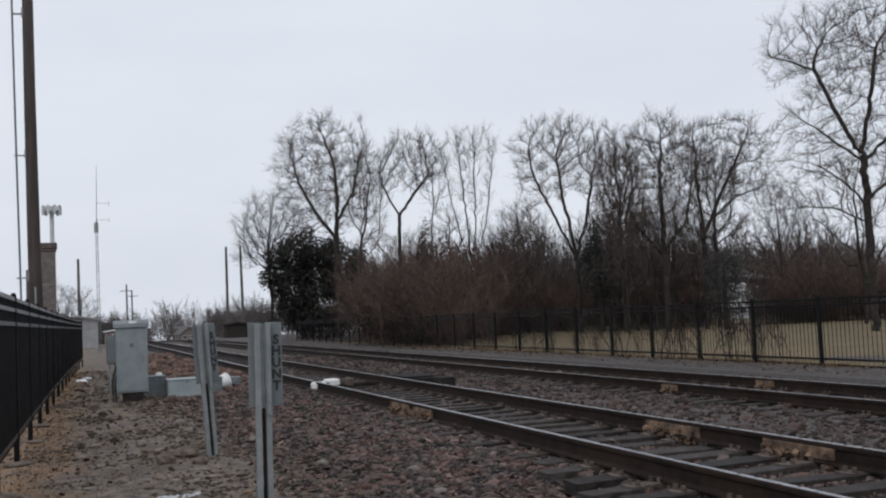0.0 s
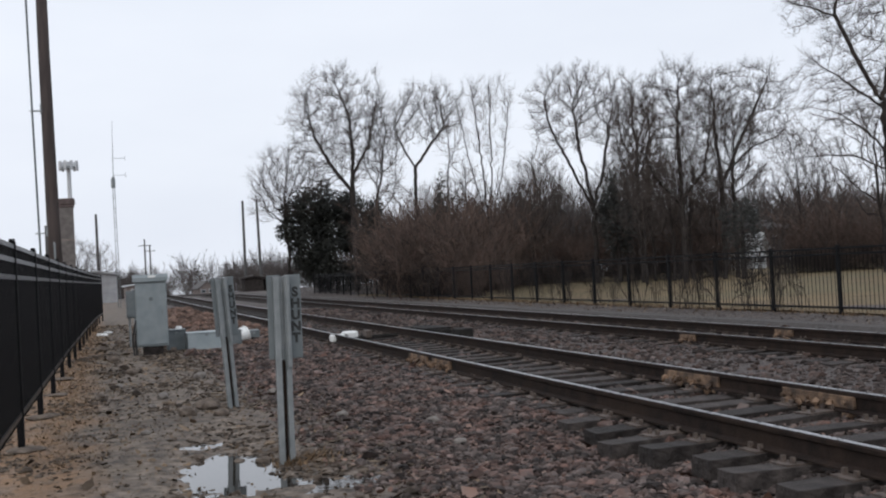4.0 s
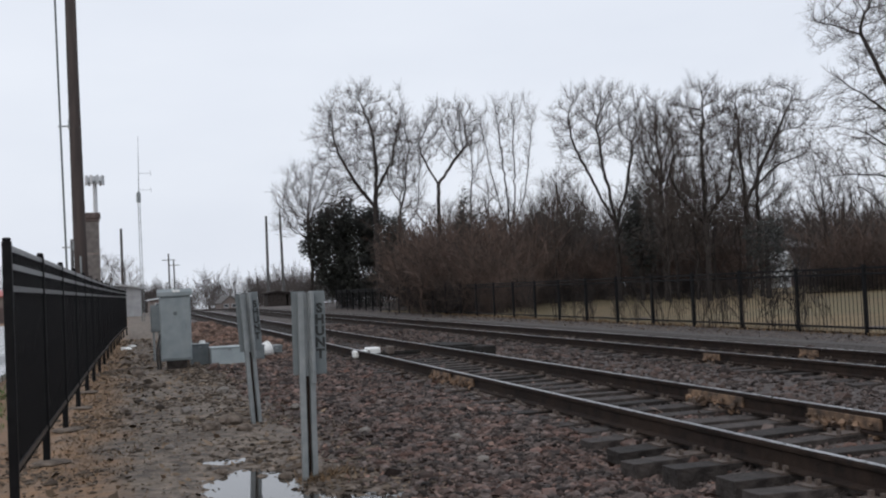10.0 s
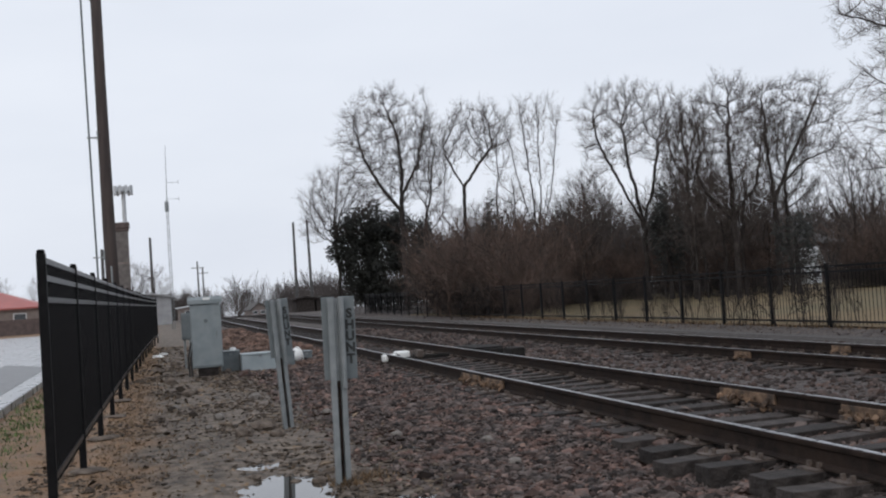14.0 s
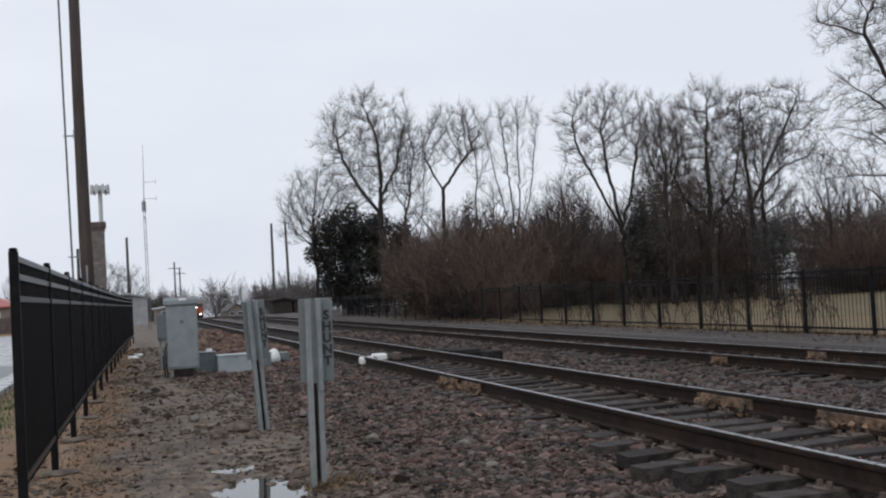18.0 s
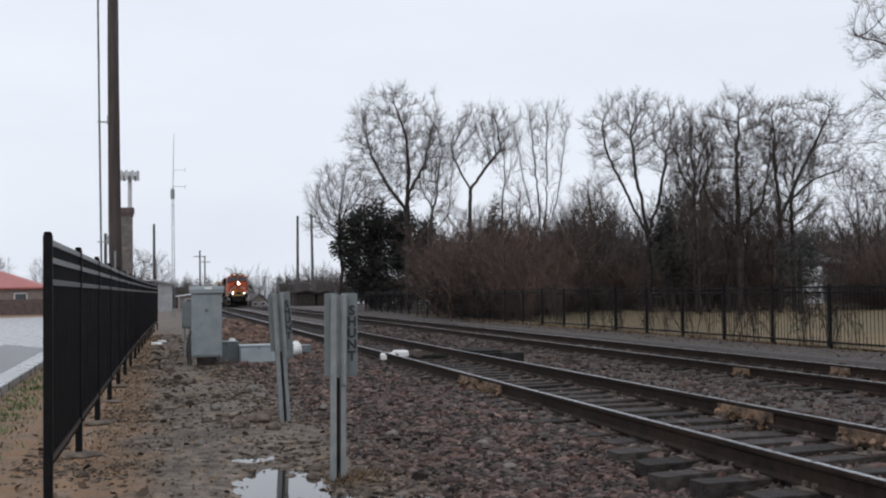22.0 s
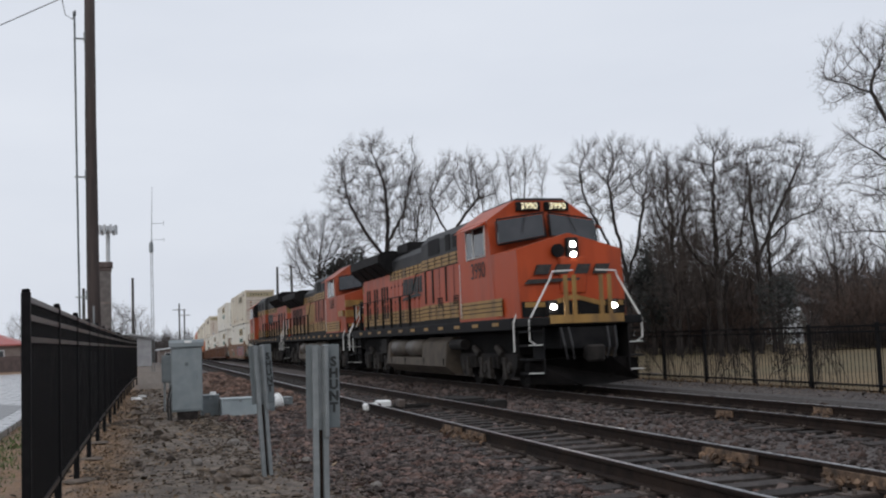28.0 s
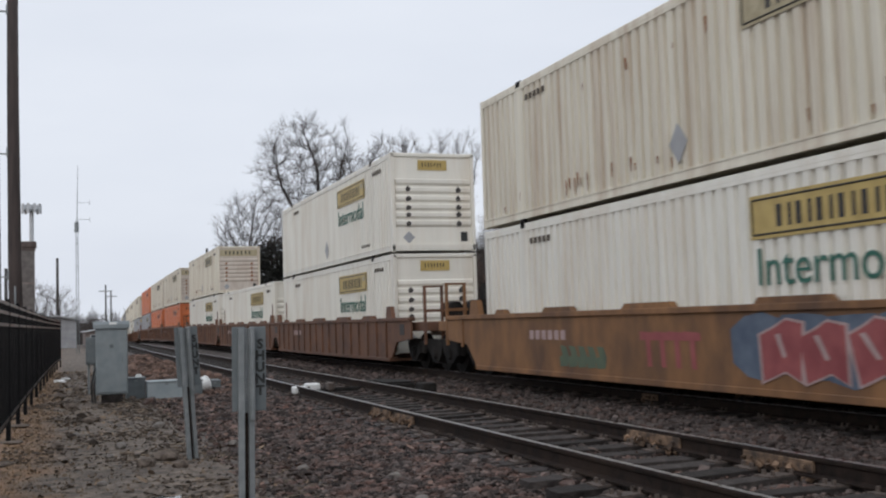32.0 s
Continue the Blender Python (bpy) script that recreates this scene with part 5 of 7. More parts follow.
def build_lawn():
    xs, ys = lines((14.2, 30, 34), (30, 70, 20)) + [70], lines((6, 34, 40), (34, 62, 20)) + [62]
    verts = [(x, y, land(x, y) + 0.02 + 0.2 * min(1, max(0, (x - 16) / 20)) + 0.04 * noise.noise(Vector((x * 0.4, y * 0.4, 1)))) for y in ys for x in xs]
    w = len(xs)
    faces = [(j * w + i, j * w + i + 1, (j + 1) * w + i + 1, (j + 1) * w + i) for j in range(len(ys) - 1) for i in range(w - 1)]
    return tagged(raw("lawn", verts, faces, M["lawn"], smooth=True), "wide lawn of dry yellowed winter grass", "lawn", kind="structure")


build_lawn()


# ---- the freight train; y runs back from the nose, z up from the rail ----
def wheel_mesh(r):
    b = fresh()
    tube(b, [(-0.815, 0, 0), (-0.675, 0, 0)], r, 20)
    tube(b, [(-0.7, 0, 0), (-0.67, 0, 0)], r + 0.028, 20)
    tube(b, [(0.675, 0, 0), (0.815, 0, 0)], r, 20)
    tube(b, [(0.67, 0, 0), (0.7, 0, 0)], r + 0.028, 20)
    tube(b, [(-0.9, 0, 0), (0.9, 0, 0)], 0.09, 10)
    tube(b, [(-0.86, 0, 0), (-0.8, 0, 0)], r * 0.55, 12)
    return b


def build_truck(parent, y, spacing, axles, r, width):
    """A bogie: side frames with drop pedestals, springs and wheelsets."""
    half = spacing * (axles - 1) / 2
    truck = None
    for s in (-1, 1):
        b = fresh()
        x0, x1 = s * (width - 0.16), s * width
        out = [(-half - 0.55, r + 0.22), (-half - 0.45, r + 0.36), (half + 0.45, r + 0.36), (half + 0.55, r + 0.22), (half + 0.42, r - 0.02)]
        for k in range(axles - 1, -1, -1):
            c = -half + k * spacing
            out += [(c + 0.3, r - 0.14), (c + 0.2, r - 0.24), (c - 0.2, r - 0.24), (c - 0.3, r - 0.14)]
            if k:
                out += [(c - spacing * 0.34, r + 0.1), (c - spacing * 0.66, r + 0.1)]
        out += [(-half - 0.42, r - 0.02)]
        prism(b, [(y + u, v) for u, v in out], "x", min(x0, x1), max(x0, x1))
        frame_side = part("bogie_frame", b, M["truck"], parent)
        truck = truck or frame_side
    for s in (-1, 1):
        for k in range(axles):
            c = y - half + k * spacing
            b = fresh()
            tube(b, [(s * (width - 0.02), c, r), (s * (width + 0.07), c, r)], 0.17, 10, 0.14)
            part("axle_box", b, M["dusty"] if axles > 2 else M["truck"], truck)
        for k in range(axles - 1):
            c = y - half + (k + 0.5) * spacing
            for u in (-0.14, 0.14):
                b = fresh()
                tube(b, [(s * (width + 0.02), c + u, r - 0.02), (s * (width + 0.02), c + u, r + 0.3)], 0.08, 8)
                part("spring", b, M["truck"], truck)
            if axles > 2:
                for u in (-0.62, 0.62):
                    b = fresh()
                    prism(b, [(c + u - 0.1, 0.8), (c + u + 0.1, 0.8), (c + u + 0.11, 0.45), (c + u + 0.17, 0.24), (c + u - 0.17, 0.24), (c + u - 0.11, 0.45)], "x", min(s * (width - 0.05), s * (width + 0.06)), max(s * (width - 0.05), s * (width + 0.06)))
                    part("pedestal", b, M["dusty"], truck, "dust-grey cast pedestal")
            if axles > 2:
                b = fresh()
                tube(b, [(s * (width + 0.03), c - 0.5, r + 0.34), (s * (width + 0.05), c - 0.1, r + 0.52)], 0.09, 8)
                part("brake_cylinder", b, M["dusty"], truck)
    wheels = []
    mesh = None
    for k in range(axles):
        if mesh is None:
            w = part("wheelset", wheel_mesh(r), M["truck"], parent)
            mesh = w.data
        else:
            w = new("wheelset", mesh)
            w.parent = parent
        w.location = (0, y - half + k * spacing, r)
        wheels.append(w)
    return wheels


def bars(parent, x, y0, y1, z0, z1, material, count, face=-1, slant=0.0, stroke=0.2):
    """A worn word mark as plain slanted bars, all alike, on a side face."""
    w, h = (y1 - y0) / count, z1 - z0
    lo, hi = min(x, x + face * 0.012), max(x, x + face * 0.012)
    for k in range(count):
        a, c = y0 + k * w, y0 + (k + 0.84) * w
        t = stroke * w
        b = fresh()

        def bar(ya, yb, za, zb):
            sa, sb = slant * (za - z0) / h, slant * (zb - z0) / h
            prism(b, [(ya - sa, za), (yb - sa, za), (yb - sb, zb), (ya - sb, zb)], "x", lo, hi)

        bar(a, a + t * 1.5, z0, z1)
        bar(c - t * 1.5, c, z0, z1)
        part("emblem", b, material, parent, "plain bar of a worn word mark")


def build_locomotive(label, paint, cab_paint, number, lit, emblem, nose, reservoirs=True):
    loco = thing("locomotive", label, "locomotive", "locomotives")
    drop = 0.3 if emblem == "letters" else 0.0       # the older build has a lower roof
    # frame, deck and fuel tank
    b = fresh()
    box(b, -1.52, 1.52, 0.35, 20.55, 1.48, 1.78, 0.02)
    box(b, -0.7, 0.7, -0.75, 21.3, 1.0, 1.5)
    box(b, -1.45, 1.45, -0.78, 0.4, 1.55, 1.76, 0.02)
    box(b, -1.45, 1.45, 20.5, 21.25, 1.55, 1.76, 0.02)
    frame_part = part("underframe", b, M["loco_black"], loco)
    boxes("reflector", [(s * 1.518, s * 1.532, 1.3 + k * 1.7, 1.8 + k * 1.7, 1.6, 1.69) for s in (-1, 1) for k in range(11)], M["yellow"], frame_part)
    b = fresh()
    full = [(-1.15, 0.24), (1.15, 0.24), (1.48, 0.5), (1.42, 1.2), (1.2, 1.38), (-1.2, 1.38), (-1.42, 1.2), (-1.48, 0.5)]
    if reservoirs:
        for y0, y1 in ((6.4, 9.2), (13.75, 14.15)):
            q = fresh()
            prism(q, full, "y", y0, y1)
            part("tank_end", q, M["tank"], loco, "dusty brown end block of the tank")
        prism(b, [(-1.15, 0.24), (1.15, 0.24), (1.48, 0.5), (1.46, 0.74), (0.9, 0.8), (-0.9, 0.8), (-1.46, 0.74), (-1.48, 0.5)], "y", 9.2, 13.75)
    else:
        prism(b, full, "y", 6.4, 14.3)
        for v in b.verts:
            if v.co.z < 0.3:
                v.co.y += 0.5 if v.co.y < 10 else -0.5
    tank = part("fuel_tank", b, M["tank"], loco)
    boxes("tank_strap", [(s * 1.44, s * 1.485, y, y + 0.09, 0.52, 0.74) for s in (-1, 1) for y in (6.6, 8.9, 11.4, 13.4)], M["truck"], tank)
    # near-black filling: shade behind the air tanks, put in as colour
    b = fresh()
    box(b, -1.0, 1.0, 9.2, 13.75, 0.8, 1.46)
    part("air_tank_recess", b, M["shade_black"], tank)
    if reservoirs:
        for y in (9.45, 11.6):
            for s in (-1.42, 1.42):
                b = fresh()
                tube(b, [(s * 0.86, y + 0.06, 1.06), (s * 0.86, y + 1.84, 1.06)], 0.28, 16)
                bmesh.ops.bevel(b, geom=[e for e in b.edges if abs(e.verts[0].co.y - e.verts[1].co.y) < 0.01], offset=0.06, segments=2, affect="EDGES")
                part("air_tank", b, M["air_tank"], loco, "rounded grey air reservoir", smooth=True)
    wheels = build_truck(loco, 3.35, 1.93, 3, 0.53, 1.2) + build_truck(loco, 17.05, 1.93, 3, 0.53, 1.2)
    # nose
    b = fresh()
    nose_top = [(-1.5, 3.45), (0, 3.85), (1.5, 3.45)]
    prism(b, [(-1.5, 1.76), (1.5, 1.76)] + nose_top[::-1], "y", 0.12, 1.75)
    for v in b.verts:
        if v.co.y < 0.2:
            if abs(v.co.x) > 1.2:
                v.co.x *= 0.93
            if v.co.z < 2:
                v.co.y -= 0.14
    nose_part = part("nose", b, cab_paint, loco)
    b = fresh()
    box(b, -1.36, 1.36, -0.075, 0.0, 1.78, 2.16, 0.01)
    part("nose_band", b, M["loco_black"], nose_part, "black band across the nose foot")
    for s in (-1, 1):
        b = fresh()
        prism(b, [(s * 0.05, 2.2), (s * 0.7, 2.02), (s * 1.3, 2.02), (s * 1.3, 2.14), (s * 0.72, 2.14), (s * 0.05, 2.3)], "y", -0.088, -0.076)
        part("nose_chevron", b, M["yellow"], nose_part)
    b = fresh()
    box(b, -0.32, 0.36, -0.03, 0.06, 2.35, 3.25, 0.02)
    part("nose_door", b, cab_paint, nose_part)
    b = fresh()
    if nose == "swoosh":
        for k in range(4):
            a = -1.0 + k * 0.52
            prism(b, [(a, 2.82), (a + 0.36, 2.82), (a + 0.46, 3.06), (a + 0.1, 3.06)], "y", -0.04, 0.1)
        prism(b, [(-1.25, 2.58), (0.15, 2.66), (0.2, 2.72), (-1.15, 2.7)], "y", -0.04, 0.1)
        part("nose_emblem", b, M["logo_black"], nose_part, "dark worn emblem")
    else:
        for z in (2.45, 2.9):
            box(b, -1.42, 1.42, -0.06, 0.05, z, z + 0.3)
        for s in (-1, 1):
            box(b, s * 1.47 if s > 0 else -1.53, 1.53 if s > 0 else -1.47, 0.1, 1.2, 2.5, 2.75)
        part("nose_stripes", b, M["yellow"], nose_part, "faded yellow nose stripes")
        b = fresh()
        box(b, -0.75, 0.75, -0.075, 0.03, 2.55, 3.1)
        part("nose_emblem", b, M["logo_black"], nose_part, "dark worn emblem")
    # headlamps and ditch lamps
    b = fresh()
    box(b, -0.13, 0.2, -0.03, 0.1, 3.16, 3.72, 0.03)
    lamp_box = part("headlamp_housing", b, M["loco_black"], loco)
    for z in (3.3, 3.55):
        b = fresh()
        tube(b, [(0.04, -0.06, z), (0.04, -0.02, z)], 0.066, 14)
        part("headlamp", b, M["lamp"] if lit else M["glass"], lamp_box, "twin round headlamp")
    b = fresh()
    tube(b, [(-0.36, -0.05, 3.4), (-0.36, 0.02, 3.4)], 0.17, 14)
    part("nose_hatch", b, M["loco_black"], nose_part)
    for s in (-1, 1):
        b = fresh()
        box(b, s * 0.79 - 0.13, s * 0.79 + 0.13, -0.62, -0.42, 1.8, 2.16, 0.02)
        db = part("ditch_lamp_box", b, M["loco_black"], loco)
        b = fresh()
        tube(b, [(s * 0.79, -0.66, 2.0), (s * 0.79, -0.615, 2.0)], 0.062, 14)
        part("ditch_lamp", b, M["lamp"] if lit else M["glass"], db)
    # cab
    b = fresh()
    prism(b, [(-1.5, 1.78), (1.5, 1.78), (1.5, 4.38), (0.75, 4.9), (-0.75, 4.9), (-1.5, 4.38)], "y", 1.45, 4.7)
    for v in b.verts:
        if v.co.y < 1.5 and v.co.z > 4:
            v.co.y += 0.5
    cab = part("cab", b, cab_paint, loco)
    b = fresh()
    for s in (-1, 1):
        prism(b, [(s * 0.1, 3.93), (s * 1.38, 3.72), (s * 1.36, 4.32), (s * 0.1, 4.5)], "y", 1.4, 1.62)
    for v in b.verts:
        v.co.y += (v.co.z - 3.7) * 0.19
    part("windscreen", b, M["glass"], cab, "dark slanted windscreen panes")
    for s in (-1, 1):
        b = fresh()
        loop = [(0.07, 3.9), (1.41, 3.68), (1.39, 4.35), (0.07, 4.54), (0.07, 3.9)]
        tube(b, [(s * u, 1.39 + (v - 3.7) * 0.19, v) for u, v in loop], 0.025, 5)
        part("windscreen_seal", b, M["loco_black"], cab)
        b = fresh()
        tube(b, [(s * 0.6, 1.36 + 0.75 * 0.19, 4.45), (s * 0.75, 1.36, 4.0)], 0.012, 4)
        part("wiper", b, M["loco_black"], cab)
    for s in (-1, 1):
        b = fresh()
        x = s * 1.5
        box(b, min(x, x + s * 0.02), max(x, x + s * 0.02), 2.2, 3.1, 3.5, 4.25, 0.005)
        box(b, min(x, x + s * 0.02), max(x, x + s * 0.02), 3.2, 3.75, 3.5, 4.2, 0.005)
        part("side_window", b, M["glass"], cab)
        b = fresh()
        for y0, y1 in ((2.17, 3.13), (3.17, 3.78)):
            for a, c in (((y0, 3.47), (y1, 3.47)), ((y1, 3.47), (y1, 4.27)), ((y1, 4.27), (y0, 4.27)), ((y0, 4.27), (y0, 3.47))):
                tube(b, [(x + s * 0.02, a[0], a[1]), (x + s * 0.02, c[0], c[1])], 0.022, 4)
        part("window_frame", b, M["silver"], cab)
        b = fresh()
        prism(b, [(x, 4.3), (x + s * 0.32, 4.18), (x + s * 0.33, 4.2), (x, 4.36)], "y", 2.1, 3.9)
        part("sunshade", b, cab_paint, cab)
        b = fresh()
        tube(b, [(x + s * 0.03, 4.45, 1.9), (x + s * 0.03, 4.45, 3.4)], 0.012, 4)
        part("grab_bar", b, M["silver"], cab)
        if number:
            lettering("road_number", number, 0.62, M["logo_black"], Matrix.Translation((x + s * 0.012, 2.85, 3.1)) @ Euler((radians(90), 0, radians(90 * s))).to_matrix().to_4x4(), cab, 0.003)
        b = fresh()
        box(b, min(x, x + s * 0.01), max(x, x + s * 0.01), 1.0, 4.6, 1.85, 2.3)
        part("cab_band", b, M["yellow"], cab)
        boxes("cab_pinstripe", [(x, x + s * 0.014, 1.0, 4.6, z, z + 0.022) for z in (1.97, 2.08, 2.2)], M["loco_black"], cab)
    if not reservoirs:
        b = fresh()
        prism(b, [(-1.51, 3.5), (1.51, 3.5), (1.51, 4.385), (0.755, 4.908), (-0.755, 4.908), (-1.51, 4.385)], "y", 4.05, 4.71)
        part("cab_shroud", b, M["loco_black"], cab, "black upper cab side with an open window")
        boxes("cab_opening", [(s * 1.51, s * 1.52, 3.82, 4.05, 3.3, 4.2) for s in (-1, 1)], M["loco_black"], cab, "dark gap behind the cab window")
    b = fresh()
    prism(b, [(-0.74, 4.9), (0.74, 4.9), (0.66, 4.97), (-0.66, 4.97)], "y", 1.95, 4.7)
    tube(b, [(-0.3, 3.0, 4.97), (-0.3, 3.0, 5.06)], 0.12, 8)
    tube(b, [(0.4, 3.6, 4.97), (0.4, 3.6, 5.1)], 0.05, 6)
    part("cab_roof", b, M["loco_grey"], cab)
    for s in (-0.37, 0.44):
        b = fresh()
        box(b, s - 0.33, s + 0.33, 1.8, 1.97, 4.62, 4.86, 0.02)
        nb = part("number_board", b, M["loco_black"], cab)
        lettering("board_digits", number, 0.24, M["board"] if lit else M["tank"], Matrix.Translation((s, 1.792, 4.735)) @ Euler((radians(90), 0, 0)).to_matrix().to_4x4(), nb, 0.003)
    # hood in its paint bands
    aux = boxes("auxiliary_cab", [(-1.2, 1.2, 4.7, 9.8, 2.3, 3.68)], paint, loco)[0]
    hood = boxes("hood", [(-0.98, 0.98, 9.8, 15.4, 2.3, 3.68)], paint, loco)[0]
    tail = boxes("radiator_cab", [(-0.98, 0.98, 15.4, 20.3, 2.3, 3.88 - drop)], paint, loco)[0]
    boxes("stripe_band", [(-1.205, 1.205, 4.7, 9.8, 1.95, 2.42), (-1.205, 1.205, 4.7, 9.8, 3.58, 3.92)], M["yellow"], aux, "ochre stripe band")
    boxes("stripe_band", [(-0.985, 0.985, 9.8, 20.3, 1.95, 2.42), (-0.985, 0.985, 9.8, 15.4, 3.58, 3.92)], M["yellow"], hood, "ochre stripe band")
    boxes("skirt", [(-1.205, 1.205, 4.7, 9.8, 1.78, 1.95)], M["loco_black"], aux)
    boxes("skirt", [(-0.985, 0.985, 9.8, 20.3, 1.78, 1.95)], M["loco_black"], hood)
    boxes("pinstripe", [(-1.212, 1.212, 4.7, 9.8, z, z + 0.024) for z in (2.06, 2.18, 2.3, 3.68, 3.8)], M["loco_black"], aux)
    boxes("pinstripe", [(-0.992, 0.992, 9.8, 20.3 if z < 3 else 15.4, z, z + 0.024) for z in (2.06, 2.18, 2.3, 3.68, 3.8)], M["loco_black"], hood)
    boxes("band_seam", [(s * 0.985, s * 0.998, 9.92 + k * 0.58, 9.945 + k * 0.58, z0, z1) for s in (-1, 1) for k in range(10) for z0, z1 in ((1.96, 2.42), (3.58, 3.92))], M["loco_black"], hood)
    boxes("band_seam", [(s * 1.205, s * 1.216, 4.95 + k * 0.8, 4.975 + k * 0.8, z0, z1) for s in (-1, 1) for k in range(6) for z0, z1 in ((1.96, 2.42), (3.58, 3.92))], M["loco_black"], aux)
    b = fresh()
    top = 4.72 if reservoirs else 4.9
    prism(b, [(-1.2, 3.92), (1.2, 3.92), (1.2, top - 0.27), (0.95, top), (-0.95, top), (-1.2, top - 0.27)], "y", 4.7, 9.8)
    part("roof", b, M["loco_grey"], aux)
    b = fresh()
    prism(b, [(-0.98, 3.92), (0.98, 3.92), (0.98, 4.3 - 0.6 * drop), (0.7, 4.56 - 0.6 * drop), (-0.7, 4.56 - 0.6 * drop), (-0.98, 4.3 - 0.6 * drop)], "y", 9.8, 15.4)
    part("roof", b, M["loco_grey"], hood)
    boxes("louvre", [(s * 1.2, s * 1.214, y0, y1, z0, z1) for s in (-1, 1) for y0, y1, z0, z1 in ((5.2, 6.1, 4.05, 4.45), (6.4, 6.9, 4.0, 4.5), (7.6, 8.9, 4.0, 4.5))], M["loco_black"], aux, "black screened opening")
    boxes("hatch_slot", [(s * 1.2, s * 1.216, y0, y0 + 0.16, 2.48, 3.54) for s in (-1, 1) for y0 in ((5.3, 6.9, 8.4, 9.3) if reservoirs else ())], M["loco_black"], aux)
    boxes("seam", [(s * 1.2, s * 1.208, y0, y0 + 0.02, 2.32, 3.66) for s in (-1, 1) for y0 in (6.1, 7.7)], M["loco_black"], aux)
    boxes("grille", [(s * 1.2, s * 1.218, y0, y0 + 0.55, 2.36 + k * 0.07, 2.4 + k * 0.07) for s in (-1, 1) for y0 in (5.7, 7.4) for k in range(4)], M["truck"], aux)
    boxes("access_door", [(s * 0.98, s * 1.0, 9.95 + k * 0.58, 10.47 + k * 0.58, 2.44, 3.56) for s in (-1, 1) for k in range(9)], paint, hood, bevel=0.008)
    boxes("door_latch", [(s * 1.0, s * 1.02, 10.4 + k * 0.58, 10.45 + k * 0.58, z, z + 0.1) for s in (-1, 1) for k in range(9) for z in (2.7, 3.3)], M["loco_black"], hood)
    boxes("exhaust_housing", [(-0.8, 0.8, 13.2, 14.9, 4.5, 4.92) if not drop else (-0.4, 0.4, 13.2, 14.2, 4.25, 4.62)], M["loco_black"], hood, bevel=0.05)
    b = fresh()
    prism(b, [(u, v - drop) for u, v in ((-1.0, 3.86), (1.0, 3.86), (1.52, 4.3), (1.52, 4.62), (1.2, 4.74), (-1.2, 4.74), (-1.52, 4.62), (-1.52, 4.3))], "y", 15.0, 20.4)
    wing = part("radiator_wing", b, M["loco_black"], loco, "overhanging black radiator housing")
    # struts under the wing: dark colour stands for shade on orange paint
    for s in (-1, 1):
        for k in range(5):
            y = 15.2 + k * 1.3
            b = fresh()
            prism(b, [(s * 1.0, 3.85 - drop), (s * 1.05, 3.82 - drop), (s * 1.52, 4.25 - drop), (s * 1.48, 4.28 - drop)], "y", y, y + 0.03)
            part("wing_strut", b, M["truck"], wing)
    boxes("radiator_door", [(s * 0.98, s * 0.995, 15.75 + k * 0.46, 15.99 + k * 0.46, z0, z1) for s in (-1, 1) for k in range(9) if drop or k not in (3, 6) for z0, z1 in (((2.42, 3.4),) if drop else ((2.2, 2.72), (2.78, 3.42)))], M["loco_black"], tail, "black screened door")
    # emblem on the hood
    for s in (-1, 1):
        if emblem == "swoosh":
            bars(hood, s * 1.022, 10.25, 13.35, 2.94, 3.5, M["logo_black"], 4, s, 0.16, 0.24)
            b = fresh()
            x = s * 1.022
            prism(b, [(10.5, 2.84), (13.2, 2.74), (13.1, 2.84), (11.2, 2.94)], "x", min(x, x + s * 0.012), max(x, x + s * 0.012))
            part("emblem_tail", b, M["logo_black"], hood)
        else:
            bars(hood, s * 1.022, 10.2, 14.1, 2.46, 3.5, M["logo_ochre"], 4, s, 0.0, 0.22)
    # handrails, steps, plow, couplers
    for s in (-1, 1):
        b = fresh()
        tube(b, [(s * 1.46, 4.8, 3.5), (s * 1.46, 9.6, 3.5), (s * 1.46, 10.2, 2.86), (s * 1.46, 20.4, 2.86)], 0.02, 5)
        rail = part("side_handrail", b, M["loco_black"], loco, "black walkway handrail")
        for k in range(8):
            b = fresh()
            tube(b, [(s * 1.46, 10.6 + k * 1.36, 1.76), (s * 1.46, 10.6 + k * 1.36, 2.86)], 0.045, 5)
            part("stanchion", b, M["loco_black"], rail)
    for s in (-1, 1):
        for y, d in ((0.25, 1), (21.2, -1), (20.4, -1)):
            b = fresh()
            yy = y
            tube(b, [(s * 1.5, yy, 0.95), (s * 1.5, yy, 1.65), (s * 1.2, yy + d * 0.1, 2.3), (s * 1.18, yy + d * 0.12, 2.85)], 0.022, 6)
            part("step_handrail", b, M["silver"], loco, "silver step handrail")
        for y in (-0.72, 20.55):
            b = fresh()
            for k in range(4):
                box(b, min(s * 1.1, s * 1.5), max(s * 1.1, s * 1.5), y + 0.05, y + 0.65, 0.42 + k * 0.33, 0.46 + k * 0.33)
            box(b, min(s * 1.08, s * 1.12), max(s * 1.08, s * 1.12), y, y + 0.7, 0.4, 1.6)
            steps = part("steps", b, M["loco_black"], loco)
            boxes("step_edge", [(s * 1.12, s * 1.48, y + 0.03, y + 0.05, 0.435 + k * 0.33, 0.46 + k * 0.33) for k in range(0, 4, 2)], M["silver"], steps)
    for s in (-1, 1):
        b = fresh()
        tube(b, [(s * 1.32, -0.72, 1.12), (s * 1.46, -0.72, 1.22), (s * 1.46, -0.72, 1.68), (s * 0.88, -0.72, 2.68), (s * 0.82, -0.73, 2.84), (s * 0.3, -0.74, 2.86)], 0.022, 6)
        part("front_handrail", b, M["silver"], loco, "bent silver front handrail")
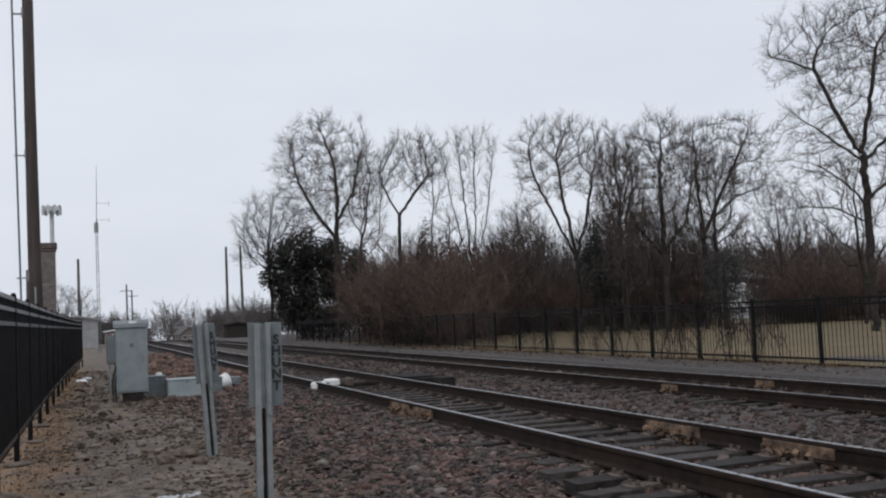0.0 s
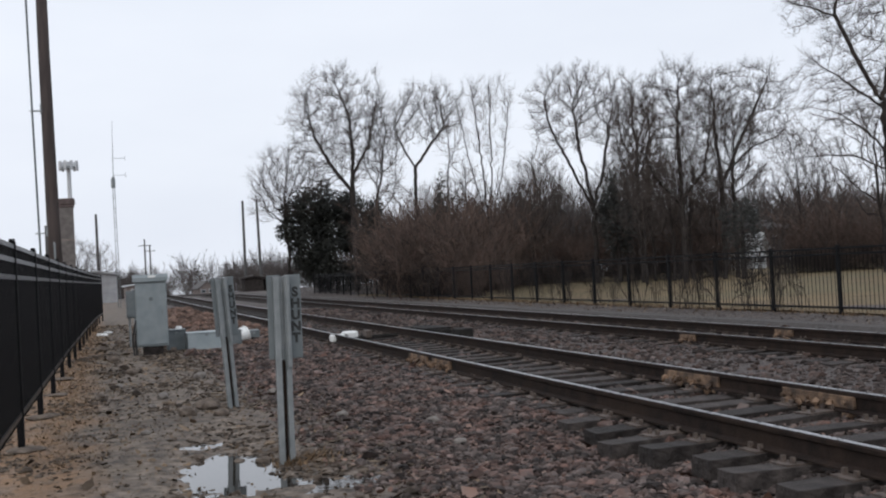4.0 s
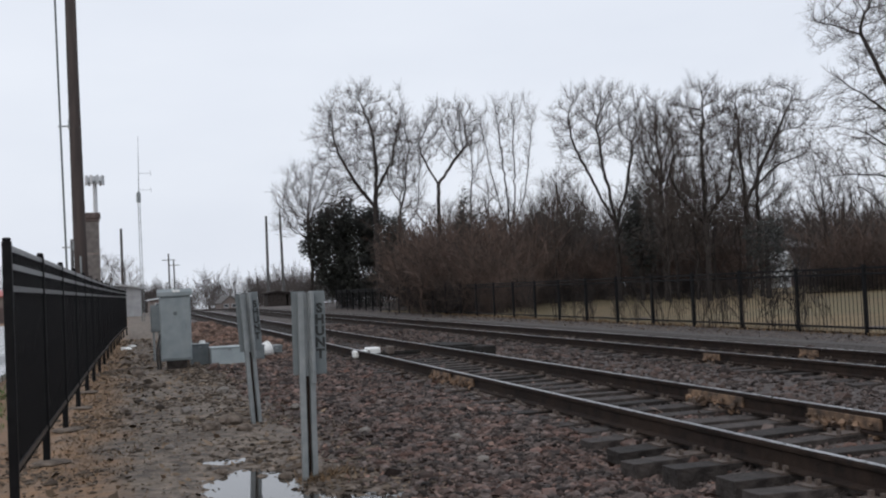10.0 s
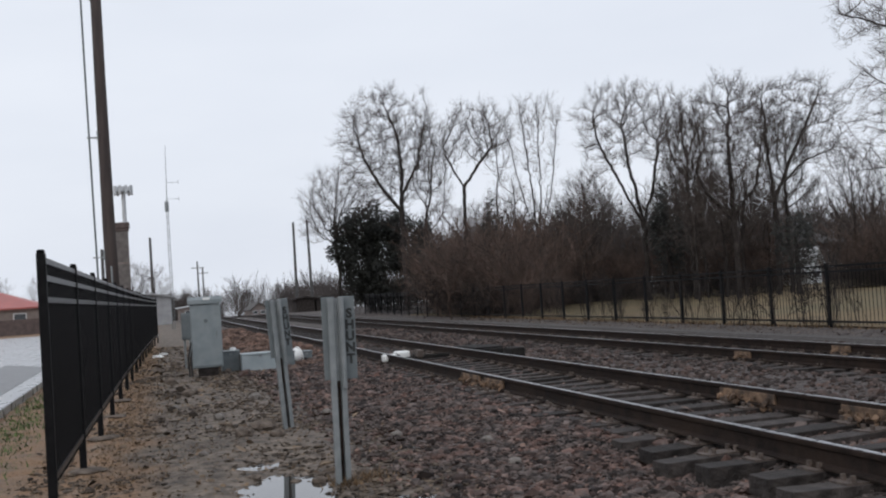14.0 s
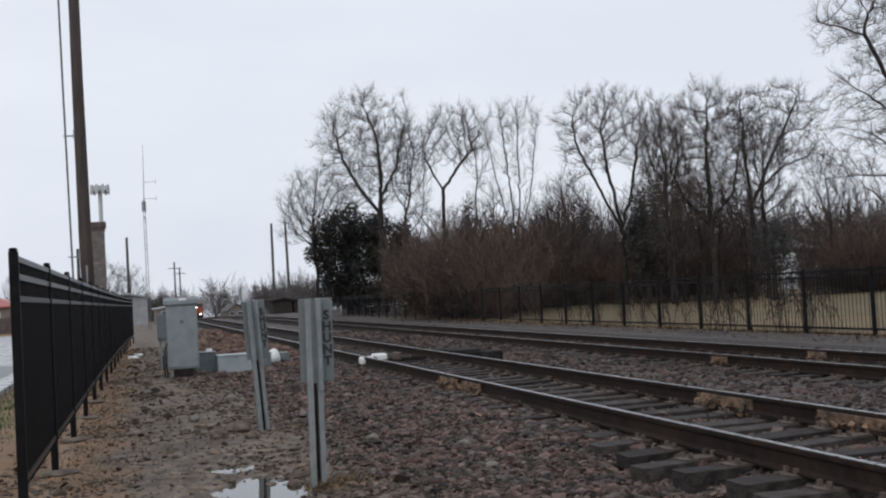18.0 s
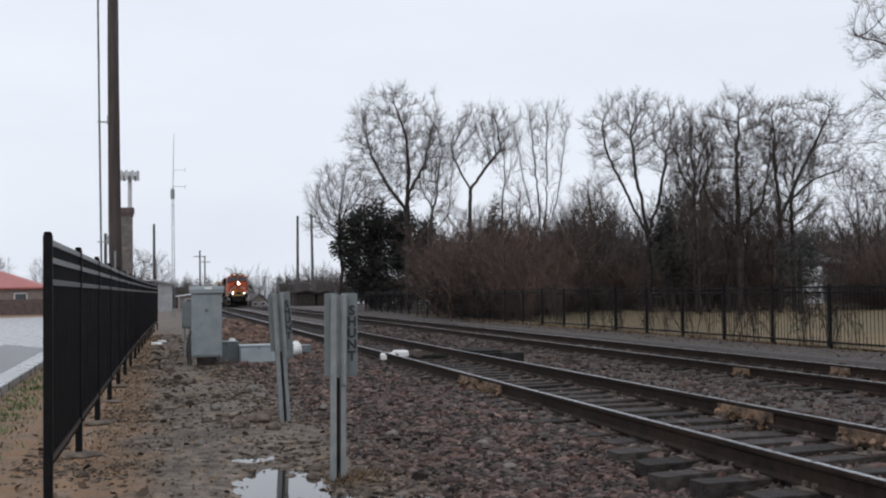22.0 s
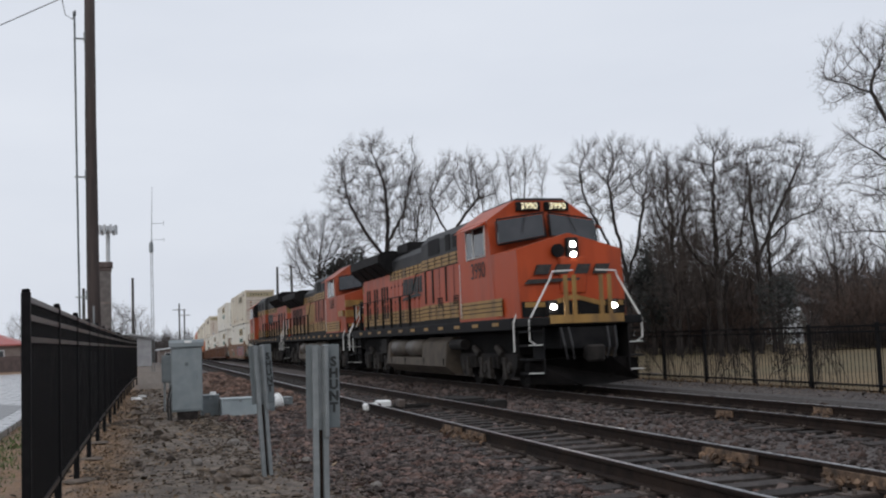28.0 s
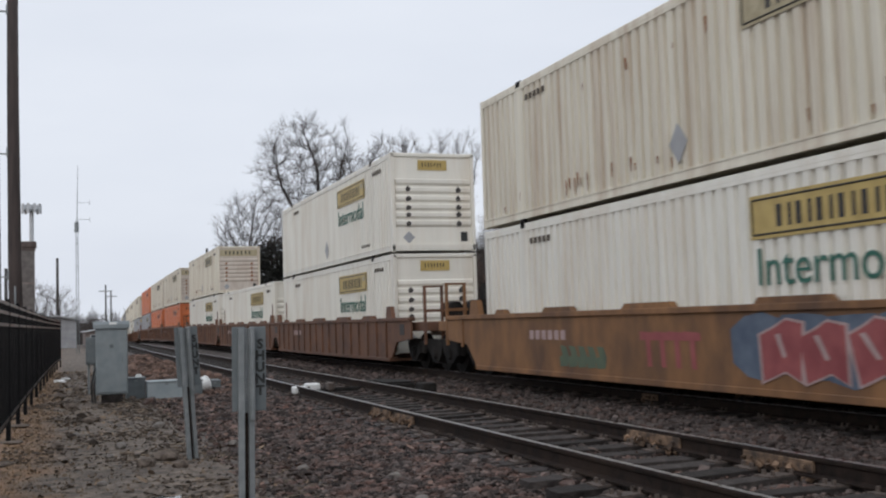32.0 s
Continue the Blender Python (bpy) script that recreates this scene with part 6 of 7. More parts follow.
    boxes("gate_post", [(u - 0.05, u + 0.05, -0.76, -0.72, 1.78, 2.75) for u in (-0.5, -0.28, 0.42, 0.64)], M["yellow"], loco, "ochre gate post")
    boxes("anticlimber", [(-0.95, 0.95, -0.82, -0.74, 1.6, 1.8)], M["yellow"], loco, "ochre front sill")
    b = fresh()
    prism(b, [(-1.42, 0.2), (-0.3, 0.14), (0.3, 0.14), (1.42, 0.2), (1.42, 0.72), (0.5, 0.8), (-0.5, 0.8), (-1.42, 0.72)], "y", -0.85, -0.55)
    for v in b.verts:
        if abs(v.co.x) > 1:
            v.co.y += 0.35
        elif v.co.z < 0.3:
            v.co.y -= 0.2
    part("plow", b, M["shade_black"], loco)
    for y, d in ((-0.8, -1), (21.25, 1)):
        b = fresh()
        box(b, -0.16, 0.16, min(y, y + d * 0.45), max(y, y + d * 0.45), 0.72, 1.05, 0.04)
        box(b, -0.24, 0.2, min(y + d * 0.3, y + d * 0.52), max(y + d * 0.3, y + d * 0.52), 0.68, 1.08, 0.05)
        part("coupler", b, M["truck"], loco)
        for u in (-0.7, -0.5, 0.5, 0.7):
            b = fresh()
            tube(b, [(u, y, 1.5), (u * 0.95, y + d * 0.16, 1.05), (u * 0.85, y + d * 0.1, 0.75)], 0.025, 5)
            part("air_hose", b, M["cable"], loco)
    for s in (-1, 1):
        b = fresh()
        tube(b, [(s * 1.3, 4.9, 1.15), (s * 1.3, 6.1, 1.15)], 0.16, 10)
        part("filter_drum", b, M["truck"], loco)
        boxes("battery_box", [(s * 1.0, s * 1.45, 14.3, 15.2, 0.85, 1.4)], M["truck"], loco, bevel=0.03)
    # blocks below the frame, coloured near black for the shade there
    boxes("traction_motor", [(-0.62, 0.62, y - 0.45, y + 0.45, 0.22, 1.0) for y in (1.42, 3.35, 5.28, 15.12, 17.05, 18.98)], M["shade_black"], loco, bevel=0.05)
    boxes("bogie_bolster", [(-1.15, 1.15, y - 2.5, y + 2.5, 0.86, 1.46) for y in (3.35, 17.05)], M["shade_black"], loco)
    b = fresh()
    prism(b, [(-0.98, 20.29), (0.98, 20.29), (0.98, 20.5), (0.7, 20.72), (-0.7, 20.72), (-0.98, 20.5)], "z", 1.8, 3.72)
    rear = part("rear_panel", b, paint, loco)
    for z0, z1 in ((1.95, 2.34), (3.34, 3.7)):
        b = fresh()
        prism(b, [(-0.986, 20.3), (0.986, 20.3), (0.986, 20.505), (0.704, 20.727), (-0.704, 20.727), (-0.986, 20.505)], "z", z0, z1)
        band = part("stripe_band", b, M["yellow"], rear, "ochre stripe band")
        for u in (0.25, 0.5, 0.75):
            b = fresh()
            z = z0 + (z1 - z0) * u
            prism(b, [(-0.992, 20.3), (0.992, 20.3), (0.992, 20.51), (0.708, 20.733), (-0.708, 20.733), (-0.992, 20.51)], "z", z, z + 0.022)
            part("pinstripe", b, M["loco_black"], band)
    lettering("road_number", number, 0.34, M["logo_black"], Matrix.Translation((0.2, 20.728, 3.12)) @ Euler((radians(90), 0, radians(180))).to_matrix().to_4x4(), rear, 0.003)
    b = fresh()
    prism(b, [(-1.0, 20.4), (1.0, 20.4), (1.0, 20.7), (0.7, 20.95), (-0.7, 20.95), (-1.0, 20.7)], "z", 3.72, 4.7 - drop)
    cap = part("rear_roof", b, M["loco_black"], loco)
    for z in (4.1, 4.36):
        b = fresh()
        tube(b, [(0, 20.94, z), (0, 20.99, z)], 0.09, 12)
        part("rear_lamp", b, M["silver"], cap, "unlit round rear lamp")
    return loco, wheels


def build_container(label, body, end_mat, panel, word, rusty=False, h=2.9):
    """A 53 foot box: fluted side walls, posts, ribbed front end, panels with word marks."""
    c = thing("freight_container", label, "container", "freight containers")
    L, W = 16.15, 1.295
    b = fresh()
    box(b, -W, W, 0, L, h - 0.11, h, 0.015)
    roof = part("roof", b, body, c)
    b = fresh()
    for x in (-W, W - 0.07):
        lip = 0.012 if x > 0 else -0.012
        box(b, min(x, x + lip), max(x + 0.07, x + 0.07 + lip), 0.05, L - 0.05, 0.03, 0.08)
        box(b, x, x + 0.07, 0.05, L - 0.05, 0.08, 0.2)
        box(b, min(x, x + lip), max(x + 0.07, x + 0.07 + lip), 0.05, L - 0.05, 0.17, 0.2)
        box(b, x, x + 0.07, 0.05, L - 0.05, h - 0.16, h - 0.1)
    for y in (0, L - 0.12):
        box(b, -W, W, y, y + 0.12, 0.03, 0.2)
    box(b, -W + 0.1, W - 0.1, 0.1, L - 0.1, 0.1, 0.18)
    part("floor_frame", b, body, c)
    flutes = 58
    step = (L - 0.3) / flutes
    for s in (-1, 1):
        v, f = [], []
        x_out, x_in = s * (W - 0.01), s * (W - 0.085)
        k = 0
        y = 0.15
        for i in range(flutes):
            for u, x in ((0.0, x_in), (0.1, x_out), (0.68, x_out), (0.78, x_in)):
                v += [(x, y + u * step, 0.19), (x, y + u * step, h - 0.13)]
                if k:
                    a = 2 * (k - 1)
                    f.append((a, a + 2, a + 3, a + 1) if s > 0 else (a, a + 1, a + 3, a + 2))
                k += 1
            y += step
        raw("side_wall", v, f, body, c)
    boxes("post", [(x, x + 0.102, y, y + 0.15, 0.0, h + 0.006) for y in (0.0, 2.05, L - 2.2, L - 0.16) for x in (-W - 0.002, W - 0.1)], body, c, bevel=0.008)
    boxes("corner_casting", [(x, x + 0.066, y - 0.03, y + 0.18, z, z + 0.12) for y in (2.05, L - 2.2) for x in (-W - 0.006, W - 0.06) for z in (-0.09, h - 0.1)], M["truck"], c)
    b = fresh()
    box(b, -W + 0.1, W - 0.1, 0.05, 0.1, 0.05, h - 0.05)
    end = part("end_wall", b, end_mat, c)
    for k in range(6):
        z = 0.72 + k * 0.245
        b = fresh()
        prism(b, [(0.05, z), (0.0, z + 0.07), (0.0, z + 0.17), (0.05, z + 0.2)], "x", -W + 0.14, W - 0.14)
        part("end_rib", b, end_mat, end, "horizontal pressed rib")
    b = fresh()
    half, low = (0.45, h - 0.5) if word else (W - 0.14, h - 0.6)
    box(b, -half, half, 0.03, 0.052, low, h - 0.2)
    ep = part("end_panel", b, M[panel], end)
    for k in range(7):
        x = half * (-0.72 + k * 0.21)
        b = fresh()
        box(b, x, x + half * 0.07, 0.022, 0.03, low + 0.1, h - 0.28)
        part("end_mark", b, M["logo_black"], ep)
    rr = random.Random(3)
    for sx in (-0.78, 0.78):
        for k in range(5):
            z = 0.74 + k * 0.245 + rr.uniform(-0.02, 0.05)
            b = fresh()
            prism(b, [(sx - 0.05, z), (sx + 0.06, z + 0.02), (sx + rr.uniform(0.05, 0.11), z + 0.1), (sx, z + rr.uniform(0.14, 0.2)), (sx - 0.08, z + 0.09)], "y", -0.004, 0.003)
            part("end_smear", b, M["smear"] if word else M["rust"], end, "dark smear across the pressed rib")
    b = fresh()
    prism(b, [(-0.95, 0.42), (-0.77, 0.24), (-0.59, 0.42), (-0.77, 0.6)], "y", 0.04, 0.05)
    part("placard", b, M["container_grey"], end)
    b = fresh()
    box(b, 0.85, 1.05, 0.035, 0.05, 0.3, 0.58)
    part("data_plate", b, M["black"], end)
    b = fresh()
    box(b, -W + 0.1, W - 0.1, L - 0.1, L - 0.05, 0.05, h - 0.05)
    for x in (-0.8, -0.3, 0.3, 0.8):
        tube(b, [(x, L - 0.02, 0.15), (x, L - 0.02, h - 0.15)], 0.025, 6)
    part("doors", b, body, c)
    z0, z1 = 1.93, 2.53
    for s in (-1, 1):
        x = s * (W + 0.001)
        y0 = 2.85
        b = fresh()
        box(b, min(x, x + s * 0.008), max(x, x + s * 0.008), y0, y0 + 3.5, z0, z1)
        pn = part("side_panel", b, M[panel], c)
        for k in range(12):
            y = y0 + 0.62 + k * 0.2
            xx = x + s * 0.008
            b = fresh()
            box(b, min(xx, xx + s * 0.006), max(xx, xx + s * 0.006), y, y + (0.06, 0.1)[k % 2], z0 + 0.14, z1 - 0.16)
            part("panel_mark", b, M["logo_black"], pn, "plain dark bar of a word mark")
        b = fresh()
        prism(b, [(y0 + 0.14, z0 + 0.34), (y0 + 0.46, z0 + 0.3), (y0 + 0.5, z1 - 0.14), (y0 + 0.2, z1 - 0.12)], "x", min(x + s * 0.008, x + s * 0.013), max(x + s * 0.008, x + s * 0.013))
        part("panel_emblem", b, M["sign_tan"], pn, "pale plain emblem")
        b = fresh()
        for a, q in (((y0 + 0.06, z0 + 0.06), (y0 + 3.44, z0 + 0.06)), ((y0 + 0.06, z1 - 0.06), (y0 + 3.44, z1 - 0.06)), ((y0 + 0.06, z0 + 0.06), (y0 + 0.06, z1 - 0.06)), ((y0 + 3.44, z0 + 0.06), (y0 + 3.44, z1 - 0.06))):
            tube(b, [(x + s * 0.009, a[0], a[1]), (x + s * 0.009, q[0], q[1])], 0.015, 4)
        part("panel_border", b, M["logo_black"], pn)
        if word:
            lettering("wording", word, 0.74, M["logo_green"], Matrix.Translation((x + s * 0.006, y0 + 1.78, 1.52)) @ Euler((radians(90), 0, radians(90 * s))).to_matrix().to_4x4(), c, 0.004)
        b = fresh()
        prism(b, [(7.8, 0.62), (8.06, 0.3), (8.32, 0.62), (8.06, 0.94)], "x", min(x, x + s * 0.006), max(x, x + s * 0.006))
        part("side_placard", b, M["container_grey"], c, "grey diamond placard")
        b = fresh()
        for k in range(5):
            for yy in (1.0, L - 3.4):
                box(b, min(x, x + s * 0.005), max(x, x + s * 0.005), yy + k * 0.2, yy + k * 0.2 + 0.13, h - 0.45, h - 0.33)
        for k in range(6):
            box(b, min(x, x + s * 0.005), max(x, x + s * 0.005), 2.4 + k * 0.17, 2.4 + k * 0.17 + 0.1, 0.34, 0.42)
        part("markings", b, M["tank"], c, "small dark data lines")
        if rusty:
            rr = random.Random(9)
            for k in range(26):
                y = rr.choice((rr.uniform(2.0, 15.5), rr.uniform(9.3, 11.6)))
                z, tall, w = rr.choice((0.3, 0.42, h - 0.75, rr.uniform(0.4, 2.4))), rr.uniform(0.06, 0.3), rr.uniform(0.015, 0.05)
                b = fresh()
                prism(b, [(y, z), (y + w * 0.5, z - 0.04), (y + w, z + tall * 0.3), (y + w * 1.3, z + tall), (y - w * 0.2, z + tall * 0.9)], "x", min(x - s * 0.004, x + s * 0.003), max(x - s * 0.004, x + s * 0.003))
                part("rust_run", b, M["rust"], c, "brown rust run below a dent")
    return c


def build_well_car(label, paint, ribbed, graffiti):
    """A container well: deep side sills, chords, end decks with posts, and bogies."""
    car = thing("well_car", label, "freight car", "well cars")
    L = 20.3
    for s in (-1, 1):
        x0, x1 = (s * 1.44, s * 1.5) if s > 0 else (-1.5, -1.44)
        b = fresh()
        prism(b, [(0.0, 1.36), (L, 1.36), (L, 0.85), (L - 1.3, 0.75), (L - 1.9, 0.24), (1.9, 0.24), (1.3, 0.75), (0.0, 0.85)], "x", x0, x1)
        side = part("side_sill", b, paint, car)
        b = fresh()
        box(b, min(s * 1.36, s * 1.55), max(s * 1.36, s * 1.55), 0, L, 1.33, 1.43, 0.01)
        box(b, min(s * 1.3, s * 1.54), max(s * 1.3, s * 1.54), 1.9, L - 1.9, 0.2, 0.3, 0.01)
        part("chord", b, paint, side)
        if ribbed:
            boxes("rib", [(s * 1.5, s * 1.55, 2.2 + k * 1.0, 2.29 + k * 1.0, 0.3, 1.34) for k in range(17)], paint, side)
        else:
            boxes("rib", [(s * 1.5, s * 1.535, y, y + 0.1, 0.7, 1.34) for y in (0.9, L - 1.1)], paint, side)
        for y, n in ((1.7, 0.6), (3.6, 1.3), (6.6, 1.6), (10.2, 1.6), (13.6, 1.3), (L - 3.6, 0.6), (L - 2.1, 0.6)):
            top = 1.76 if y in (1.7, L - 2.1) else 1.52
            b = fresh()
            prism(b, [(y, 1.42), (y + n, 1.42), (y + n - 0.12, top), (y + 0.12, top)], "x", min(s * 1.38, s * 1.5), max(s * 1.38, s * 1.5))
            part("guide", b, paint, side, "container guide lug")
        b = fresh()
        box(b, min(s * 1.5, s * 1.512), max(s * 1.5, s * 1.512), 0.55, 0.95, 0.95, 1.25)
        part("data_panel", b, M["logo_black"], side)
        b = fresh()
        for k in range(6):
            box(b, min(s * 1.5, s * 1.51), max(s * 1.5, s * 1.51), L - 6.4 + k * 0.28, L - 6.22 + k * 0.28, 0.9, 1.08)
        part("reporting_marks", b, M["spray_pink"], side)
        if graffiti:
            rng = random.Random(5)

            def spray(name, m, outline, off, label):
                q = fresh()
                prism(q, outline, "x", min(s * (off - 0.003), s * off), max(s * (off - 0.003), s * off))
                part(name, q, M[m], side, label)

            for k in range(7):       # a blue-grey cloud behind fat red shapes with pale edges
                y = 2.9 + k * 0.85
                spray("graffiti_cloud", "spray_blue", [(y + 0.75 * math.cos(w) * rng.uniform(0.8, 1.2), 0.86 + 0.5 * math.sin(w) * rng.uniform(0.75, 1.0)) for w in [j * math.tau / 12 for j in range(12)]], 1.505 + 0.0006 * k, "blue-grey sprayed cloud")
            for k in range(6):
                y, w, q = 3.0 + k * 0.85, rng.uniform(0.6, 0.8), rng.uniform(-0.25, 0.25)
                za, zb = 0.36 + rng.random() * 0.1, 1.16 + rng.random() * 0.12
                form = [(y, za), (y + w * 0.4, za + 0.12), (y + w, za - 0.03), (y + w + q, zb - 0.2), (y + w * 0.6 + q, zb - 0.1), (y + w * 0.3 + q, zb), (y + q - 0.1, zb - 0.05)]
                cy, cz = sum(p[0] for p in form) / 7, sum(p[1] for p in form) / 7
                spray("graffiti_edge", "spray_pink", [(cy + (u - cy) * 1.14, cz + (v - cz) * 1.09) for u, v in form], 1.512 + 0.001 * k, "pale sprayed outline")
                spray("graffiti_fill", "spray_red", form, 1.5135 + 0.001 * k, "red sprayed shape")
                spray("graffiti_shine", "spray_pink", [(cy - 0.1, cz - 0.1), (cy - 0.02, cz - 0.12), (cy + 0.08 + q, cz + 0.18), (cy - 0.02 + q, cz + 0.2)], 1.515 + 0.001 * k, "pale sprayed streak")
            for k in range(4):
                y = 9.6 + k * 0.42
                spray("graffiti_tag", "spray_red", [(y, 0.5), (y + 0.13, 0.5), (y + 0.17, 0.92), (y + 0.34, 0.92), (y + 0.34, 1.06), (y - 0.12, 1.04), (y - 0.12, 0.92), (y + 0.03, 0.92)], 1.505, "faded red tag")
            for k in range(5):
                y = 12.4 + k * 0.36
                spray("graffiti_tag", "spray_green", [(y, 0.42), (y + 0.3, 0.4), (y + 0.34, 0.58), (y + 0.2, 0.62), (y + 0.3, 0.8), (y + 0.05, 0.78), (y - 0.06, 0.6)], 1.505, "dull green tag")
    b = fresh()
    for k in range(9):
        y = 2.1 + k * 1.95
        box(b, -1.42, 1.42, y, y + 0.18, 0.2, 0.27)
    part("floor_beams", b, paint, car)
    for y0, y1 in ((-1.2, 1.5), (L - 1.5, L + 1.2)):
        b = fresh()
        box(b, -1.3, 1.3, y0 + 0.4, y1, 1.05, 1.3, 0.02)
        box(b, -0.35, 0.35, y0 - 0.2, y1 + 0.2, 0.9, 1.2)
        part("end_deck", b, paint, car)
    for y in (-0.6, L + 0.6):
        b = fresh()
        for x in (-1.28, -0.8, 1.28):
            box(b, x - 0.035, x + 0.035, y - 0.035, y + 0.035, 0.7, 2.25)
        box(b, -1.28, 1.28, y - 0.03, y + 0.03, 1.55, 1.62)
        box(b, -1.28, -0.8, y - 0.03, y + 0.03, 2.2, 2.25)
        part("end_frame", b, paint, car, "upright end posts and rails")
    b = fresh()
    for y in (-0.9, L + 0.2):
        tube(b, [(-0.5, y, 1.6), (-0.5, y + 0.7, 1.6)], 0.22, 12)
        tube(b, [(0.4, y + 0.3, 2.0), (0.48, y + 0.3, 2.0)], 0.3, 14)
    part("brake_gear", b, M["truck"], car, "brake cylinder and hand wheel")
    b = fresh()
    for y, d in ((-1.4, -1), (L + 1.4, 1)):
        box(b, -0.16, 0.16, min(y, y + d * 0.6), max(y, y + d * 0.6), 0.72, 1.02, 0.03)
    part("coupler", b, M["truck"], car)
    wheels = []
    for y in (0.0, L):
        wheels += build_truck(car, y, 1.78, 2, 0.48, 1.12)
    return car, wheels


SPEED = 22.2


def nose_y(t):
    """Where the leading nose is along the line."""
    return 24.05 - SPEED * (t - 28.0)


TRAIN = []      # thing, distance behind the nose, wheelbase, offset in the car's own space, turned about
lead, lead_wheels = build_locomotive("orange and black diesel locomotive with lit headlamps, leading", M["orange_bright"], M["orange_bright"], "3990", True, "swoosh", "swoosh")
TRAIN.append((lead, 0.0, 20.0, None, False))
second, second_wheels = build_locomotive("faded orange diesel locomotive with yellow nose stripes", M["orange_old"], M["orange"], "5169", False, "letters", "stripes")
TRAIN.append((second, 22.4, 20.0, None, False))
third, third_wheels = build_locomotive("weathered orange diesel locomotive running long hood first", M["orange"], M["orange"], "609", False, "swoosh", "swoosh", False)
TRAIN.append((third, 65.4, 20.0, None, True))

car_a, wheels_a = build_well_car("tan well car with sprayed graffiti, carrying stacked containers", M["wellcar_tan"], False, True)
car_b, wheels_b = build_well_car("rust brown ribbed well car carrying containers", M["wellcar"], True, False)
low_box = build_container("white fluted container with yellow panel and green wording", M["container"], M["container"], "sign_yellow", "Intermodal")
worn_box = build_container("weathered cream fluted container with worn tan panel", M["container_worn"], M["container_end"], "sign_tan", "", True)
orange_box = build_container("orange fluted freight container", M["container_orange"], M["container_orange"], "container_orange", "")
grey_box = build_container("grey fluted freight container", M["container_grey"], M["container_grey"], "sign_tan", "")
UNITS = [(70.64, "a", "w", "l"), (93.83, "b", "l", "l"), (112.1, "b", "", "l"), (130.4, "b", "w", "l"), (153.6, "b", "w", "o"), (171.9, "b", "w", "o"),
         (190.2, "b", "o", "g"), (213.4, "b", "w", "g"), (231.7, "b", "w", "l"), (250.0, "b", "w", "l"), (273.2, "b", "g", "l"), (291.5, "b", "w", "l"), (309.8, "b", "w", "o"), (333.0, "b", "w", "l")]
used = set()


def take(kind, source):
    """The first of a kind is the thing itself, later ones are copies."""
    if kind in used:
        return copy_thing(source, Matrix())
    used.add(kind)
    return source


for start, car_kind, upper, lower in UNITS:
    car = take(car_kind, car_a if car_kind == "a" else car_b)
    TRAIN.append((car, start - 2.08, 18.0, None, False))
    sources = {"l": low_box, "w": worn_box, "o": orange_box, "g": grey_box}
    for which, z in ((lower, 0.38), (upper, 3.34)):
        if which:
            TRAIN.append((take(which, sources[which]), start - 2.08, 18.0, Matrix.Translation((0, 2.08, z)), False))


def along(s0, base, t):
    """A vehicle's pose on the line at t seconds."""
    y = nose_y(t) + s0
    y2 = y + base
    a = Vector((FAR_X + bend(y), y, FAR_Z + fall(y)))
    d = Vector((FAR_X + bend(y2), y2, FAR_Z + fall(y2))) - a
    return Matrix.Translation(a) @ Matrix.Rotation(-math.atan2(d.x, d.y), 4, "Z") @ Matrix.Rotation(math.atan2(d.z, d.y), 4, "X")


ROLLING = [(lead_wheels, 0.53, 1), (second_wheels, 0.53, 1), (third_wheels, 0.53, -1), (wheels_a, 0.48, 1)]


def motions():
    for wheels, r, sense in ROLLING:
        turn = sense * SPEED / r / 30.0
        for w in wheels:
            home = Matrix.Translation(w.location)
            walk(w, [(k / 30.0, home @ Matrix.Rotation((k * turn) % math.tau, 4, "X")) for k in range(0, 961)])
    for ob, s0, base, offset, turned in TRAIN:
        rows = []
        for t in range(0, 33):
            m = along(s0 - (base if turned else 0), base, t)
            if turned:
                m = m @ Matrix.Translation((0, base, 0)) @ Matrix.Rotation(math.pi, 4, "Z")
            if offset:
                m = m @ offset
            rows.append((t, m))
        walk(ob, rows)


# ---- ties, plates and stones ----
def build_ties(track, cx, head, y_near, y_mid, y_far, seed):
    rng = random.Random(seed)
    b = fresh()
    box(b, -1.3, 1.3, -0.115, 0.115, -0.18, 0.0, 0.004)
    first = part("tie", b, M["tie"], track)
    tie_mesh = first.data
    b = fresh()
    box(b, -0.17, 0.17, -0.1, 0.1, 0.0, 0.014)
    for u in (-0.1, 0.1):
        box(b, u - 0.014, u + 0.014, 0.04, 0.07, 0.0, 0.055)
        box(b, u - 0.014, u + 0.014, -0.07, -0.04, 0.0, 0.055)
    plate_ob = part("tie_plate", b, M["plate"], first)
    plate_ob.location.x = -0.7525
    other = new("tie_plate", plate_ob.data)
    other.parent, other.location = first, (0.7525, 0, 0)
    y, k = y_near, 0
    while y < y_mid:
        z = head - 0.176 + fall(y)
        m = pose(cx + bend(y) + rng.gauss(0, 0.09), y, z - 0.008 - abs(rng.gauss(0, 0.008)), rng.gauss(0, 1.5), rng.gauss(0, 0.4), rng.gauss(0, 1.8))
        if k == 0:
            first.matrix_basis = m
        else:
            o = new("tie", tie_mesh)
            o.parent, o.matrix_basis = track, m
            for side in (-0.7525, 0.7525):
                q = new("tie_plate", plate_ob.data)
                q.parent, q.location = o, (side, 0, 0)
        y += 0.54 + rng.gauss(0, 0.015)
        k += 1
    b = fresh()
    while y < y_far:
        z = head - 0.176 + fall(y)
        box(b, cx + bend(y) - 1.3, cx + bend(y) + 1.3, y - 0.11, y + 0.11, z - 0.1, z)
        y += 0.54
    o = part("far_ties", b, M["tie"], track)
    o["kind"] = "stuff"


build_ties(near_track, NEAR_X, NEAR_Z, 3.2, 36, 110, 3)
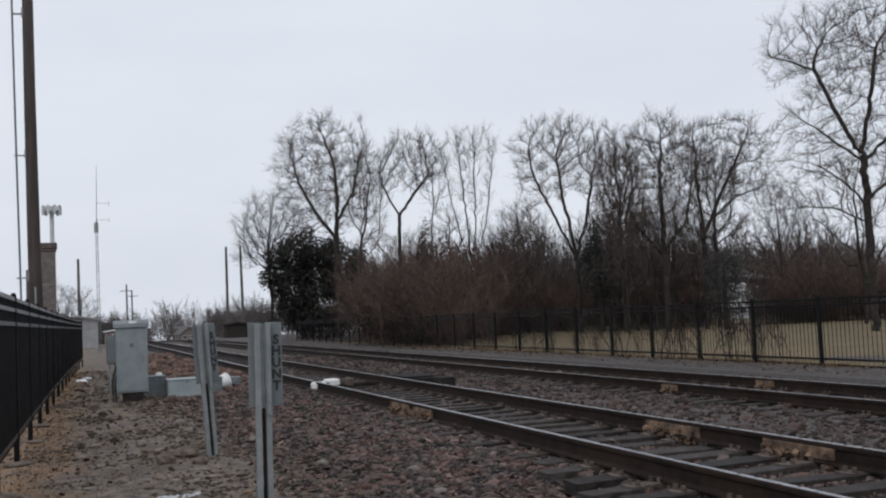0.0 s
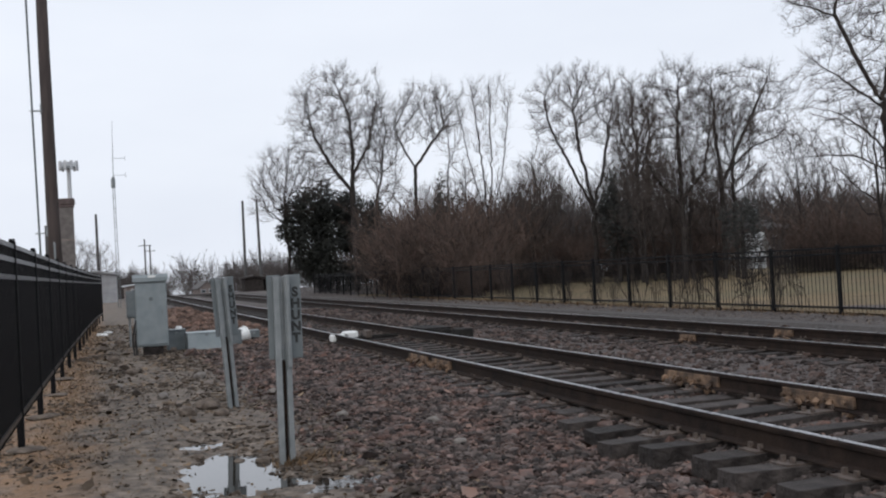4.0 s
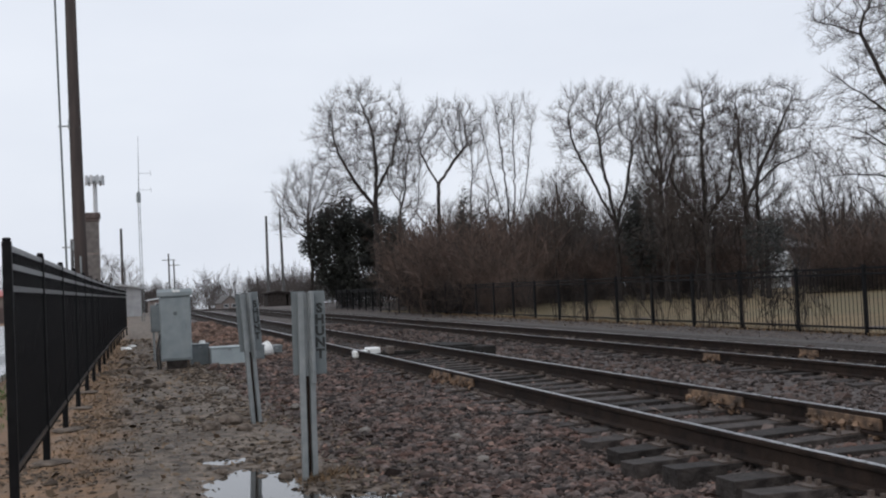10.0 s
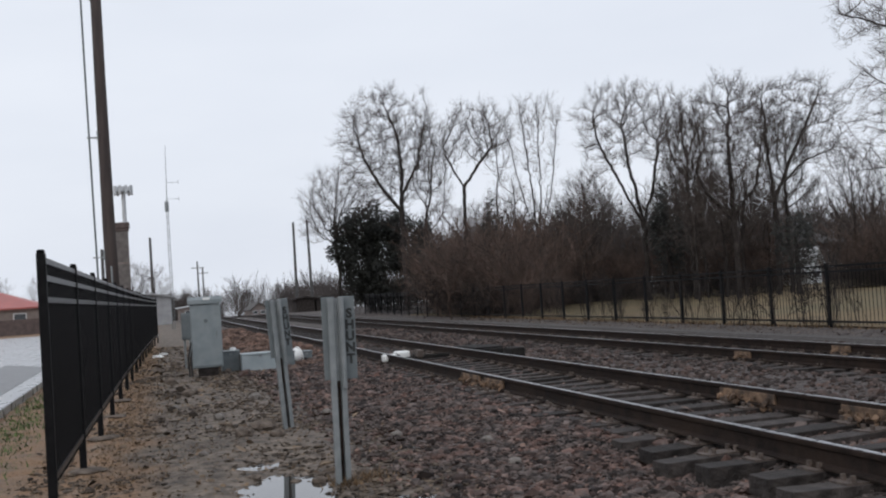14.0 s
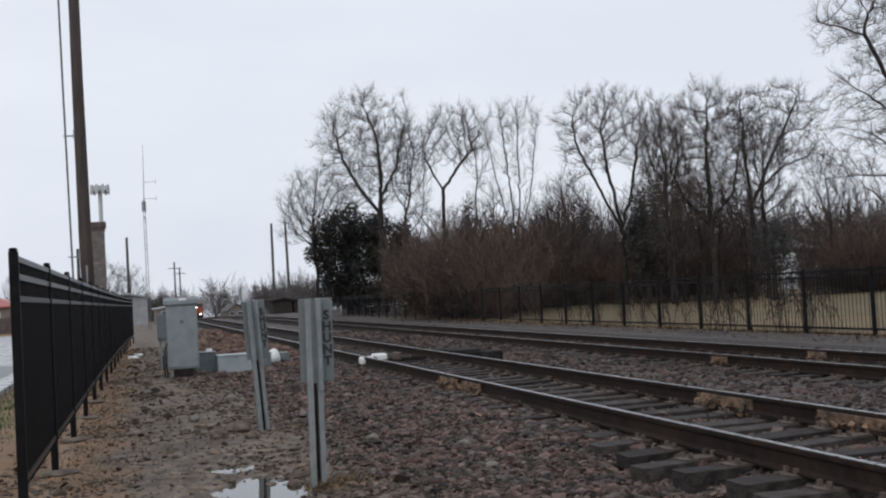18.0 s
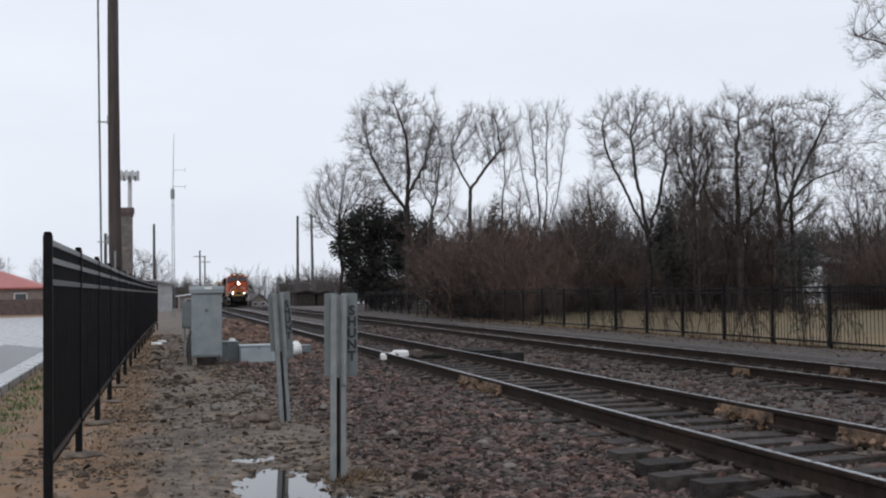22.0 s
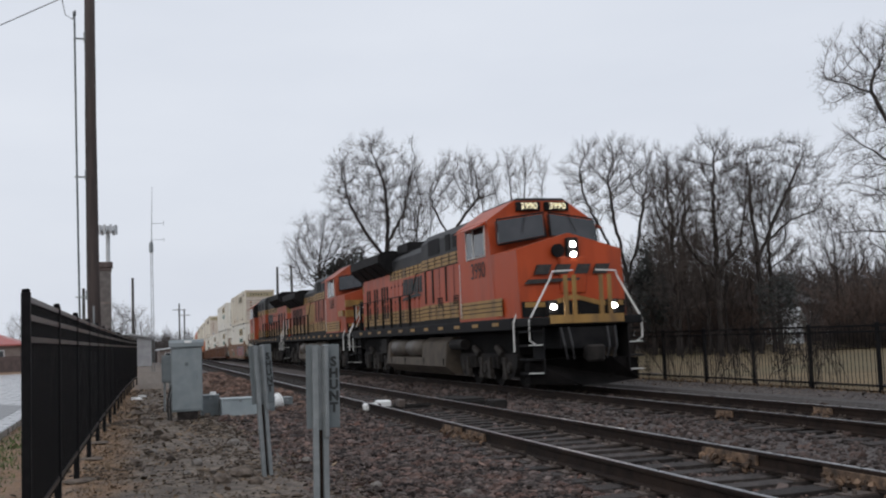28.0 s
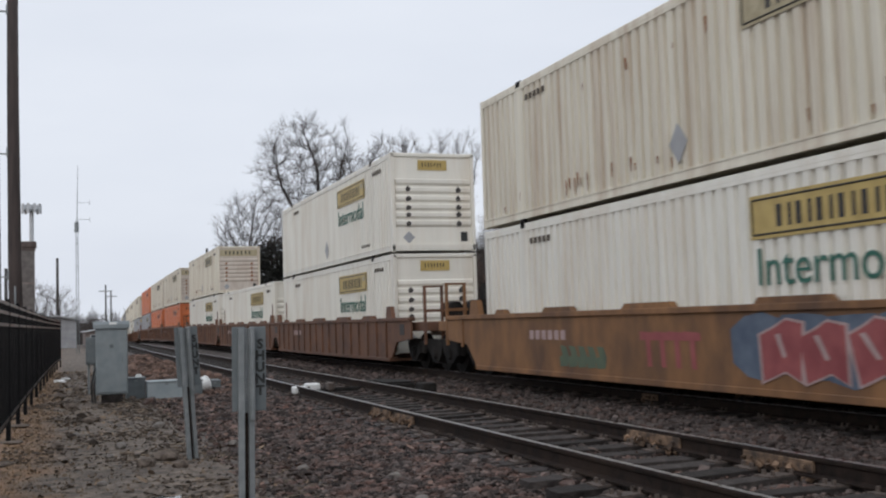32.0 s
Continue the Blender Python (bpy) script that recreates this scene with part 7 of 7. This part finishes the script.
build_ties(far_track, FAR_X, FAR_Z, 9.0, 36, 110, 4)

ICO = None


def scatter(name, label, material, count, region, size, seed, sink=0.35, squash=(0.55, 0.9), weight=None):
    """Loose stones as one mesh: jittered twelve-point solids."""
    global ICO
    if ICO is None:
        b = fresh()
        bmesh.ops.create_icosphere(b, subdivisions=1, radius=1)
        b.verts.ensure_lookup_table()
        ICO = (np.array([v.co[:] for v in b.verts]), np.array([[v.index for v in f.verts] for f in b.faces]))
        b.free()
    rs = np.random.RandomState(seed)
    rng = random.Random(seed)
    V, F = ICO
    vs, fs = [], []
    made = 0
    while made < count:
        x, y = region(rng)
        if weight and rng.random() > weight(x, y):
            count -= 0.35
            continue
        s = size * math.exp(rng.gauss(0, 0.36)) * (1.0 + 0.035 * max(0, y - 9))
        p = V * (1 + rs.uniform(-0.42, 0.42, (12, 1)))
        q = np.array(Euler((rng.random() * 6, rng.random() * 6, rng.random() * 6)).to_matrix())
        p = (p @ q.T) * np.array([1.1, rng.uniform(0.6, 1), rng.uniform(*squash)]) * s
        vs.append(p + np.array([x, y, land(x, y) + s * (0.6 - sink)]))
        fs.append(F + made * 12)
        made += 1
    ob = raw(name, np.concatenate(vs).tolist(), np.concatenate(fs).tolist(), M[material])
    return tagged(ob, label, "stones", kind="stuff")


def near_patch(r):
    y = 4.6 + 22 * r.random() ** 1.9
    return r.uniform(1.5, 3.95), y


def between_rails(r):
    y = 5.0 + 30 * r.random() ** 1.7
    return r.uniform(4.05, 6.6), y


def beyond(r):
    y = 7.0 + 38 * r.random() ** 1.5
    return r.uniform(6.5, 12.2), y


def verge(r):
    y = 4.8 + 22 * r.random() ** 1.6
    return r.uniform(-1.2, 2.2), y


def edge_weight(x, y):
    return min(1.0, max(0.12, (x - 1.55 + 0.5 * noise.noise(Vector((x, y * 0.6, 0)))) / 1.0))


def littered(x, y):
    return min(1.0, max(0.03, 0.1 + 2.2 * noise.noise(Vector((x * 1.3, y * 0.7, 4))) + (0.3 if x > 0.6 else 0)))


scatter("ballast_stones", "wet grey and reddish crushed ballast stones", "stone", 31000, near_patch, 0.0195, 5, weight=edge_weight)
scatter("ballast_stones", "wet crushed ballast stones between the ties", "stone", 11000, between_rails, 0.021, 6, sink=0.5)
scatter("ballast_stones", "dark crushed ballast stones round the far track", "stone_dark", 12000, beyond, 0.024, 7)
scatter("spoil_stones", "reddish brown spoil heaped beside the track", "spoil", 5200, lambda r: (r.uniform(1.2, 4.0), 23 + 34 * r.random() ** 1.3), 0.026, 15)
scatter("mud_clods", "dark clods of wet mud and small pebbles", "clod", 3600, verge, 0.016, 8, weight=littered)
scatter("leaf_litter", "brown leaf litter and flat chips trodden into the mud", "litter", 4000, verge, 0.022, 9, squash=(0.12, 0.35), weight=littered)


def chips(name, label, material, count, region, size, seed):
    """Flat torn leaves, bark and gravel chips lying about."""
    rng = random.Random(seed)
    v, f = [], []
    for _ in range(count):
        x, y = region(rng)
        s = size * math.exp(rng.gauss(0, 0.45)) * (1.0 + 0.03 * max(0, y - 9))
        q = Euler((rng.gauss(0, 0.35), rng.gauss(0, 0.35), rng.random() * math.tau)).to_matrix()
        base, z = len(v), land(x, y) + 0.35 * s
        for a, r in ((0.0, 1.0), (1.1, 0.7), (2.4, 0.9), (3.7, 0.75), (5.0, 0.85)):
            p = q @ Vector((math.cos(a) * s * r * rng.uniform(0.7, 1.2), math.sin(a) * s * r * 0.7, rng.gauss(0, 0.12) * s))
            v.append((x + p.x, y + p.y, z + p.z))
        f.append((base, base + 1, base + 2, base + 3, base + 4))
    return tagged(raw(name, v, f, M[material]), label, "litter", kind="stuff")


def whole_verge(r):
    y = 4.8 + 34 * r.random() ** 1.5
    return r.uniform(-1.3, 2.4), y


chips("torn_leaves", "small torn brown and pale leaves strewn over the mud", "leaf", 12000, whole_verge, 0.017, 31)
chips("gravel_chips", "small pale and rusty chips among the ballast", "chip", 9000, near_patch, 0.02, 32)
chips("torn_leaves", "brown leaves drifted along the lawn fence", "litter", 3500, lambda r: (r.uniform(12.7, 14.6), 13 + 34 * r.random()), 0.016, 34)
chips("gravel_chips", "small chips lying on and between the ties", "chip", 6000, lambda r: (r.uniform(3.7, 6.4), 4.6 + 26 * r.random() ** 1.6), 0.02, 33)


def blades(name, label, material, count, region, height, seed):
    """Short bent blades of grass."""
    rng = random.Random(seed)
    v, f = [], []
    for _ in range(count):
        x, y = region(rng)
        z = land(x, y) - 0.01
        a, h = rng.random() * math.tau, height * rng.uniform(0.4, 1.3)
        dx, dy = math.cos(a), math.sin(a)
        w, k = 0.006 + 0.0004 * y, len(v)
        bx, by = dx * h * rng.uniform(0.2, 1.1), dy * h * rng.uniform(0.2, 1.1)
        v += [(x - dy * w, y + dx * w, z), (x + dy * w, y - dx * w, z), (x + bx, y + by, z + h * rng.uniform(0.3, 0.9))]
        f.append((k, k + 1, k + 2))
    return tagged(raw(name, v, f, M[material]), label, "grass", kind="stuff")


blades("dead_grass", "flattened tan dead grass along the fence", "dead", 9000, lambda r: (-0.75 + abs(r.gauss(0, 0.4)), 9 + 30 * r.random() ** 1.1), 0.05, 61)
blades("dead_grass", "rusty dead grass tuft at a sign post", "dead", 500, lambda r: (1.42 + r.gauss(0, 0.13), 8.05 + r.gauss(0, 0.12)), 0.08, 62)
blades("grass_strip", "narrow green grass strip between kerb and fence", "grass", 6000, lambda r: (-1.75 + r.gauss(0, 0.22) - 0.012 * 10, 7 + 30 * r.random()), 0.09, 63)
blades("lawn_grass", "tufts of dry grass along the lawn fence", "dead", 5000, lambda r: (14.0 + abs(r.gauss(0, 0.4)), 14 + 34 * r.random()), 0.12, 64)


# ---- a few single things on the mud ----
def lump(name, label, category, x, y, r, material, seed, squash=0.6):
    rng = random.Random(seed)
    b = fresh()
    bmesh.ops.create_icosphere(b, subdivisions=2, radius=r)
    for v in b.verts:
        v.co *= 1 + 0.35 * noise.noise(v.co * (2.2 / r) + Vector((seed, 0, 0)))
        v.co.z *= squash
    o = part(name, b, M[material])
    o.matrix_world = Matrix.Translation((x, y, land(x, y) + r * squash * 0.5)) @ Matrix.Rotation(rng.random() * 6, 4, "Z")
    return tagged(o, label, category, name + "s by the fence")


for k, (x, y, r) in enumerate(((0.66, 8.75, 0.045), (0.95, 8.5, 0.05), (1.12, 8.35, 0.06), (0.78, 11.5, 0.1), (1.02, 11.9, 0.13), (1.1, 11.2, 0.08), (1.46, 8.3, 0.06), (-0.1, 13.8, 0.09), (0.35, 17.4, 0.1), (0.1, 20.6, 0.12), (-0.15, 24.0, 0.14), (0.3, 26.5, 0.13))):
    lump("mud_clod", "dark wet clod of mud", "clod", x, y, r, "clod", k + 1)
for k, (x, y, r) in enumerate(((0.62, 13.4, 0.07), (0.3, 10.2, 0.05), (1.25, 15.6, 0.09), (0.12, 15.2, 0.06), (1.9, 13.0, 0.07), (2.2, 10.4, 0.06), (0.45, 12.4, 0.05), (2.7, 8.2, 0.06), (2.9, 9.6, 0.055))):
    lump("pale_stone", "single pale rounded stone", "stone", x, y, r, "path_pale", k + 30, 0.7)
for k, y in enumerate((9.99, 12.43, 14.87, 17.31)):
    lump("post_footing", "low rough concrete footing of a fence post", "footing", -0.72 + 0.008 * (y - 10), y, 0.17, "clod", k + 60, 0.18)
for k, (x, y) in enumerate(((-0.12, 31.5), (0.05, 33.0))):
    b = fresh()
    prism(b, [(-0.16, -0.1), (0.0, -0.14), (0.15, -0.05), (0.17, 0.08), (0.02, 0.12), (-0.12, 0.07)], "z", 0.0, 0.05)
    bmesh.ops.subdivide_edges(b, edges=b.edges[:], cuts=2)
    for v in b.verts:
        v.co.z += 0.05 * noise.noise(v.co * 9)
    o = part("wrapper", b, M["white"])
    o.matrix_world = pose(x, y, land(x, y), 0, 0, 40 * k)
    tagged(o, "crumpled white wrapper lying by the fence", "litter")


motions()
